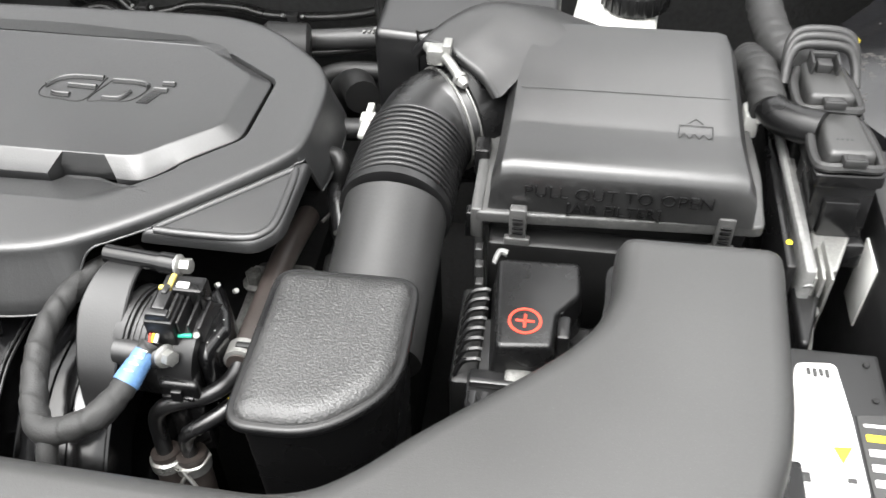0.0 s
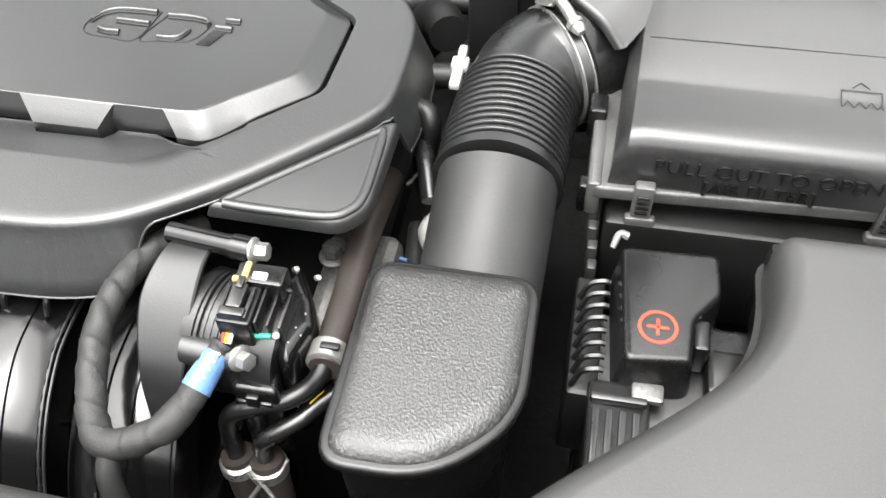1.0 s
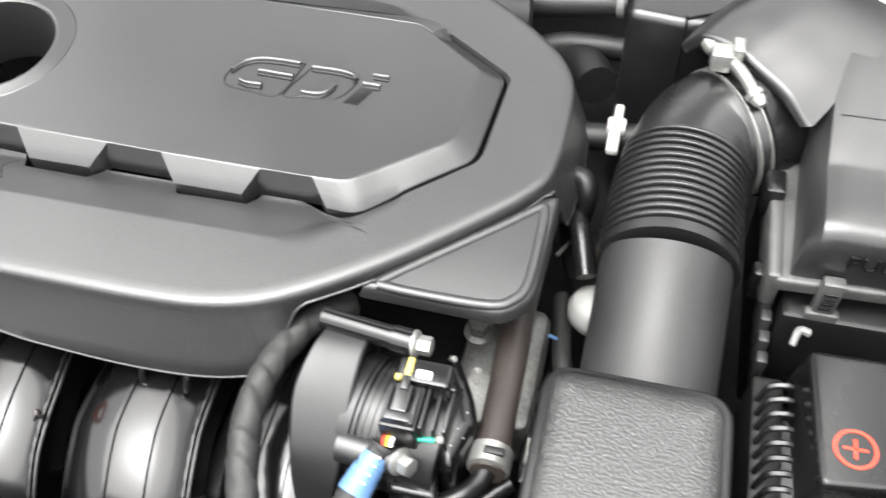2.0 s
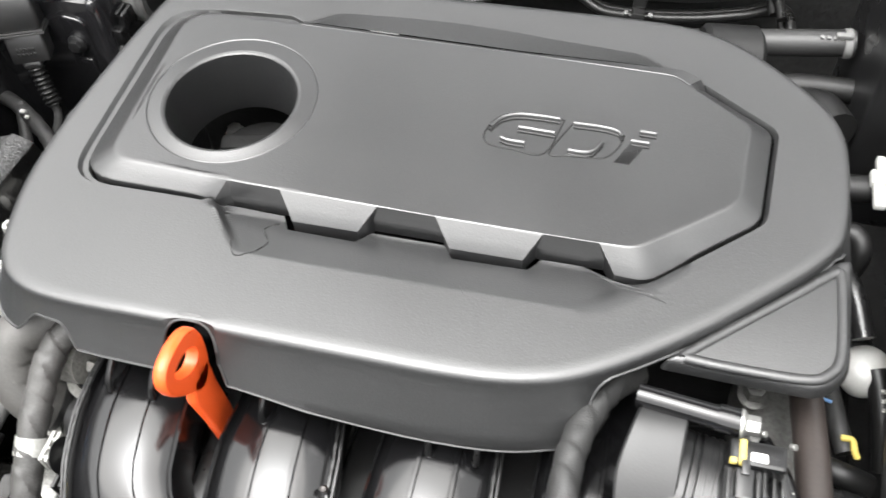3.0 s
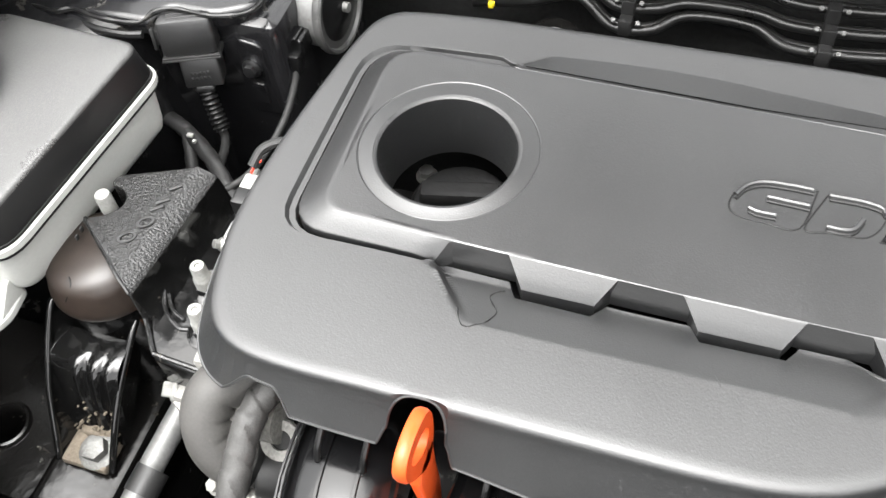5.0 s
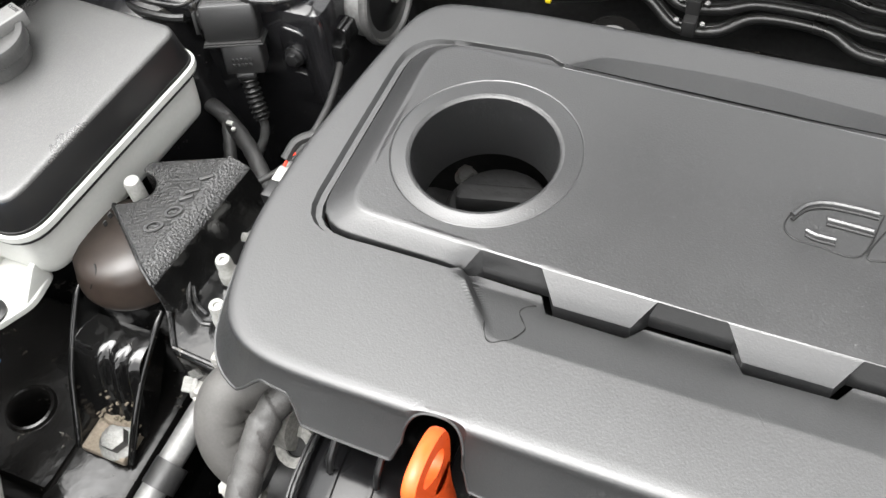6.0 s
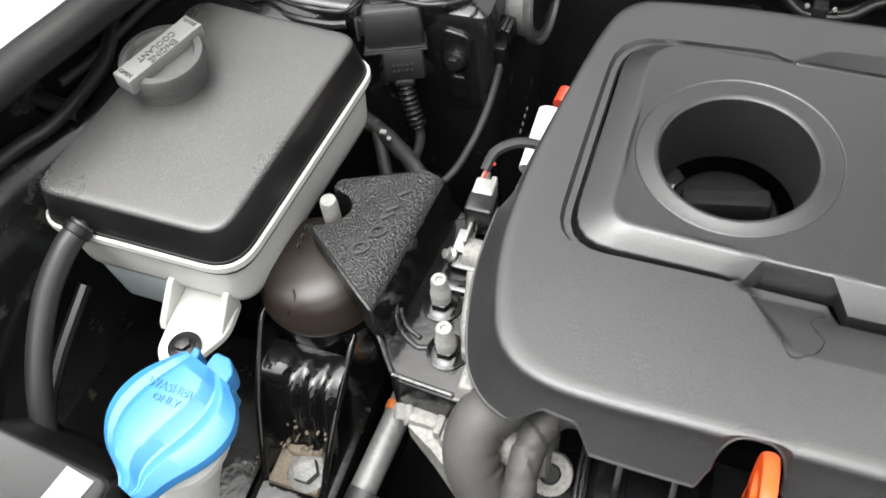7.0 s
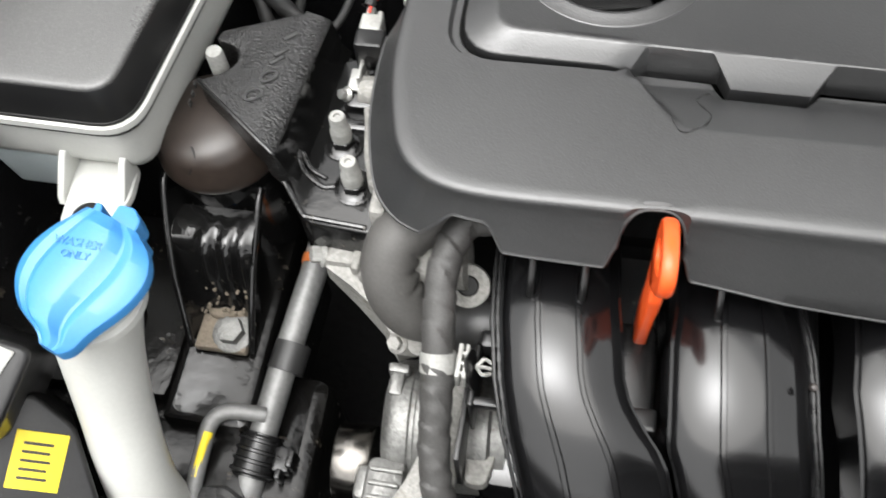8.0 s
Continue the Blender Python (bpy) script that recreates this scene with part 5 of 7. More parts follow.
part("rail", merge(tube([(0.110, 0.585, 0.888), (0.1135, 0.50, 0.884), (0.117, 0.452, 0.878), (0.1185, 0.425, 0.868)], 0.0035, 8), block(0.114, 0.121, 0.425, 0.57, 0.80, 0.882, 0.002)), M_ALU, ecu, "polished aluminium rail")
part("plate", slab(fillet([(0.124, 0.440), (0.139, 0.442), (0.158, 0.492), (0.128, 0.488)], 0.003, 3), 0.82, 0.868, 0.002), M_ZINC, ecu, "bright cast plate")
part("fin", merge(*[block(0.1215 + 0.005 * k, 0.1235 + 0.005 * k, 0.428, 0.452 + 0.006 * k, 0.82, 0.874, 0.0008) for k in range(3)]), M_ZINC, ecu)
part("rail_bolt", hexbolt((0.1225, 0.425, 0.85), (0.3, -0.8, 0.4), 0.004, 0.006), M_ZINC, ecu)
part("black_strip", block(0.1035, 0.110, 0.43, 0.60, 0.78, 0.880, 0.002), M_SMOOTH, ecu)
part("yellow_dot", ring_bolt((0.1075, 0.452, 0.8785), (0, 0, 1), 0.0022, 0.002), M_YELLOW, ecu)
part("lower_block", slab(fillet([(0.112, 0.388), (0.1175, 0.388), (0.131, 0.436), (0.112, 0.436)], 0.003, 3), 0.70, 0.858, 0.003), M_SMOOTH, ecu)
part("stay", tube([(0.1215, 0.412, 0.85), (0.122, 0.395, 0.83), (0.124, 0.388, 0.80)], 0.0035, 8), M_ZINC, ecu)


def harness_plug(at, label):
    """A sealed connector: a domed cap inside a lever frame, over a deep socket."""
    m = pose(*at, -6, 0, 2)
    ob = thing("harness_connector", at, label, "connector", "control unit connectors")

    def put(bm):
        bm.transform(m)
        return bm
    part("cap", put(slab(fillet([(-0.0145, -0.024), (0.0165, -0.024), (0.0155, 0.026), (-0.0115, 0.026)], 0.006, 4), -0.020, 0.003, 0.004, 0, 0.001)), M_DUCT, ob)
    part("lever", put(tube([(-0.0130, 0.022, -0.003), (-0.0185, 0.004, -0.004), (-0.0195, -0.020, -0.006), (-0.0150, -0.0275, -0.006), (0.0, -0.0285, -0.005), (0.0165, -0.0275, -0.006), (0.0205, -0.020, -0.006), (0.0195, 0.004, -0.004), (0.0165, 0.022, -0.003)], 0.0032, 8)), M_FLANGE, ob)
    part("lever_tab", put(merge(block(-0.006, 0.008, -0.0325, -0.024, -0.0035, 0.0025, 0.001), block(-0.0045, 0.0065, -0.0312, -0.0255, 0.0015, 0.0032, 0.0006))), M_FLANGE, ob)
    part("collar", put(slab(fillet([(-0.021, -0.030), (0.024, -0.029), (0.023, 0.020), (-0.020, 0.020)], 0.005, 3), -0.020, -0.010, 0.002, 0.001)), M_SMOOTH, ob)
    part("socket", put(block(-0.018, 0.021, -0.026, 0.016, -0.075, -0.018, 0.002)), M_SMOOTH, ob)
    part("side_latch", put(block(-0.010, 0.013, -0.0305, -0.025, -0.060, -0.030, 0.002)), M_SMOOTH, ob)
    part("skirt", put(block(-0.014, 0.022, -0.036, -0.024, -0.079, -0.060, 0.002)), M_PLASTIC, ob)
    return ob


near_plug = harness_plug((0.1375, 0.510, 0.922), "black sealed harness connector with a lever and cable outlet")
part("cable_outlet", tube([(0.127, 0.522, 0.917), (0.114, 0.530, 0.915), (0.103, 0.541, 0.913), (0.098, 0.556, 0.911)], lambda s: 0.0125 - 0.001 * s, 14), M_SMOOTH, near_plug, "moulded black cable outlet")
part("print_bar", merge(*[block(0.131 + 0.003 * (k % 4), 0.133 + 0.003 * (k % 4), 0.497 + 0.004 * (k // 4), 0.499 + 0.004 * (k // 4), 0.9245, 0.9262, 0.0002) for k in range(8)]), M_FLANGE, near_plug)
far_plug = harness_plug((0.1330, 0.566, 0.925), "black sealed harness connector with a raised lever")
part("upright_lever", merge(*[tube([(0.1085, 0.571, 0.918), (0.1105, 0.583 + y, 0.930 + z), (0.1165, 0.589 + y, 0.9375 + z), (0.132, 0.590 + y, 0.9395 + z), (0.1485, 0.589 + y, 0.9375 + z), (0.1545, 0.583 + y, 0.930 + z), (0.1565, 0.571, 0.918)], 0.0033, 10) for y, z in ((0.0, 0.0), (0.0045, 0.0035), (0.009, 0.006))]), M_FLANGE, far_plug, "tall ridged lever frame")
part("lever_catch", merge(block(0.128, 0.138, 0.573, 0.582, 0.926, 0.934, 0.001), block(0.1235, 0.1255, 0.570, 0.586, 0.926, 0.937, 0.0008), block(0.1405, 0.1425, 0.570, 0.586, 0.926, 0.937, 0.0008), block(0.1235, 0.1425, 0.583, 0.587, 0.930, 0.937, 0.001)), M_FLANGE, far_plug)
single("harness_sleeve", wrapped([(0.098, 0.548, 0.911), (0.0965, 0.572, 0.913), (0.095, 0.592, 0.913), (0.092, 0.610, 0.908), (0.094, 0.626, 0.900), (0.105, 0.642, 0.89)], 0.0122, 9, 0.0012), M_LOOM, "thick cloth-taped cable sleeve bending to a connector", "cable")
single("cable_sleeve", wrapped([(0.130, 0.600, 0.912), (0.120, 0.610, 0.914), (0.112, 0.625, 0.915), (0.106, 0.66, 0.918), (0.104, 0.72, 0.925)], 0.0125, 12, 0.0012), M_LOOM, "thick cloth-taped cable sleeve behind the connectors", "cable")
single("white_nylon_hook", merge(block(0.0835, 0.094, 0.548, 0.566, 0.886, 0.905, 0.002), tube([(0.088, 0.56, 0.905), (0.091, 0.553, 0.909), (0.093, 0.545, 0.902)], 0.002, 8)), M_OFFWHITE, "white nylon hook at the filter housing", "clip")
side_box = thing("side_fuse_box", (0.185, 0.42, 0.72), "black fuse box at the wing with a white label", "fuse box")
part("body", block(0.170, 0.30, 0.36, 0.56, 0.70, 0.878, 0.006), M_DUSTY, side_box)
part("side_label", block(0.1685, 0.1702, 0.458, 0.490, 0.80, 0.855, 0.0004), M_PAPER, side_box, "white paper label")
single("yellow_filler_dot", lathe([(0.003, 0), (0.0045, 0.003), (0.004, 0.008), (0.002, 0.010)], 16, pose(0.163, 0.625, 0.915)), M_YELLOW, "small yellow cap near the wing", "cap")
brake = thing("brake_fluid_reservoir", (0.0, 0.68, 0.83), "white brake fluid reservoir with a black cap", "reservoir")
part("tank", slab(fillet([(-0.042, 0.655), (0.025, 0.648), (0.03, 0.71), (-0.035, 0.72)], 0.01, 4), 0.83, 0.905, 0.008), M_WHITE, brake)
bcap = part("cap", lathe([(0.024, 0), (0.027, 0.002), (0.027, 0.018), (0.025, 0.021)], 32, pose(0.0085, 0.690, 0.905)), M_SMOOTH, brake, "black knurled screw cap")
for k in range(24):
    part("grip_rib", block(0.0262, 0.0280, -0.0012, 0.0012, 0.002, 0.018, 0.0004, pose(0.0085, 0.690, 0.905, 0, 0, 15 * k)), M_SMOOTH, bcap)

# ---- rear pipes and hoses ----
hz = thing("heater_pipe", (-0.22, 0.672, 0.84), "grey rubber heater hose with a pale end clamp", "hose")
part("rubber", tube([(-0.330, 0.668, 0.846), (-0.300, 0.672, 0.856), (-0.245, 0.674, 0.863), (-0.190, 0.677, 0.868)], 0.0092, 20), M_FLANGE, hz)
part("print", merge(*[block(-0.2135 + 0.0042 * j, -0.211 + 0.0042 * j, 0.670, 0.673, 0.8742, 0.8758, 0.0003) for j in range(5)]), M_CAPGREY, hz)
part("end_clamp", merge(lathe([(0.0094, 0), (0.0102, 0.0005), (0.0102, 0.005), (0.0094, 0.0055)], 28, aim((-0.197, 0.6765, 0.8672), (1, 0.05, 0.09))), block(-0.204, -0.193, 0.670, 0.674, 0.8755, 0.8790, 0.001)), M_CAPGREY, hz, "pale clamp at the hose end")
single("rear_hose", tube([(-0.262, 0.640, 0.838), (-0.235, 0.650, 0.846), (-0.212, 0.651, 0.849), (-0.187, 0.650, 0.850)], 0.0085, 16), M_RUBBER, "dark rubber hose behind the engine", "hose")
single("rear_drum", lathe([(0.020, 0), (0.023, 0.003), (0.023, 0.035), (0.020, 0.038)], 28, aim((-0.290, 0.640, 0.872), (1, 0.2, -0.1))), M_RUBBER, "black round housing behind the engine cover", "housing")
single("rear_elbow", tube([(-0.20, 0.60, 0.86), (-0.21, 0.622, 0.855), (-0.225, 0.64, 0.835), (-0.23, 0.66, 0.80)], 0.014, 14), M_RUBBER, "dark bent hose behind the engine", "hose")
for k in range(6):
    z = 0.735 + 0.014 * (k // 2) - 0.004 * (k % 2)
    y = 0.846 + 0.010 * (k % 2) + 0.012 * (k // 2)
    bend = 0.02 if k < 2 else 0.008
    ln = tube([(-0.66 + 0.02 * k, y + 0.03, z - 0.03), (-0.60, y + 0.01, z - 0.002), (-0.555, y + 0.01, z + 0.012), (-0.52, y - 0.004, z - 0.004), (-0.485, y - 0.004, z - 0.002), (-0.455, y + bend * 0.5, z + bend * 0.4), (-0.40, y + bend * 0.5, z + bend * 0.4), (-0.365, y - 0.002, z), (-0.30, y - 0.002, z + 0.002),
               (-0.245, y, z + 0.012), (-0.215 - 0.006 * k, y - 0.01, z + 0.03), (-0.205 - 0.006 * k, y - 0.04, z + 0.02)], 0.0045, 10)
    single("brake_line", ln, M_PIPE, "black coated steel pipe along the firewall", "pipe", "pipes along the firewall")
for x in (-0.507, -0.337):
    cl = thing("pipe_clip", (x, 0.85, 0.73), "black plastic clip holding the firewall pipes", "pipe clip", "clips on the firewall pipes")
    part("comb", merge(*[block(x - 0.006, x + 0.006, 0.834 + 0.011 * k, 0.846 + 0.011 * k, 0.728 + 0.0135 * k, 0.744 + 0.0135 * k, 0.0015) for k in range(3)]), M_FLANGE, cl)
    for k in range(3):
        for dx in (-0.011, 0.011):
            part("pin", ring_bolt((x + dx, 0.838 + 0.011 * k, 0.741 + 0.0135 * k), (0, -0.5, 0.8), 0.0022, 0.003), M_CAPGREY, cl, "pale pin head")
single("rear_bracket", merge(block(-0.462, -0.415, 0.80, 0.83, 0.70, 0.735, 0.006), block(-0.45, -0.428, 0.79, 0.80, 0.71, 0.73, 0.003)), M_GRIME, "grimy metal bracket below the pipes", "bracket")
single("rear_housing", lathe([(0.022, 0), (0.028, 0.006), (0.028, 0.025), (0.020, 0.029), (0.018, 0.033)], 28, aim((-0.565, 0.81, 0.715), (0.1, -0.6, 0.8))), M_GRIME, "grimy round metal housing behind the cover", "housing")
single("yellow_plug", block(-0.6205, -0.6155, 0.792, 0.797, 0.772, 0.777, 0.001), M_YELLOW, "small yellow plug at the rear of the engine", "plug")

# ---- coolant reservoir ----
tank = thing("coolant_reservoir", (-0.85, 0.475, 0.79), "white coolant reservoir with a black lid and screw cap", "reservoir")
T_LID = fillet([(-0.9165, 0.3965), (-0.7985, 0.3945), (-0.7835, 0.552), (-0.8975, 0.5595)], [0.014, 0.016, 0.012, 0.014], 6)
# One black lid in two tones: the paler top paints in sky sheen.
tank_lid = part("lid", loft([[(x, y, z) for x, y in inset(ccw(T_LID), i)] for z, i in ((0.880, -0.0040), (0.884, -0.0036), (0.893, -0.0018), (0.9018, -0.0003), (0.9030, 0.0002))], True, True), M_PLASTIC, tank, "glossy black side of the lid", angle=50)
part("lid_top", loft([[(x, y, z) for x, y in inset(ccw(T_LID), i)] for z, i in ((0.9024, 0.0000), (0.9036, 0.0002), (0.9047, 0.0010), (0.9052, 0.0025), (0.9054, 0.006), (0.9060, 0.03))], True, True), M_LID, tank_lid, "dusty top of the lid, paler for painted sky sheen", angle=50)
part("rim", loft([[(x, y, z) for x, y in inset(ccw(T_LID), i)] for z, i in ((0.874, -0.003), (0.8745, -0.0065), (0.8790, -0.0065), (0.8800, -0.003))], True, True), M_WHITE, tank, "white rim under the lid")
part("lower_groove", loft([[(x, y, z) for x, y in inset(ccw(T_LID), i)] for z, i in ((0.8705, -0.002), (0.8708, -0.0050), (0.8735, -0.0052), (0.8742, -0.002))], True, True), M_RUBBER, tank)
part("groove", loft([[(x, y, z) for x, y in inset(ccw(T_LID), i)] for z, i in ((0.8795, -0.003), (0.8798, -0.0048), (0.8815, -0.0045), (0.8820, -0.002))], True, True), M_RUBBER, tank)
part("body", loft([[(x, y, z) for x, y in inset(ccw(T_LID), i)] for z, i in ((0.877, -0.003), (0.868, -0.0015), (0.852, -0.0005), (0.840, 0.0005), (0.834, 0.002), (0.831, 0.006), (0.830, 0.012))], True, True), M_WHITE, tank, "milky white tank body")
part("base", slab(fillet([(-0.9120, 0.4000), (-0.8535, 0.3990), (-0.846, 0.50), (-0.893, 0.545)], [0.010, 0.008, 0.008, 0.010], 4), 0.786, 0.834, 0.001, 0.006, -0.004), M_COOLANT, tank, "milky base with coolant showing through")


def upright(bm):
    """Stands a slab up: its outline in y and z, its thickness along x."""
    bm.transform(Matrix(((0, 0, 1, 0), (1, 0, 0, 0), (0, 1, 0, 0), (0, 0, 0, 1))))
    return bm


tab = part("foot_bracket", merge(slab(fillet([(-0.850, 0.405), (-0.812, 0.403), (-0.809, 0.378), (-0.822, 0.353), (-0.837, 0.348), (-0.845, 0.357)], 0.007, 4), 0.8225, 0.8275, 0.0015), upright(slab([(0.372, 0.8235), (0.400, 0.8235), (0.400, 0.845), (0.392, 0.843), (0.374, 0.8285)], -0.8515, -0.8475, 0.001, 0.0005)),
                                 upright(slab([(0.374, 0.8235), (0.400, 0.8235), (0.400, 0.845), (0.392, 0.843), (0.376, 0.8285)], -0.8155, -0.8115, 0.001, 0.0005))), M_WHITE, tank, "white mounting foot")
part("foot_bolt", merge(lathe([(0.0095, 0), (0.0098, 0.002), (0.007, 0.003)], 24, pose(-0.8285, 0.3625, 0.8275)), hexbolt((-0.8285, 0.3625, 0.829), (0, 0, 1), 0.005, 0.004)), M_DUSTY, tab, "dusty bolt")
CAPM = pose(-0.8775, 0.4895, 0.905) @ Matrix.Diagonal((0.93, 0.93, 0.95, 1))
scap = part("screw_cap", merge(lathe([(0.0235, -0.002), (0.0235, 0.010), (0.0262, 0.012), (0.0268, 0.014), (0.0268, 0.0205), (0.0258, 0.0225), (0.0215, 0.0228), (0.0195, 0.0195)], 40, CAPM)), M_SCUFF, tank, "dark grey screw cap with a raised bar", angle=30)
BARM = CAPM @ pose(0, 0, 0, 0, 0, 71)
part("cap_bar", block(-0.0305, 0.0305, -0.0078, 0.0078, 0.016, 0.0272, 0.0015, BARM), M_CAPGREY, scap)
part("cap_lettering", merge(lettering("ENGINE", 0.0062, CAPM @ pose(0.0015, -0.0006, 0.0272, 0, 0, 251) @ pose(0, 0.0029, 0), 0.0004), lettering("COOLANT", 0.0062, CAPM @ pose(0.0015, -0.0006, 0.0272, 0, 0, 251) @ pose(0, -0.0031, 0), 0.0004),
                            lettering("OPEN", 0.0042, CAPM @ pose(0, 0, 0.0272, 0, 0, 71) @ pose(-0.0262, 0, 0, 0, 0, -90), 0.0004), lettering("CLOSE", 0.0036, CAPM @ pose(0, 0, 0.0272, 0, 0, 71) @ pose(0.0268, 0, 0, 0, 0, -90), 0.0004)), M_PRINT, scap, "dark words on the cap")
part("spout", tube([(-0.8885, 0.398, 0.884), (-0.890, 0.388, 0.885)], 0.0045, 12, smooth=False), M_RUBBER, tank)
part("date_mark", merge(*[block(-0.7845, -0.7835, 0.432 + 0.006 * k, 0.435 + 0.006 * k, 0.846 + 0.001 * k, 0.850 + 0.001 * k, 0.0002) for k in range(3)]), M_PRINT, tank)
ohose = thing("overflow_hose", (-0.89, 0.33, 0.70), "dark grey rubber overflow hose of the coolant tank", "hose")
part("rubber", tube([(-0.8885, 0.393, 0.886), (-0.894, 0.376, 0.880), (-0.8975, 0.350, 0.864), (-0.894, 0.318, 0.838), (-0.884, 0.285, 0.80), (-0.872, 0.258, 0.76), (-0.86, 0.24, 0.70)], 0.0072, 18), M_FLANGE, ohose)
part("clip", lathe([(0.0074, 0), (0.0084, 0.0006), (0.0084, 0.005), (0.0074, 0.0056)], 20, aim((-0.8895, 0.391, 0.8855), (-0.25, -0.9, -0.25))), M_RUBBER, ohose)

# ---- cables along the wing ledge ----
single("wing_cable", tube([(-0.930, 0.600, 0.893), (-0.953, 0.554, 0.894), (-0.944, 0.522, 0.893), (-0.938, 0.497, 0.891), (-0.943, 0.453, 0.890), (-0.954, 0.427, 0.891), (-0.965, 0.385, 0.893), (-0.972, 0.33, 0.893)], 0.0048, 12), M_FLANGE, "dark grey cable lying along the wing ledge", "cable", "cables on the wing ledge")
single("wing_cable", tube([(-0.915, 0.596, 0.893), (-0.933, 0.566, 0.894), (-0.941, 0.534, 0.893), (-0.947, 0.505, 0.892), (-0.955, 0.480, 0.893)], 0.0032, 10), M_LOOM, "thin black cable lying along the wing ledge", "cable", "cables on the wing ledge")
fitting = thing("wing_fitting", (-0.96, 0.466, 0.885), "dirty black pipe fitting on the wing ledge", "fitting")
part("pipe", tube([(-0.995, 0.468, 0.898), (-0.965, 0.466, 0.893), (-0.935, 0.466, 0.886)], 0.0052, 14), M_PIPE, fitting)
for x, r in ((-0.984, 0.0085), (-0.976, 0.0075), (-0.969, 0.0085)):
    part("ring", lathe([(r - 0.003, 0), (r, 0.0006), (r, 0.0038), (r - 0.003, 0.0044)], 20, aim((x, 0.467, 0.8965 - 0.17 * (x + 0.984)), (1, -0.05, -0.17))), M_FLANGE, fitting)

# ---- washer filler ----
washer = thing("washer_filler", (-0.778, 0.297, 0.70), "blue washer fluid cap on a white filler neck", "washer filler")
WC = Vector((-0.7785, 0.297, 0.893))
W_OUT = ccw(chaikin([(-0.7825, 0.3345), (-0.7795, 0.3315), (-0.7745, 0.3310), (-0.7715, 0.3345), (-0.7635, 0.3330), (-0.7595, 0.3275), (-0.7595, 0.3210), (-0.7510, 0.3130), (-0.7475, 0.3030), (-0.7490, 0.2930), (-0.7560, 0.2820), (-0.7670, 0.2710), (-0.7725, 0.2610), (-0.7860, 0.2590), (-0.7900, 0.2690), (-0.8030, 0.2780), (-0.8100, 0.2900), (-0.8110, 0.3020), (-0.8060, 0.3140), (-0.7960, 0.3240)], 2))


ALONG, ACROSS = Vector((0.333, 0.943)), Vector((0.943, -0.333))
FLUTES = [(-1.0, 0.0), (-0.93, 0.0016), (-0.80, 0.0036), (-0.64, 0.0022), (-0.52, 0.0056), (-0.46, 0.0062), (-0.2, 0.0066), (0.14, 0.0064), (0.20, 0.0056), (0.40, 0.0014), (0.46, 0.0012), (0.62, 0.0034), (0.68, 0.0036), (0.93, 0.0010), (1.0, 0.0)]


def cap_span(v):
    """How far the cap reaches to either side of its long axis."""
    us = []
    for a, b in zip(W_OUT, W_OUT[1:] + W_OUT[:1]):
        a, b = Vector(a) - WC.xy, Vector(b) - WC.xy
        va, vb = a.dot(ALONG) - v, b.dot(ALONG) - v
        if va * vb < 0:
            c = a.lerp(b, va / (va - vb))
            us.append(c.dot(ACROSS))
    return (min(us), max(us)) if us else (-0.003, 0.003)


def cap_point(u, v, z):
    p = WC.xy + ACROSS * u + ALONG * v
    return (p.x, p.y, z - 0.10 * (0.31 - p.y))


wr = []
for i in range(40):
    v = -0.0345 + 0.0635 * i / 39
    lo, hi = cap_span(v)
    mid, half = (lo + hi) / 2, (hi - lo) / 2
    ends = min(1.0, (0.029 - v) / 0.010 + 0.35, (v + 0.0345) / 0.010 + 0.25)
    ring = [cap_point(mid - half * 0.95, v, 0.8915), cap_point(mid - half, v, 0.8930), cap_point(mid - half, v, 0.8980)]
    ring += [cap_point(mid + half * w * 0.985, v, 0.899 + 0.8 * h * ends + 0.0015 * (1 - w * w)) for w, h in FLUTES]
    ring += [cap_point(mid + half, v, 0.8980), cap_point(mid + half, v, 0.8930), cap_point(mid + half * 0.95, v, 0.8915)]
    wr.append(ring)
wcap = part("cap", loft(wr, True, True), M_BLUE, washer, angle=24)
part("hook", merge(slab(fillet([(-0.7850, 0.3225), (-0.7785, 0.3235), (-0.7800, 0.3335), (-0.7835, 0.3345)], 0.001, 2), 0.888, 0.901, 0.001), slab(fillet([(-0.7745, 0.3240), (-0.7600, 0.3195), (-0.7590, 0.3270), (-0.7640, 0.3335), (-0.7725, 0.3345)], 0.002, 3), 0.888, 0.901, 0.001),
                   slab(fillet([(-0.7665, 0.3255), (-0.7585, 0.3225), (-0.7580, 0.3180), (-0.7640, 0.3195)], 0.001, 2), 0.880, 0.892, 0.001)), M_BLUE, wcap)
part("cap_lettering", merge(lettering("WASHER", 0.0060, pose(-0.7815, 0.3095, 0.9058, 4, 0, -4), 0.0003), lettering("ONLY", 0.0054, pose(-0.7810, 0.3035, 0.9054, 4, 0, -4), 0.0003)), M_BLUE, wcap, "moulded words on the cap")
part("neck", tube([(-0.7795, 0.298, 0.885), (-0.785, 0.293, 0.862), (-0.789, 0.285, 0.838), (-0.790, 0.268, 0.80), (-0.788, 0.250, 0.765), (-0.785, 0.238, 0.735), (-0.78, 0.23, 0.68)], lambda s: 0.0225 - 0.0035 * smooth(0, 0.5, s) + 0.001 * s, 28), M_WHITE, washer, "milky white filler neck")
part("collar", lathe([(0.022, 0), (0.0255, 0.001), (0.0255, 0.006), (0.022, 0.007)], 28, pose(-0.7815, 0.296, 0.872)), M_WHITE, washer)

lampbox = thing("headlamp_housing", (-0.85, 0.25, 0.66), "black headlamp housing with white and yellow labels", "headlamp housing")
LBM = aim((-0.822, 0.2330, 0.7975), (0.5, -0.3, 0.81)) @ pose(0, 0, 0, 0, 0, 30)
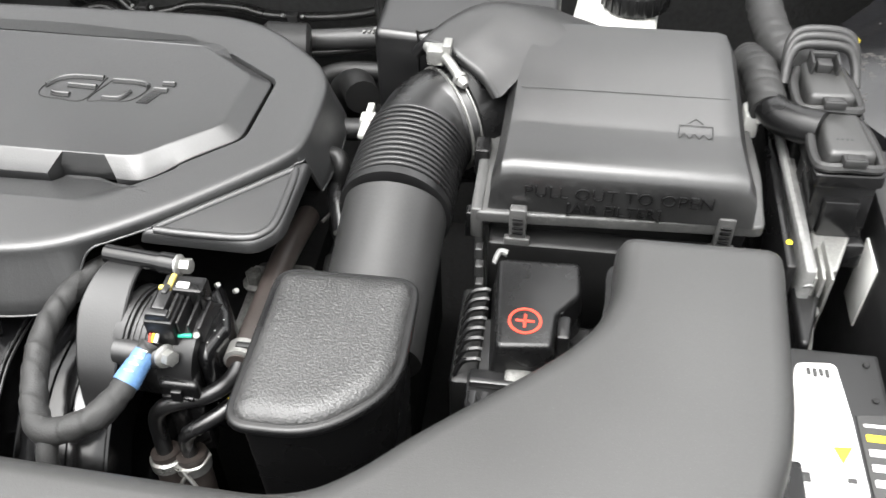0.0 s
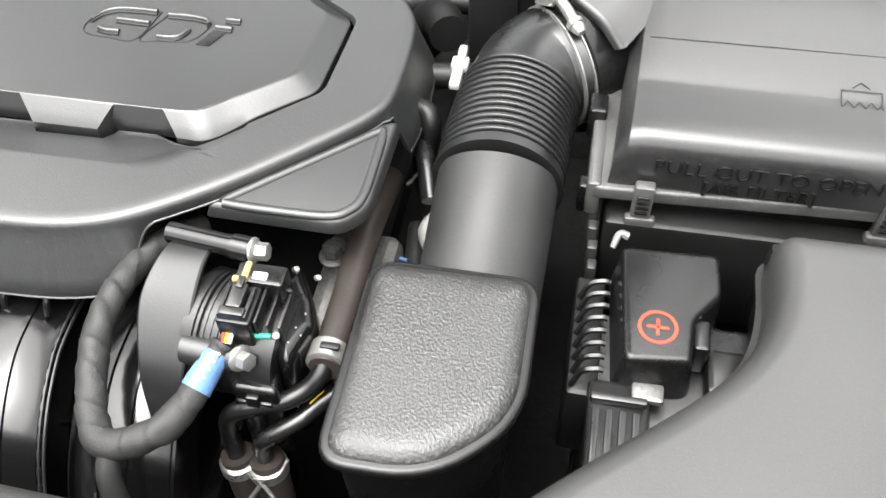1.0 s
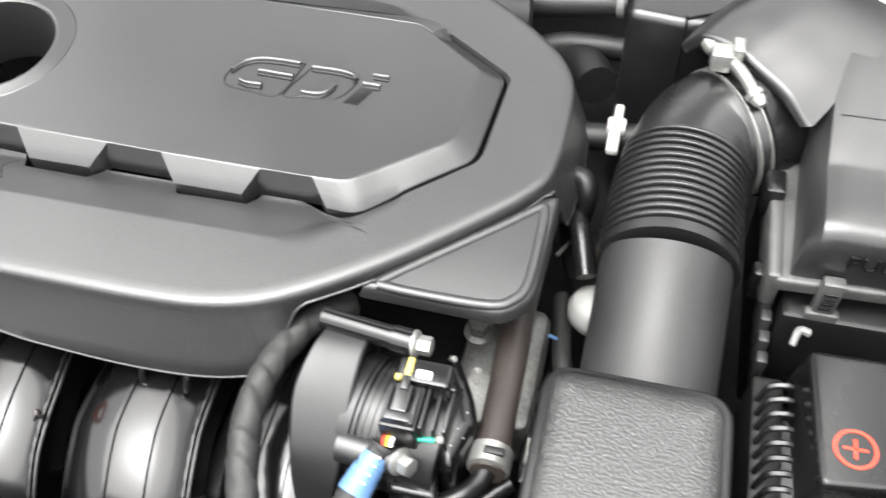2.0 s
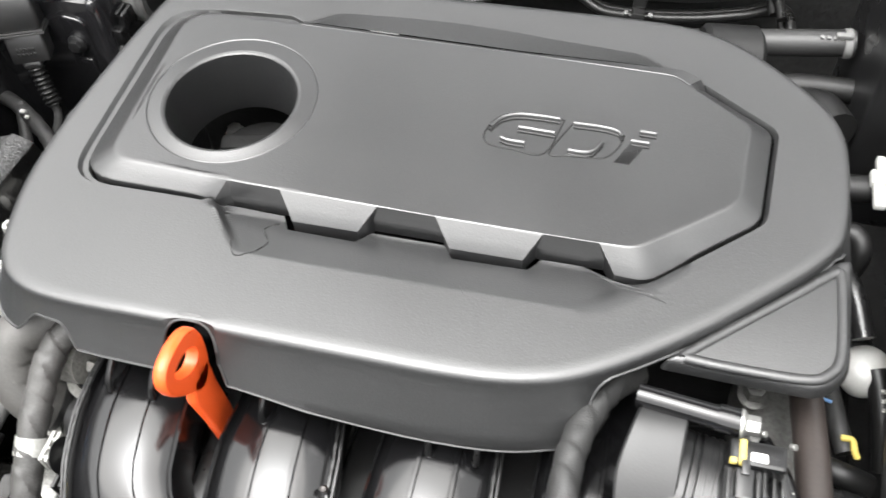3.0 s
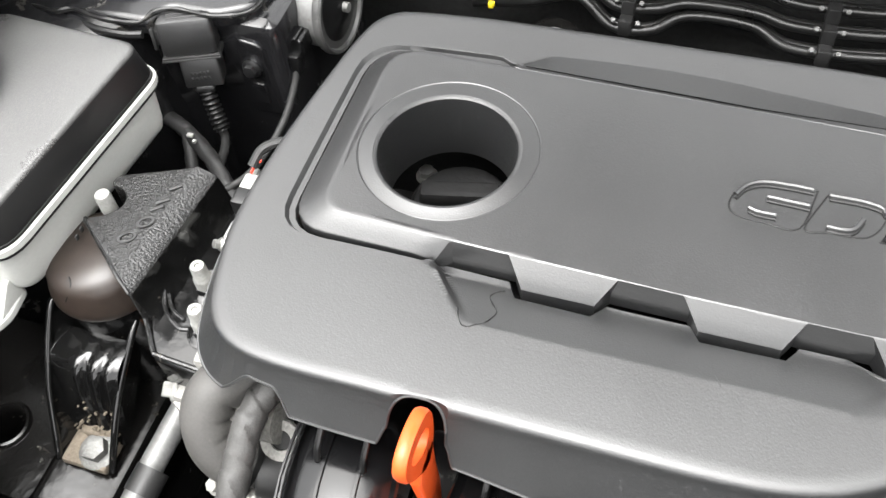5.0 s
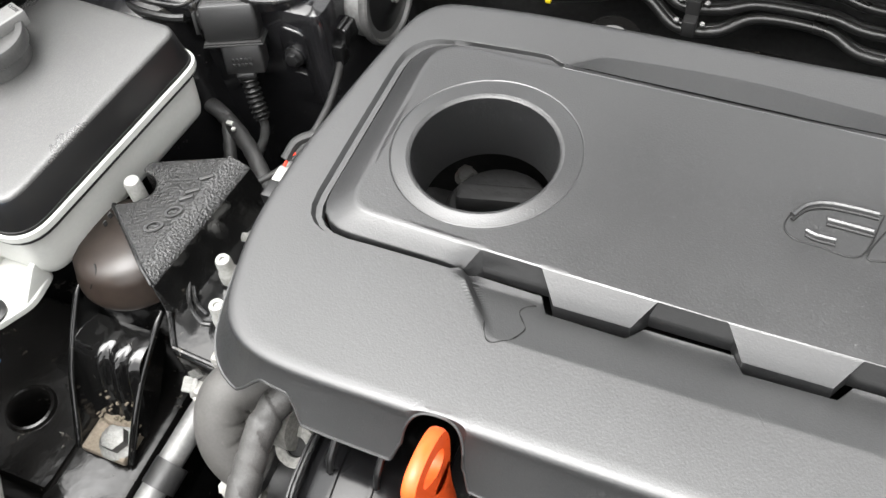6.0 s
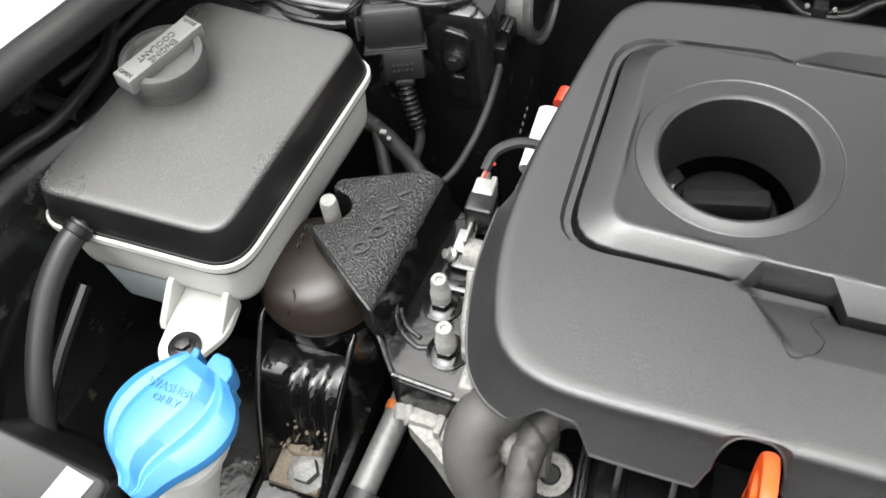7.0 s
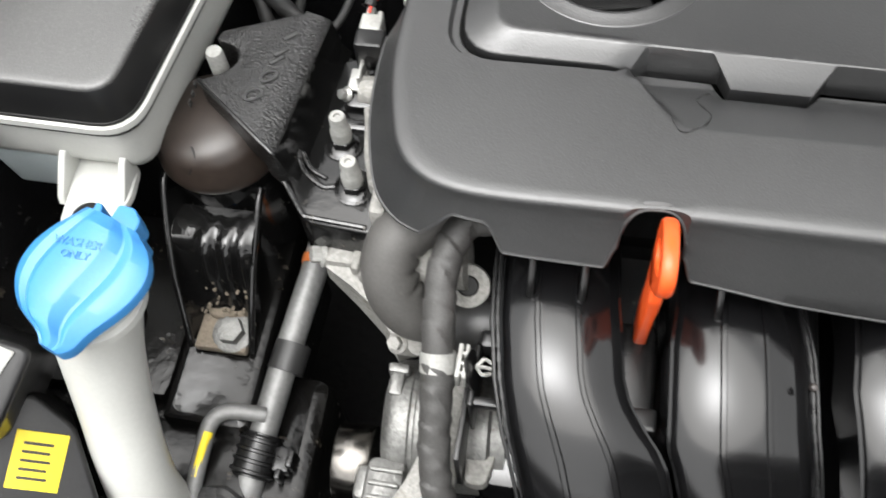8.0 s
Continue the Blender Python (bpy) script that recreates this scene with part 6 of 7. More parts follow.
LBL = LBM @ pose(0, 0, 0, 0, 0, -27)
part("shell", slab(fillet([(-0.075, -0.075), (0.024, -0.060), (0.022, 0.012), (0.006, 0.036), (-0.075, 0.03)], 0.006, 3), -0.12, 0.0, 0.003), M_DUSTY, lampbox).data.transform(LBM)
part("upper_shell", slab(fillet([(-0.05, -0.050), (0.012, -0.038), (0.020, 0.012), (-0.05, 0.020)], 0.006, 3), -0.10, 0.0, 0.003), M_DUSTY, lampbox).data.transform(aim((-0.832, 0.2610, 0.8585), (0.35, -0.35, 0.87)))
part("yellow_label", slab([(-0.0136, -0.0150), (0.0125, -0.0150), (0.0125, 0.0150), (-0.0136, 0.0150)], 0.0, 0.0008, 0.0002), M_YELLOW, lampbox, "yellow warning label").data.transform(LBL)
for k in range(5):
    part("print_line", block(-0.009, 0.006 - 0.001 * (k % 2), -0.010 + 0.0045 * k, -0.0085 + 0.0045 * k, 0.0006, 0.0012, 0.0001, LBL), M_HOSE_BROWN, lampbox)
part("white_label", slab([(-0.0115, -0.0180), (0.0035, -0.0190), (0.0135, 0.0110), (-0.0015, 0.0140)], 0.0, 0.0008, 0.0002), M_CAPPALE, lampbox, "dirty white paper label").data.transform(aim((-0.8335, 0.2590, 0.8590), (0.35, -0.35, 0.87)))
single("blue_plug", block(-0.888, -0.879, 0.262, 0.290, 0.775, 0.79, 0.003), M_BLUE, "small blue plastic plug near the headlamp", "plug")

# ---- engine mount ----
mount = thing("engine_mount", (-0.73, 0.43, 0.74), "black cast engine mount bracket with pale studs", "engine mount")
M_TOP = fillet([(-0.778, 0.4405), (-0.7332, 0.4057), (-0.7266, 0.4970), (-0.7735, 0.4775), (-0.7755, 0.470), (-0.762, 0.4665), (-0.758, 0.457), (-0.764, 0.4475)], [0.003, 0.0005, 0.0005, 0.003, 0.005, 0.006, 0.006, 0.005], 4)
top = part("upper_arm", slab(M_TOP, 0.835, 0.8615, 0.0016, 0, 0.0005), M_CASTBLACK, mount, "rough cast top plate", angle=45)


def arm_edge(t, k):
    """A point across the arm's sloping shoulder and side wall; t: along the arm, k: the step across."""
    crest = Vector((-0.7345, 0.4062, 0.8615)).lerp(Vector((-0.7278, 0.4968, 0.8615)), t)
    edge = Vector((-0.7245, 0.3990, 0.8580)).lerp(Vector((-0.7150, 0.4960, 0.8575)), t)
    return [crest, crest.lerp(edge, 0.5) + Vector((0, 0, 0.0004)), edge, edge + Vector((0.0014, 0, -0.0016)), edge + Vector((0.0026, 0.001, -0.010)), edge + Vector((0.0042, 0.002, -0.024)), edge + Vector((0.0090, 0.003, -0.0310))][k]


SHARES = (0, 0.04, 0.25, 0.5, 0.75, 0.93, 0.98, 1.0)
part("shoulder", loft([[arm_edge(t, k) for t in SHARES] for k in (0, 1, 2, 3)], closed=False), M_CASTBLACK, mount, "rough sloping shoulder of the arm", angle=50)
part("side_wall", loft([[arm_edge(t, k) for t in SHARES] for k in (3, 4, 5, 6)], closed=False), M_ENAMEL, mount, "smooth black side wall", angle=50)
part("end_wall", loft([[arm_edge(0, k) for k in (0, 2, 3, 4, 5, 6)], [Vector((p.x, p.y, 0.826)) for p in [arm_edge(0, k) for k in (0, 2, 3, 4, 5, 6)]]], closed=False), M_CASTBLACK, mount)
for x, y, r in ((-0.7430, 0.4335, 0.0048), (-0.7375, 0.4470, 0.0046)):
    part("cast_mark", lathe([(r, 0), (r, 0.0012), (r - 0.0014, 0.0012), (r - 0.0014, 0)], 22, pose(x, y, 0.8612, 0, 0, 40) @ Matrix.Diagonal((1.25, 0.8, 1, 1)), False), M_FLANGE, top)
for x, y in ((-0.7360, 0.4590), (-0.7350, 0.4650), (-0.7322, 0.4770)):
    part("cast_mark", block(-0.0045, 0.0045, -0.0012, 0.0012, 0, 0.0013, 0.0003, pose(x, y, 0.8612, 0, 0, 40)), M_FLANGE, top)
FOOT = fillet([(-0.7255, 0.4055), (-0.7075, 0.377), (-0.668, 0.3735), (-0.655, 0.380), (-0.655, 0.47), (-0.70, 0.495), (-0.715, 0.488)], 0.004, 4)
part("foot", slab(FOOT, 0.795, 0.8275, 0.0022, 0, 0.001), M_ENAMEL, mount, angle=45)
part("rib", merge(tube([(-0.7275, 0.4035, 0.833), (-0.7225, 0.3985, 0.829), (-0.7090, 0.3815, 0.8280), (-0.705, 0.3795, 0.8280), (-0.672, 0.3768, 0.828)], 0.0017, 8), tube([(-0.7200, 0.4200, 0.834), (-0.7140, 0.4085, 0.8295), (-0.7020, 0.4005, 0.828), (-0.695, 0.4010, 0.828)], 0.0017, 8),
                  tube([(-0.7165, 0.4185, 0.833), (-0.7105, 0.4105, 0.8290), (-0.7010, 0.4060, 0.828)], 0.0014, 8)), M_BRACKET, mount)
part("socket_block", merge(block(-0.700, -0.668, 0.452, 0.475, 0.815, 0.8345, 0.004), block(-0.7030, -0.6780, 0.4385, 0.4475, 0.815, 0.8315, 0.003)), M_ENAMEL, mount)
for x, y, z in ((-0.6960, 0.4300, 0.8275), (-0.6835, 0.4015, 0.8275)):
    part("nut_seat", lathe([(0.0118, 0), (0.0118, 0.0016), (0.0104, 0.0022), (0.0096, 0.0008)], 26, pose(x, y, z - 0.0004)), M_BRACKET, mount)
    part("nut", hexbolt((x, y, z), (0, 0, 1), 0.0072, 0.006), M_ENAMEL, mount)
    part("stud", lathe([(0.0052, 0), (0.0060, 0.0008), (0.0060, 0.0085), (0.0054, 0.0100), (0.0050, 0.0105), (0.0048, 0.0195), (0.0041, 0.0212), (0.0020, 0.0212), (0.0016, 0.0200)], 20, pose(x, y, z + 0.006)), M_CAPPALE, mount, "pale coated stud")
part("rim_bead", tube([(-0.7775, 0.4415, 0.8600), (-0.7765, 0.4398, 0.8604), (-0.7340, 0.4060, 0.8604), (-0.7243, 0.3995, 0.8572)], 0.0014, 8, smooth=False), M_BRACKET, mount)
part("tall_stud", lathe([(0.0052, 0), (0.0052, 0.027), (0.0045, 0.029)], 18, pose(-0.7705, 0.4555, 0.840)), M_CAPPALE, mount, "pale coated stud")
part("rubber_dome", lathe([(0.034, -0.005), (0.0372, -0.004), (0.0382, -0.001), (0.0380, 0.003), (0.0362, 0.009), (0.0350, 0.015), (0.033, 0.0205), (0.027, 0.0250), (0.016, 0.0270), (0.006, 0.0275)], 36, pose(-0.775, 0.4335, 0.815)), M_MOUNT_RUBBER, mount, "brown cracked rubber dome")
part("steel_cup", lathe([(0.034, -0.10), (0.0345, -0.03), (0.0338, -0.022), (0.0346, -0.016), (0.0345, 0.0), (0.033, 0.002)], 32, pose(-0.775, 0.4335, 0.813)), M_ENAMEL, mount)
part("cup_moss", tube([(-0.790, 0.4020, 0.8085), (-0.783, 0.4000, 0.8075), (-0.776, 0.3995, 0.8080), (-0.770, 0.4000, 0.8070)], 0.0012, 6), M_MOSS, mount, "thin line of moss")
part("rubber_crack", tube([(-0.778, 0.4085, 0.8415), (-0.7755, 0.4045, 0.8380), (-0.7775, 0.4005, 0.8330), (-0.780, 0.3985, 0.8280)], 0.0007, 6), M_RUBBER, mount)

leg = thing("mount_pedestal", (-0.77, 0.38, 0.66), "grimy black pressed steel pedestal with a bolt", "pedestal")
WALL = [(0.352, 0.732), (0.356, 0.735), (0.361, 0.745), (0.367, 0.762), (0.373, 0.778), (0.3765, 0.7845), (0.3805, 0.788), (0.387, 0.7895), (0.400, 0.7905)]


def pedestal_wall():
    """The pressed rear plate: three upright ribs that end in a rounded shelf under the rubber."""
    rings = []
    for i, (y, z) in enumerate(WALL):
        lift = (0, 0.2, 0.8, 1, 1, 0.9, 0.5, 0, 0)[i] * 0.0048
        xs = [(-0.7905 - 0.012 * min(i / 6, 1), 0), (-0.7830 - 0.003 * i / 8, 0), (-0.7810, 0.5), (-0.7795, 1), (-0.7755, 1), (-0.7735, 0.5), (-0.7718, 0), (-0.7700, 0), (-0.7680, 0.5), (-0.7665, 1), (-0.7625, 1), (-0.7605, 0.5), (-0.7590, 0), (-0.7570, 0.4), (-0.7555, 0.8), (-0.7530, 0.8), (-0.7515, 0.4), (-0.748, 0)]
        rings.append([(x, y - 0.75 * lift * h, z + 0.65 * lift * h) for x, h in xs])
    return loft(rings, closed=False)


part("rear_plate", pedestal_wall(), M_ENAMEL, leg, "glossy black ribbed plate", angle=60)
for low, high in (((-0.7885, 0.333, 0.734), (-0.8050, 0.400, 0.802)), ((-0.7500, 0.335, 0.731), (-0.7485, 0.400, 0.792))):
    a, b = Vector(low), Vector(high)
    mid = a.lerp(b, 0.55) + Vector((0, -0.004, 0.003))
    inward = 1 if a.x < -0.77 else -1
    fold = tube([a + Vector((0, -0.001, -0.003)), a.lerp(b, 0.06), mid, b, b + Vector((0, 0.012, 0.006))], 0.0024, 10)
    steps = (0, 0.06, 0.3, 0.55, 0.8, 1)
    web = loft([[a.lerp(b, t) + Vector((0, 0.0, -0.001)) + Vector((0, -0.004, 0.003)) * (1 - abs(t - 0.55) / 0.55), a.lerp(b, t) + Vector((0.004 * inward, 0.010, -0.006)), a.lerp(b, t) + Vector((0.0065 * inward, 0.030 - 0.010 * t, -0.016))] for t in steps], closed=False)
    part("flange", merge(fold, web), M_ENAMEL, leg, angle=60)
part("foot_plate", block(-0.7865, -0.7525, 0.331, 0.3585, 0.726, 0.7335, 0.002), M_DIRT, leg, "foot plate under dried mud")
part("mud", slab(chaikin([(-0.783, 0.352), (-0.770, 0.350), (-0.757, 0.353), (-0.755, 0.360), (-0.764, 0.363), (-0.768, 0.369), (-0.772, 0.363), (-0.782, 0.361)], 2), 0.728, 0.7385, 0.003), M_DIRT, leg, "dried mud in the corner")
for k in range(26):
    u, v = (math.sin(k * 12.9898) * 43758.5453) % 1.0, ((math.sin(k * 78.233 + 1.7) * 24634.6345) % 1.0) ** 1.8
    part("mud_speck", ring_bolt((-0.786 + 0.034 * u, 0.3545 + 0.0105 * v, 0.7345 + 0.026 * v), (0, -0.9, 0.4), 0.0006 + 0.0007 * ((k * 0.27) % 1.0), 0.0028), M_DIRT, leg)
part("skirt", block(-0.798, -0.742, 0.285, 0.44, 0.60, 0.7245, 0.006), M_GRIME, leg)
part("foot_bolt", hexbolt((-0.7635, 0.343, 0.7335), (0, -0.15, 1), 0.0088, 0.008, 1.5), M_CAST, leg, "dusty flanged bolt")
RAIL_RIM = [(-0.97, 0.30), (-0.799, 0.30), (-0.799, 0.43), (-0.97, 0.43)]
RAIL_HOLE = Vector((-0.847, 0.3465))
turns = [2 * math.pi * k / 64 for k in range(64)]
edge = [ray_to(RAIL_RIM, RAIL_HOLE, a) for a in turns]
flange_rings = [[(p.x, p.y, 0.55) for p in edge], [(p.x, p.y, 0.714) for p in edge], [(p.x + (RAIL_HOLE.x - p.x) * 0.04, p.y + (RAIL_HOLE.y - p.y) * 0.04, 0.718) for p in edge]]
for r, z in ((0.0185, 0.718), (0.0172, 0.7205), (0.0155, 0.7212), (0.0140, 0.7195), (0.0136, 0.712), (0.0136, 0.66)):
    flange_rings.append([(RAIL_HOLE.x + r * math.cos(a), RAIL_HOLE.y + r * math.sin(a), z) for a in turns])
setting("rail_flange", loft(flange_rings), M_GRIME, "dirty black rail flange with a round rimmed hole", "chassis rail")
setting("rail_step", block(-0.95, -0.735, 0.235, 0.29, 0.703, 0.712, 0.004), M_GRIME, "dirty raised step on the chassis rail", "chassis rail")
setting("chassis_rail", block(-0.95, -0.70, 0.20, 0.335, 0.56, 0.702, 0.012), M_GRIME, "dirty black chassis rail below the engine mount", "chassis rail")

# ---- air conditioning pipe ----
acp = thing("air_conditioning_pipe", (-0.73, 0.32, 0.66), "dull aluminium air conditioning pipe with rubber collars", "pipe")
AC = [(-0.722, 0.425, 0.735), (-0.7225, 0.40, 0.733), (-0.727, 0.36, 0.726), (-0.7315, 0.32, 0.718), (-0.736, 0.27, 0.708), (-0.74, 0.22, 0.69), (-0.742, 0.18, 0.66)]
part("tube", tube(AC, 0.0088, 20), M_ALU, acp)
part("cap", tube([(-0.7228, 0.403, 0.7336), (-0.7234, 0.397, 0.7327)], 0.0092, 18, smooth=False), M_HOSE_ORANGE, acp, "dull orange end cap")
part("collar", tube([(-0.7265, 0.345, 0.7232), (-0.7288, 0.327, 0.7195)], 0.0115, 24, smooth=False), M_FLANGE, acp, "dark grey rubber collar")
clamp = part("clamp", tube([(-0.7338, 0.2880, 0.7120), (-0.7372, 0.2620, 0.7062)], lambda s: 0.0118 if s < 0.08 or s > 0.92 else 0.0128, 22, 24), M_SMOOTH, acp, "black plastic pipe clamp", angle=30)
part("clamp_rib", merge(*[lathe([(0.0126, 0), (0.0142, 0.0006), (0.0142, 0.0022), (0.0126, 0.0028)], 24, aim((-0.7341 - 0.00083 * k, 0.2850 - 0.0062 * k, 0.7115 - 0.0014 * k), (-0.13, -0.96, -0.22))) for k in range(4)]), M_SMOOTH, clamp)
part("clamp_tab", merge(block(-0.7235, -0.7130, 0.2660, 0.2820, 0.7040, 0.7150, 0.0015), block(-0.7145, -0.7105, 0.2685, 0.2795, 0.7000, 0.7200, 0.0012), block(-0.7200, -0.7165, 0.2610, 0.2670, 0.7040, 0.7180, 0.001)), M_SMOOTH, clamp)
branch = thing("branch_pipe", (-0.76, 0.28, 0.68), "thin bent aluminium pipe with a yellow mark", "pipe")
part("tube", tube([(-0.733, 0.297, 0.722), (-0.750, 0.295, 0.728), (-0.759, 0.292, 0.728), (-0.764, 0.284, 0.727), (-0.765, 0.270, 0.724), (-0.766, 0.25, 0.718), (-0.768, 0.22, 0.70)], 0.0050, 14), M_ALU, branch)
part("yellow_mark", tube([(-0.7632, 0.2800, 0.7282), (-0.7642, 0.2720, 0.7264), (-0.7650, 0.2620, 0.7240), (-0.7655, 0.2540, 0.7215)], 0.0034, 10), M_YELLOW, branch, "yellow paint mark")
single("dark_cable_knot", merge(*[tube([(-0.775 + 0.01 * k, 0.235 + 0.004 * k, 0.70), (-0.757 + 0.006 * k, 0.247, 0.715 + 0.003 * k), (-0.735 + 0.004 * k, 0.243 - 0.004 * k, 0.708), (-0.72, 0.225, 0.70)], 0.0045, 8) for k in range(3)]), M_LOOM, "bundle of dark wires by the pipes", "wiring")

# ---- accessory drive and cylinder head end ----
alt = thing("alternator", (-0.62, 0.28, 0.70), "dull cast aluminium alternator with a steel pulley", "alternator")
AX_ALT = (1, 0.05, 0.0)
part("front_case", lathe([(0.028, -0.004), (0.0335, -0.002), (0.0362, 0.002), (0.0368, 0.006), (0.0368, 0.011), (0.0358, 0.012), (0.0358, 0.014), (0.0368, 0.015), (0.0368, 0.030), (0.0345, 0.033)], 48, aim((-0.648, 0.296, 0.748), AX_ALT)), M_CAST, alt)
part("rear_case", lathe([(0.034, 0), (0.0352, 0.002), (0.0352, 0.020), (0.0335, 0.022), (0.0335, 0.03)], 40, aim((-0.614, 0.298, 0.744), AX_ALT)), M_CAST, alt)
part("side_case", merge(block(-0.656, -0.6335, 0.232, 0.270, 0.70, 0.772, 0.006), block(-0.6625, -0.650, 0.246, 0.266, 0.71, 0.765, 0.005)), M_CAST, alt)
part("rib", merge(*[block(-0.653, -0.637 + 0.001 * k, 0.2455 + 0.0075 * k, 0.2480 + 0.0075 * k, 0.771, 0.7745, 0.001) for k in range(3)]), M_CAST, alt)
part("case_foot", merge(block(-0.652, -0.640, 0.3125, 0.3185, 0.772, 0.7865, 0.002), block(-0.650, -0.642, 0.300, 0.314, 0.778, 0.7855, 0.002)), M_CAST, alt)
part("case_bolt", hexbolt((-0.617, 0.328, 0.787), (0, -0.3, 1), 0.0055, 0.006), M_ZINC, alt)
part("bracket_plate", slab(fillet([(-0.6115, 0.318), (-0.6055, 0.317), (-0.6060, 0.276), (-0.6060, 0.225), (-0.646, 0.225), (-0.632, 0.254)], 0.002, 3), 0.779, 0.7865, 0.0015), M_CASTPALE, alt, "pale rough triangular bracket plate")
part("plate_flange", block(-0.6062, -0.6035, 0.262, 0.322, 0.765, 0.812, 0.0008), M_FLANGE, alt, "grey upright edge of the bracket")
part("lower_plate", slab(fillet([(-0.6030, 0.262), (-0.5910, 0.262), (-0.5850, 0.288), (-0.5860, 0.312), (-0.6030, 0.318)], 0.004, 3), 0.760, 0.770, 0.0015), M_CASTPALE, alt, "pale rough lower plate")
part("pulley", lathe([(0.008, 0.001), (0.0190, 0.001), (0.0205, -0.0015), (0.0222, -0.002), (0.0230, -0.001), (0.0230, 0.019), (0.0222, 0.020), (0.018, 0.020)], 48, aim((-0.6800, 0.2760, 0.7225), AX_ALT)), M_STEEL, alt, "polished steel idler pulley")
part("pulley_hub", lathe([(0.0, -0.001), (0.0165, -0.001), (0.0185, 0.003)], 32, aim((-0.6808, 0.2760, 0.7225), AX_ALT)), M_DARK, alt)
head = thing("thermostat_housing", (-0.65, 0.36, 0.76), "rough cast aluminium housing with a bolt", "housing")
part("casting", merge(block(-0.699, -0.6795, 0.366, 0.3835, 0.783, 0.8035, 0.004), block(-0.6815, -0.6765, 0.3620, 0.3860, 0.780, 0.806, 0.002), block(-0.678, -0.640, 0.358, 0.392, 0.775, 0.805, 0.006)), M_CASTPALE, head)
part("arm", loft([[(-0.697, 0.3650, 0.7990), (-0.690, 0.3720, 0.8000), (-0.690, 0.3720, 0.770), (-0.697, 0.3650, 0.785)], [(-0.680, 0.3560, 0.7960), (-0.668, 0.3680, 0.8000), (-0.668, 0.3680, 0.760), (-0.680, 0.3560, 0.770)], [(-0.664, 0.3460, 0.7900), (-0.652, 0.3560, 0.7950), (-0.652, 0.3560, 0.750), (-0.664, 0.3460, 0.755)], [(-0.654, 0.3340, 0.7830), (-0.640, 0.3440, 0.7880), (-0.640, 0.3440, 0.740), (-0.654, 0.3340, 0.745)]], True, True), M_CASTPALE, head, angle=30)
part("bolt", hexbolt((-0.7000, 0.3735, 0.797), (-0.85, -0.3, 0.4), 0.0052, 0.006), M_CAPPALE, head, "pale bolt head")
part("lower_lug", merge(block(-0.650, -0.636, 0.322, 0.338, 0.785, 0.800, 0.003), block(-0.634, -0.622, 0.314, 0.330, 0.780, 0.797, 0.002), lathe([(0.0030, 0), (0.0066, 0.0005), (0.0068, 0.004), (0.0040, 0.0045)], 20, aim((-0.636, 0.3275, 0.797), (0.2, -0.5, 0.8))), hexbolt((-0.647, 0.3245, 0.799), (-0.3, -0.4, 0.8), 0.0042, 0.004)), M_CASTPALE, head)
part("pipe_stub", lathe([(0.0095, -0.004), (0.0132, -0.003), (0.0138, 0.0), (0.0138, 0.006), (0.0125, 0.0075), (0.0125, 0.016), (0.0134, 0.0175), (0.0134, 0.030)], 28, aim((-0.6420, 0.3585, 0.8330), (1, -0.03, 0.12))), M_CASTPALE, head, "pale cast pipe stub")
part("ring_plate", lathe([(0.0058, 0), (0.0058, 0.0022), (0.0115, 0.0026), (0.0120, 0)], 30, aim((-0.6115, 0.3500, 0.828), (0.1, -0.6, 0.8)), False), M_CASTPALE, head, "pale ring plate")
# Black disc in place of a hole, painting the shade inside it.
part("bore_shade", lathe([(0.0, 0.0), (0.0046, 0.0), (0.0050, 0.0016), (0.0060, 0.0010)], 20, aim((-0.6115, 0.3500, 0.8272), (0.1, -0.6, 0.8))), M_RUBBER, head)
part("head_face", block(-0.664, -0.655, 0.365, 0.50, 0.78, 0.866, 0.003), M_CASTPALE, head, "pale rough cam cover edge")
part("head_rim", merge(slab(fillet([(-0.655, 0.396), (-0.674, 0.398), (-0.681, 0.419), (-0.685, 0.441), (-0.688, 0.452), (-0.655, 0.452)][::-1], 0.003, 3), 0.79, 0.838, 0.003), tube([(-0.655, 0.463, 0.833), (-0.692, 0.465, 0.833)], 0.0095, 18, smooth=False)), M_CASTPALE, head, "pale cast rim of the cylinder head")
part("head_bolts", merge(*[hexbolt((-0.667, y, 0.862), (-0.5, 0, 0.85), 0.0045, 0.005) for y in (0.445, 0.478)]), M_ZINC, head)
elbow = thing("coolant_elbow", (-0.64, 0.35, 0.80), "thick grey rubber elbow hose", "hose")
BEND = [(-0.628, 0.378, 0.858), (-0.643, 0.365, 0.855), (-0.6500, 0.355, 0.851), (-0.6510, 0.346, 0.842), (-0.6470, 0.3385, 0.831), (-0.6390, 0.3350, 0.821), (-0.6290, 0.3370, 0.813)]


def bent_hose():
    """A thick hose whose inner side gathers into folds round the bend."""
    path = spline(BEND, 14)
    mid = Vector((-0.634, 0.3575, 0.832))
    rings = []
    for i, p in enumerate(path):
        t = (path[min(i + 1, len(path) - 1)] - path[max(i - 1, 0)]).normalized()
        inner = (mid - p - t * (mid - p).dot(t)).normalized()
        up, s = inner.cross(t), i / (len(path) - 1)
        gather = smooth(0.12, 0.3, s) * (1 - smooth(0.8, 0.95, s))
        fold = (0.5 + 0.5 * math.sin(s * 44 + 1.1 * math.sin(s * 9))) ** 2
        rings.append([p + (inner * math.cos(a) + up * math.sin(a)) * (0.0150 - 0.0030 * gather * fold * max(0.0, math.cos(a + 0.25 * math.sin(s * 31))) ** 1.5) for a in (2 * math.pi * k / 32 for k in range(32))])
    return loft(rings, True, True)


part("rubber", bent_hose(), M_GREYHOSE, elbow, angle=50)
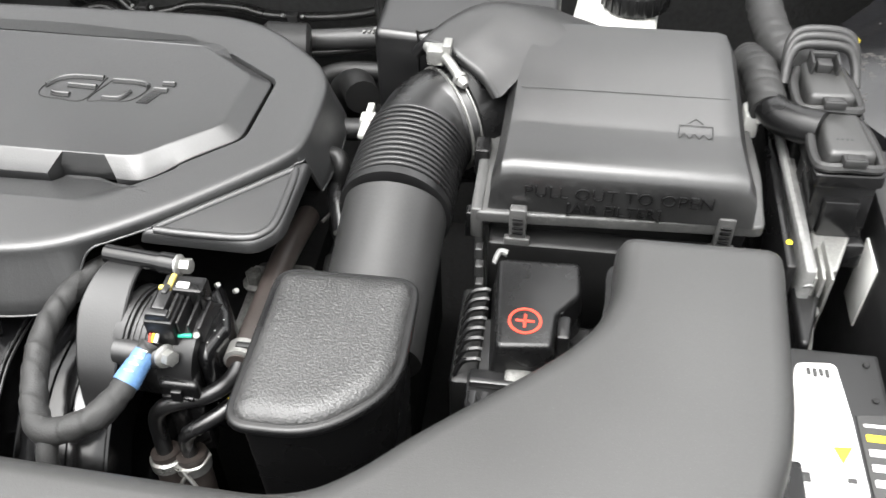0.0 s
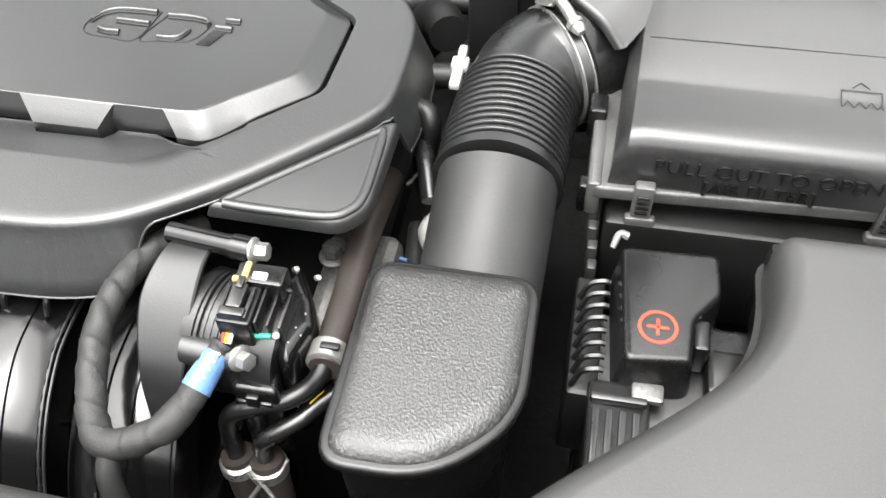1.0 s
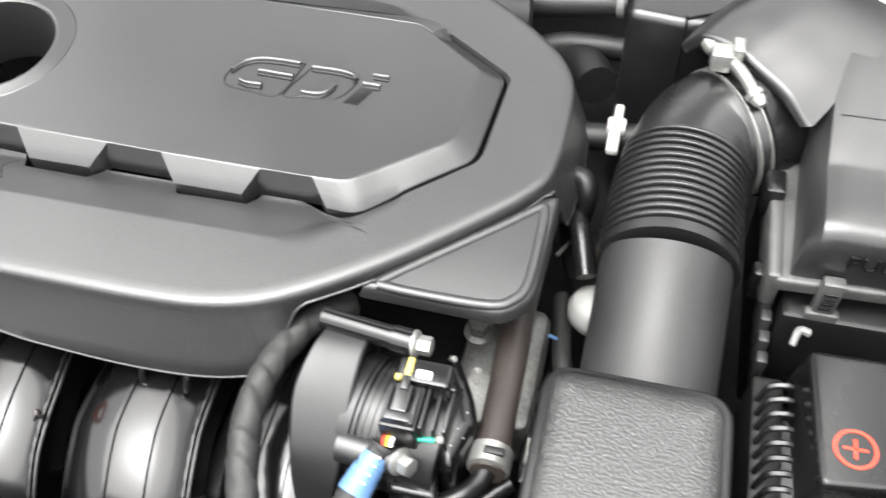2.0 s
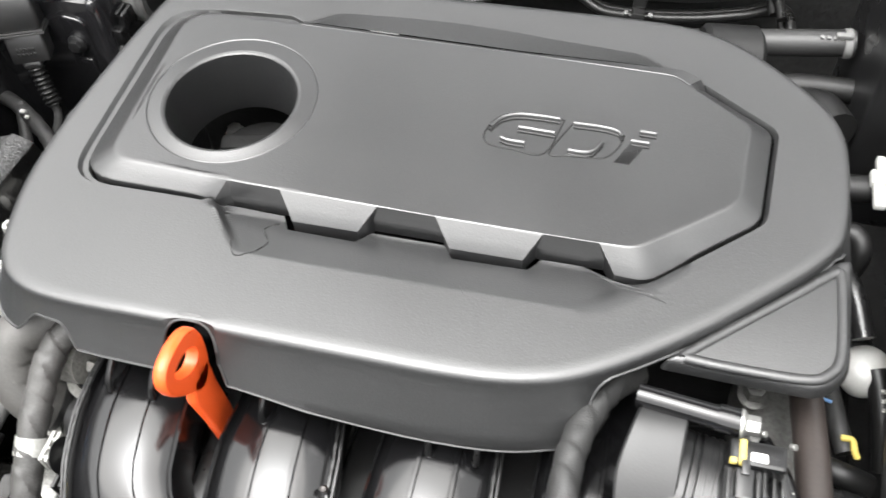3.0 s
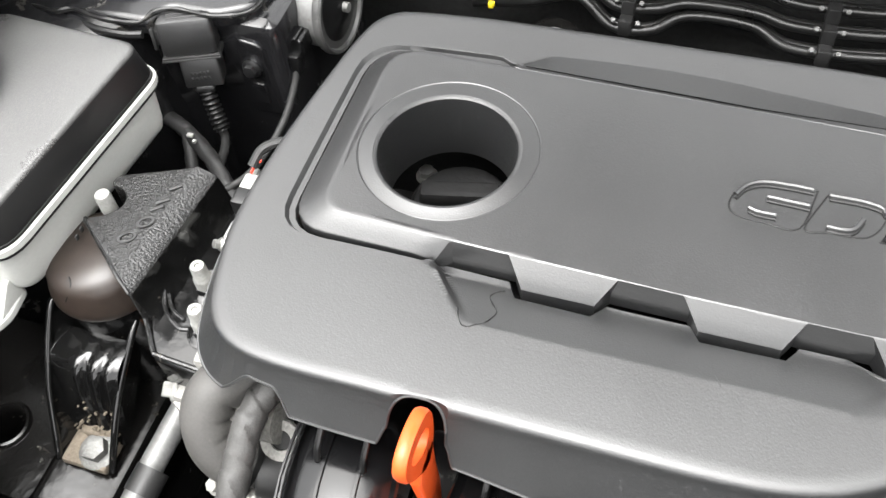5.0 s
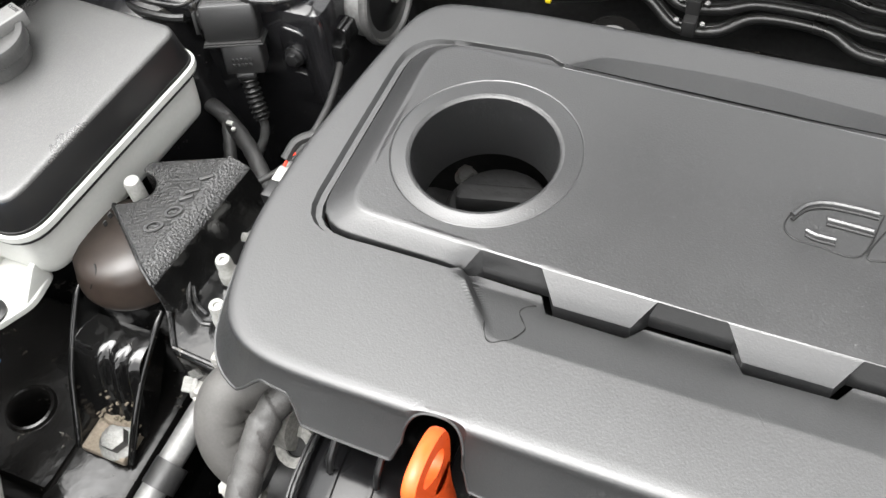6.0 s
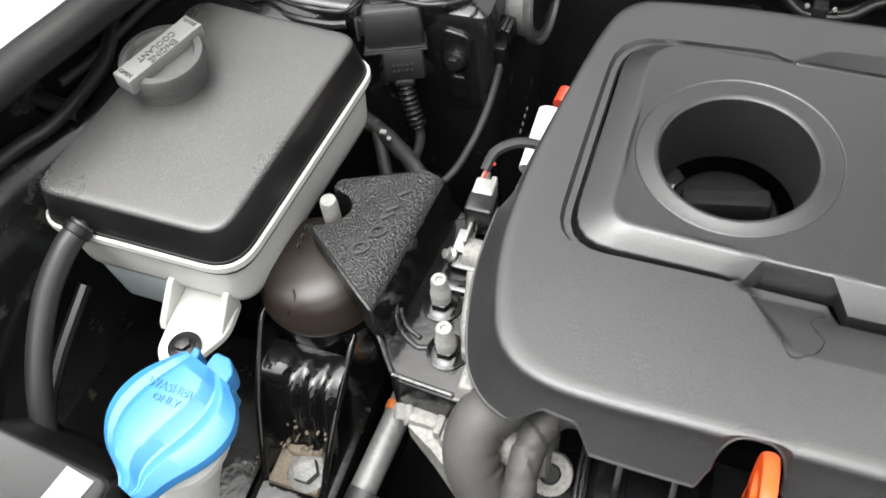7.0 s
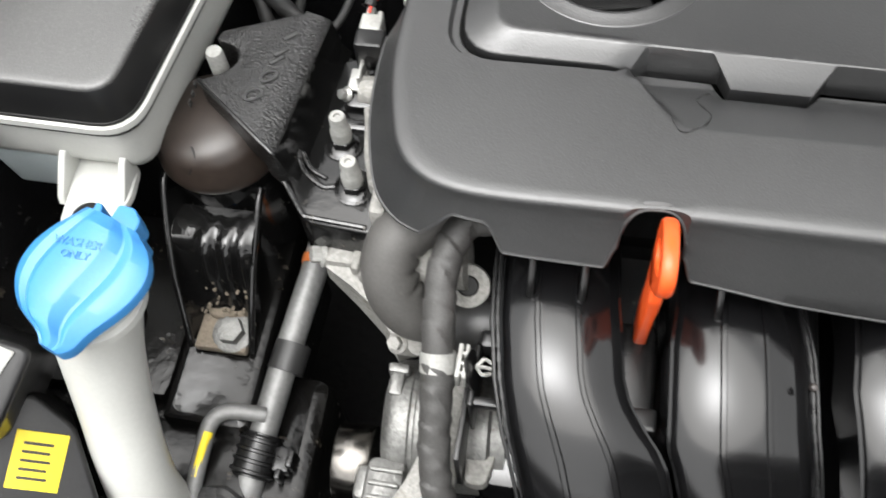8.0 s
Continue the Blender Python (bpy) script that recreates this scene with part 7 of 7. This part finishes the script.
part("end_band", lathe([(0.0150, 0), (0.0160, 0.0005), (0.0160, 0.004), (0.0150, 0.0045)], 30, aim((-0.6310, 0.3372, 0.8142), (0.75, 0.15, -0.62))), M_RUBBER, elbow)
side_loom = thing("engine_harness", (-0.62, 0.30, 0.80), "wiring harness in dark spiral tape with a white strap", "wiring harness")
part("sleeve", wrapped([(-0.598, 0.372, 0.862), (-0.612, 0.367, 0.864), (-0.620, 0.354, 0.860), (-0.622, 0.335, 0.852), (-0.620, 0.312, 0.842), (-0.618, 0.290, 0.828), (-0.617, 0.270, 0.812), (-0.613, 0.250, 0.795), (-0.605, 0.235, 0.775)], 0.0075, 12, 0.0014, 28, 22), M_TAPEGREY, side_loom, angle=25)
part("strap", tube([(-0.6195, 0.3070, 0.8385), (-0.6187, 0.2985, 0.8330)], 0.0091, 20, smooth=False), M_CAPPALE, side_loom, "dull white nylon strap")
part("clip", merge(block(-0.6095, -0.6072, 0.2945, 0.3125, 0.8270, 0.8400, 0.0006), block(-0.6060, -0.6040, 0.2945, 0.3125, 0.8270, 0.8400, 0.0006), *[block(-0.6095, -0.6040, 0.2965 + 0.0052 * k, 0.2982 + 0.0052 * k, 0.8330, 0.8395, 0.0005) for k in range(3)]), M_CAPPALE, side_loom, "pale ladder clip")
part("clip_disc", lathe([(0.0, 0.0), (0.0085, 0.0), (0.0100, 0.0012), (0.0105, 0.0026), (0.0080, 0.0030)], 26, aim((-0.6035, 0.3020, 0.8310), (0.95, 0.1, 0.3))), M_SMOOTH, side_loom, "black oval disc")
part("clip_prong", merge(*[tube([(-0.6000, 0.3035, 0.8330), (-0.5965, 0.3035 + 0.0040 * k, 0.8345), (-0.5925, 0.3035 + 0.0026 * k, 0.8335)], 0.0010, 6) for k in (-1, 0, 1)]), M_CAPPALE, side_loom)
part("bracket", merge(block(-0.602, -0.5995, 0.285, 0.318, 0.79, 0.829, 0.001), block(-0.6010, -0.5865, 0.3165, 0.3270, 0.818, 0.829, 0.003), block(-0.603, -0.586, 0.2865, 0.2915, 0.820, 0.8265, 0.0015)), M_SMOOTH, side_loom)
single("flex_joint", lathe([(0.014, 0), (0.0155, 0.002), (0.0155, 0.022), (0.0170, 0.023), (0.0170, 0.032)], 32, aim((-0.620, 0.3350, 0.8080), (1, 0.1, 0.0))), M_FLANGE, "dark grey rubber joint beside the manifold", "joint")
cam_plug = thing("cam_sensor_plug", (-0.69, 0.51, 0.80), "white and black sensor plug with coloured wires", "connector")
part("black_half", block(-0.697, -0.680, 0.478, 0.492, 0.835, 0.858, 0.002), M_SMOOTH, cam_plug)
part("white_half", merge(block(-0.6965, -0.6835, 0.490, 0.5035, 0.844, 0.858, 0.002), block(-0.6945, -0.6895, 0.502, 0.5090, 0.848, 0.857, 0.001), block(-0.6880, -0.6845, 0.502, 0.5065, 0.848, 0.857, 0.001)), M_CAPPALE, cam_plug, "white plug half")
part("wire", tube([(-0.692, 0.505, 0.862), (-0.688, 0.516, 0.868), (-0.676, 0.524, 0.870), (-0.662, 0.527, 0.868)], 0.0032, 8), M_LOOM, cam_plug)
part("red_wire", tube([(-0.692, 0.502, 0.859), (-0.690, 0.507, 0.863), (-0.687, 0.510, 0.864)], 0.0010, 6), M_RED, cam_plug, "red wire")
part("bracket", merge(block(-0.700, -0.690, 0.462, 0.478, 0.835, 0.8375, 0.0006), block(-0.6935, -0.6915, 0.464, 0.484, 0.836, 0.846, 0.0006), hexbolt((-0.6995, 0.461, 0.834), (-0.6, -0.5, 0.6), 0.0032, 0.004)), M_ZINC, cam_plug)
coil = thing("ignition_coil_label", (-0.675, 0.57, 0.82), "white labelled canister with a red end", "canister")
part("canister", tube([(-0.671, 0.535, 0.832), (-0.669, 0.575, 0.844)], 0.0095, 18, smooth=False), M_PAPER, coil)
part("red_end", tube([(-0.662, 0.578, 0.848), (-0.660, 0.588, 0.851)], 0.0085, 16, smooth=False), M_RED, coil, "red plastic end")
part("print_bar", merge(*[block(-0.6835, -0.6825, 0.548 + 0.005 * k, 0.551 + 0.005 * k, 0.8495 + 0.0015 * k, 0.8515 + 0.0015 * k, 0.0002) for k in range(4)]), M_PRINT, coil)

# ---- relay box and horn on the strut tower ----
relay = thing("relay_box", (-0.785, 0.60, 0.82), "black plastic relay box with a corrugated cable", "relay box")
RM = pose(-0.786, 0.6055, 0.8700, -12, 0, 22)
part("cover", merge(block(-0.0195, 0.0195, -0.011, 0.014, -0.014, 0.0135, 0.003, RM), *[block(-0.013, 0.013, -0.006 + 0.006 * k, -0.0035 + 0.006 * k, 0.0125, 0.0143, 0.0006, RM) for k in range(3)]), M_BOX, relay)
part("rim", merge(block(-0.0212, 0.0212, -0.0128, 0.015, -0.0172, -0.0155, 0.0006, RM), block(-0.0206, 0.0206, -0.0122, 0.0145, -0.0155, -0.0138, 0.0006, RM)), M_FLANGE, relay)
part("socket", merge(block(-0.010, 0.018, -0.0115, 0.008, -0.040, -0.017, 0.002, RM), block(-0.004, 0.010, -0.0112, 0.006, -0.045, -0.039, 0.002, RM)), M_BOX, relay)
part("socket_print", merge(*[block(-0.004 + 0.0030 * (k % 5), -0.002 + 0.0030 * (k % 5), -0.0121, -0.0113, -0.0335 + 0.0042 * (k // 5), -0.0310 + 0.0042 * (k // 5), 0.0002, RM) for k in range(10)]), M_FLANGE, relay)
part("side_tab", merge(block(-0.0235, -0.0190, -0.006, 0.002, -0.006, 0.006, 0.001, RM), block(-0.0245, -0.0222, -0.009, -0.004, -0.008, 0.008, 0.0006, RM)), M_FLANGE, relay)
part("corrugated_tube", tube([(-0.777, 0.592, 0.826), (-0.772, 0.586, 0.812), (-0.766, 0.580, 0.800)], lambda s: 0.0056 + 0.0010 * math.sin(s * 2 * math.pi * 8), 14, 24), M_RUBBER, relay, angle=60)
part("tail", wrapped([(-0.766, 0.580, 0.800), (-0.764, 0.575, 0.790), (-0.768, 0.562, 0.775), (-0.772, 0.552, 0.760)], 0.0030, 5, 0.0008, 10, 10), M_LOOM, relay)
tower = merge(block(-0.80, -0.722, 0.6165, 0.76, 0.55, 0.874, 0.010), block(-0.98, -0.79, 0.604, 0.76, 0.55, 0.874, 0.02))
setting("strut_tower", tower, M_PAINT, "black painted strut tower behind the relay box", "strut tower")
press = merge(slab(fillet([(-0.7600, 0.790), (-0.7330, 0.790), (-0.7360, 0.858), (-0.7560, 0.862)], 0.006, 5), 0.0, 0.0025, 0.0015, 0, 0.002), lathe([(0.0085, 0.002), (0.0085, 0.0045), (0.0070, 0.0055)], 20, pose(-0.7465, 0.838, 0)),
              slab(fillet([(-0.7535, 0.800), (-0.7395, 0.800), (-0.7405, 0.822), (-0.7525, 0.822)], 0.004, 4), 0.002, 0.0045, 0.0015))
press.transform(Matrix(((1, 0, 0, 0), (0, 0, -1, 0.6165), (0, 1, 0, 0), (0, 0, 0, 1))))
setting("tower_pressing", press, M_PAINT, "raised pressing on the black strut tower", "pressing")
single("tower_bolt", hexbolt((-0.7465, 0.6112, 0.838), (0, -1, 0.1), 0.0052, 0.004), M_DUSTY, "dusty bolt on the strut tower", "bolt")
LEDGE = fillet([(-1.0, 0.590), (-0.89, 0.592), (-0.81, 0.594), (-0.80, 0.612), (-0.765, 0.612), (-0.74, 0.626), (-0.735, 0.66), (-0.735, 0.90), (-1.0, 0.90)], [0.0, 0.01, 0.006, 0.006, 0.01, 0.01, 0.01, 0.0, 0.0], 4)
setting("tower_ledge", slab(LEDGE, 0.872, 0.884, 0.006), M_PAINT, "black painted tower top", "tower top")
BEAD = [(-0.96, 0.586), (-0.915, 0.590), (-0.891, 0.588), (-0.877, 0.587), (-0.866, 0.592), (-0.845, 0.588), (-0.823, 0.588), (-0.811, 0.591), (-0.806, 0.603), (-0.793, 0.609), (-0.765, 0.608), (-0.746, 0.614), (-0.737, 0.624), (-0.737, 0.640)]
BEAD = [(x, y, 0.8855) for x, y in BEAD]
setting("seam_bead", merge(tube(BEAD, lambda s: 0.0017 + 0.0005 * math.sin(s * 61) * math.sin(s * 23), 8, 10), tube([(x, y - 0.003, z - 0.009) for x, y, z in BEAD[:8]], 0.0030, 8, 8)), M_SEALANT, "wavy painted seam sealant along the tower edge", "sealant")
horn = thing("horn", (-0.705, 0.69, 0.80), "black disc horn with a plug", "horn")
HM = aim((-0.704, 0.678, 0.850), (0.98, -0.05, 0.07))
part("body", lathe([(0.018, -0.026), (0.026, -0.024), (0.0305, -0.019), (0.0315, -0.012), (0.0315, -0.003), (0.033, -0.002)], 44, HM), M_ALU, horn, "dull grey metal back of the horn")
part("rim", lathe([(0.032, -0.003), (0.0350, -0.002), (0.0358, 0.0), (0.0358, 0.0035), (0.0345, 0.0050), (0.0325, 0.0045), (0.0315, 0.0020)], 44, HM), M_SCUFF, horn, "grey rolled rim of the horn")
part("disc", lathe([(0.0322, 0.0015), (0.028, 0.0010), (0.024, 0.0030), (0.014, 0.0040), (0.012, 0.0055), (0.0, 0.0060)], 44, HM), M_SMOOTH, horn, "black domed face")
part("centre_rivet", ring_bolt((-0.6975, 0.6777, 0.8505), (0.98, -0.05, 0.07), 0.0040, 0.004), M_ZINC, horn)
part("stud", hexbolt((-0.735, 0.679, 0.866), (-0.6, -0.6, 0.5), 0.005, 0.004), M_ZINC, horn)
part("plug", merge(block(-0.7245, -0.7135, 0.632, 0.650, 0.836, 0.852, 0.002), block(-0.7230, -0.7150, 0.624, 0.634, 0.826, 0.843, 0.0015), block(-0.7205, -0.7170, 0.631, 0.646, 0.851, 0.8545, 0.0008)), M_SMOOTH, horn)
part("lead", tube([(-0.719, 0.627, 0.829), (-0.7205, 0.617, 0.816), (-0.723, 0.600, 0.803), (-0.727, 0.575, 0.795), (-0.735, 0.545, 0.792), (-0.76, 0.515, 0.79)], 0.0028, 10), M_LOOM, horn)
single("body_harness", merge(wrapped([(-0.84, 0.60, 0.785), (-0.80, 0.580, 0.79), (-0.765, 0.556, 0.79), (-0.735, 0.53, 0.785), (-0.70, 0.515, 0.775)], 0.0052, 9, 0.0012, 16, 14), wrapped([(-0.800, 0.582, 0.792), (-0.785, 0.555, 0.782), (-0.770, 0.532, 0.772), (-0.755, 0.515, 0.765)], 0.0042, 7, 0.0010, 12, 12)), M_LOOM, "dark taped wiring harness behind the mount", "wiring harness")
single("harness_clip", merge(block(-0.792, -0.787, 0.5685, 0.572, 0.7965, 0.799, 0.0006), block(-0.785, -0.782, 0.564, 0.567, 0.7965, 0.799, 0.0006)), M_PALEPRINT, "small pale clip on a harness", "clip")
single("wing_harness", merge(tube([(-1.0, 0.40, 0.86), (-0.985, 0.46, 0.872), (-0.965, 0.53, 0.885), (-0.94, 0.60, 0.90)], 0.0065, 10), tube([(-0.99, 0.46, 0.85), (-0.965, 0.54, 0.875), (-0.95, 0.62, 0.90)], 0.0045, 8)), M_PLASTIC, "black wiring along the inner wing", "wiring")
single("wing_wire", merge(tube([(-0.955, 0.30, 0.74), (-0.94, 0.36, 0.80), (-0.935, 0.40, 0.83), (-0.94, 0.45, 0.84)], 0.004, 8), tube([(-0.925, 0.29, 0.74), (-0.92, 0.34, 0.79), (-0.918, 0.39, 0.815)], 0.0045, 8)), M_DUSTY, "dusty wires below the coolant tank", "wiring")
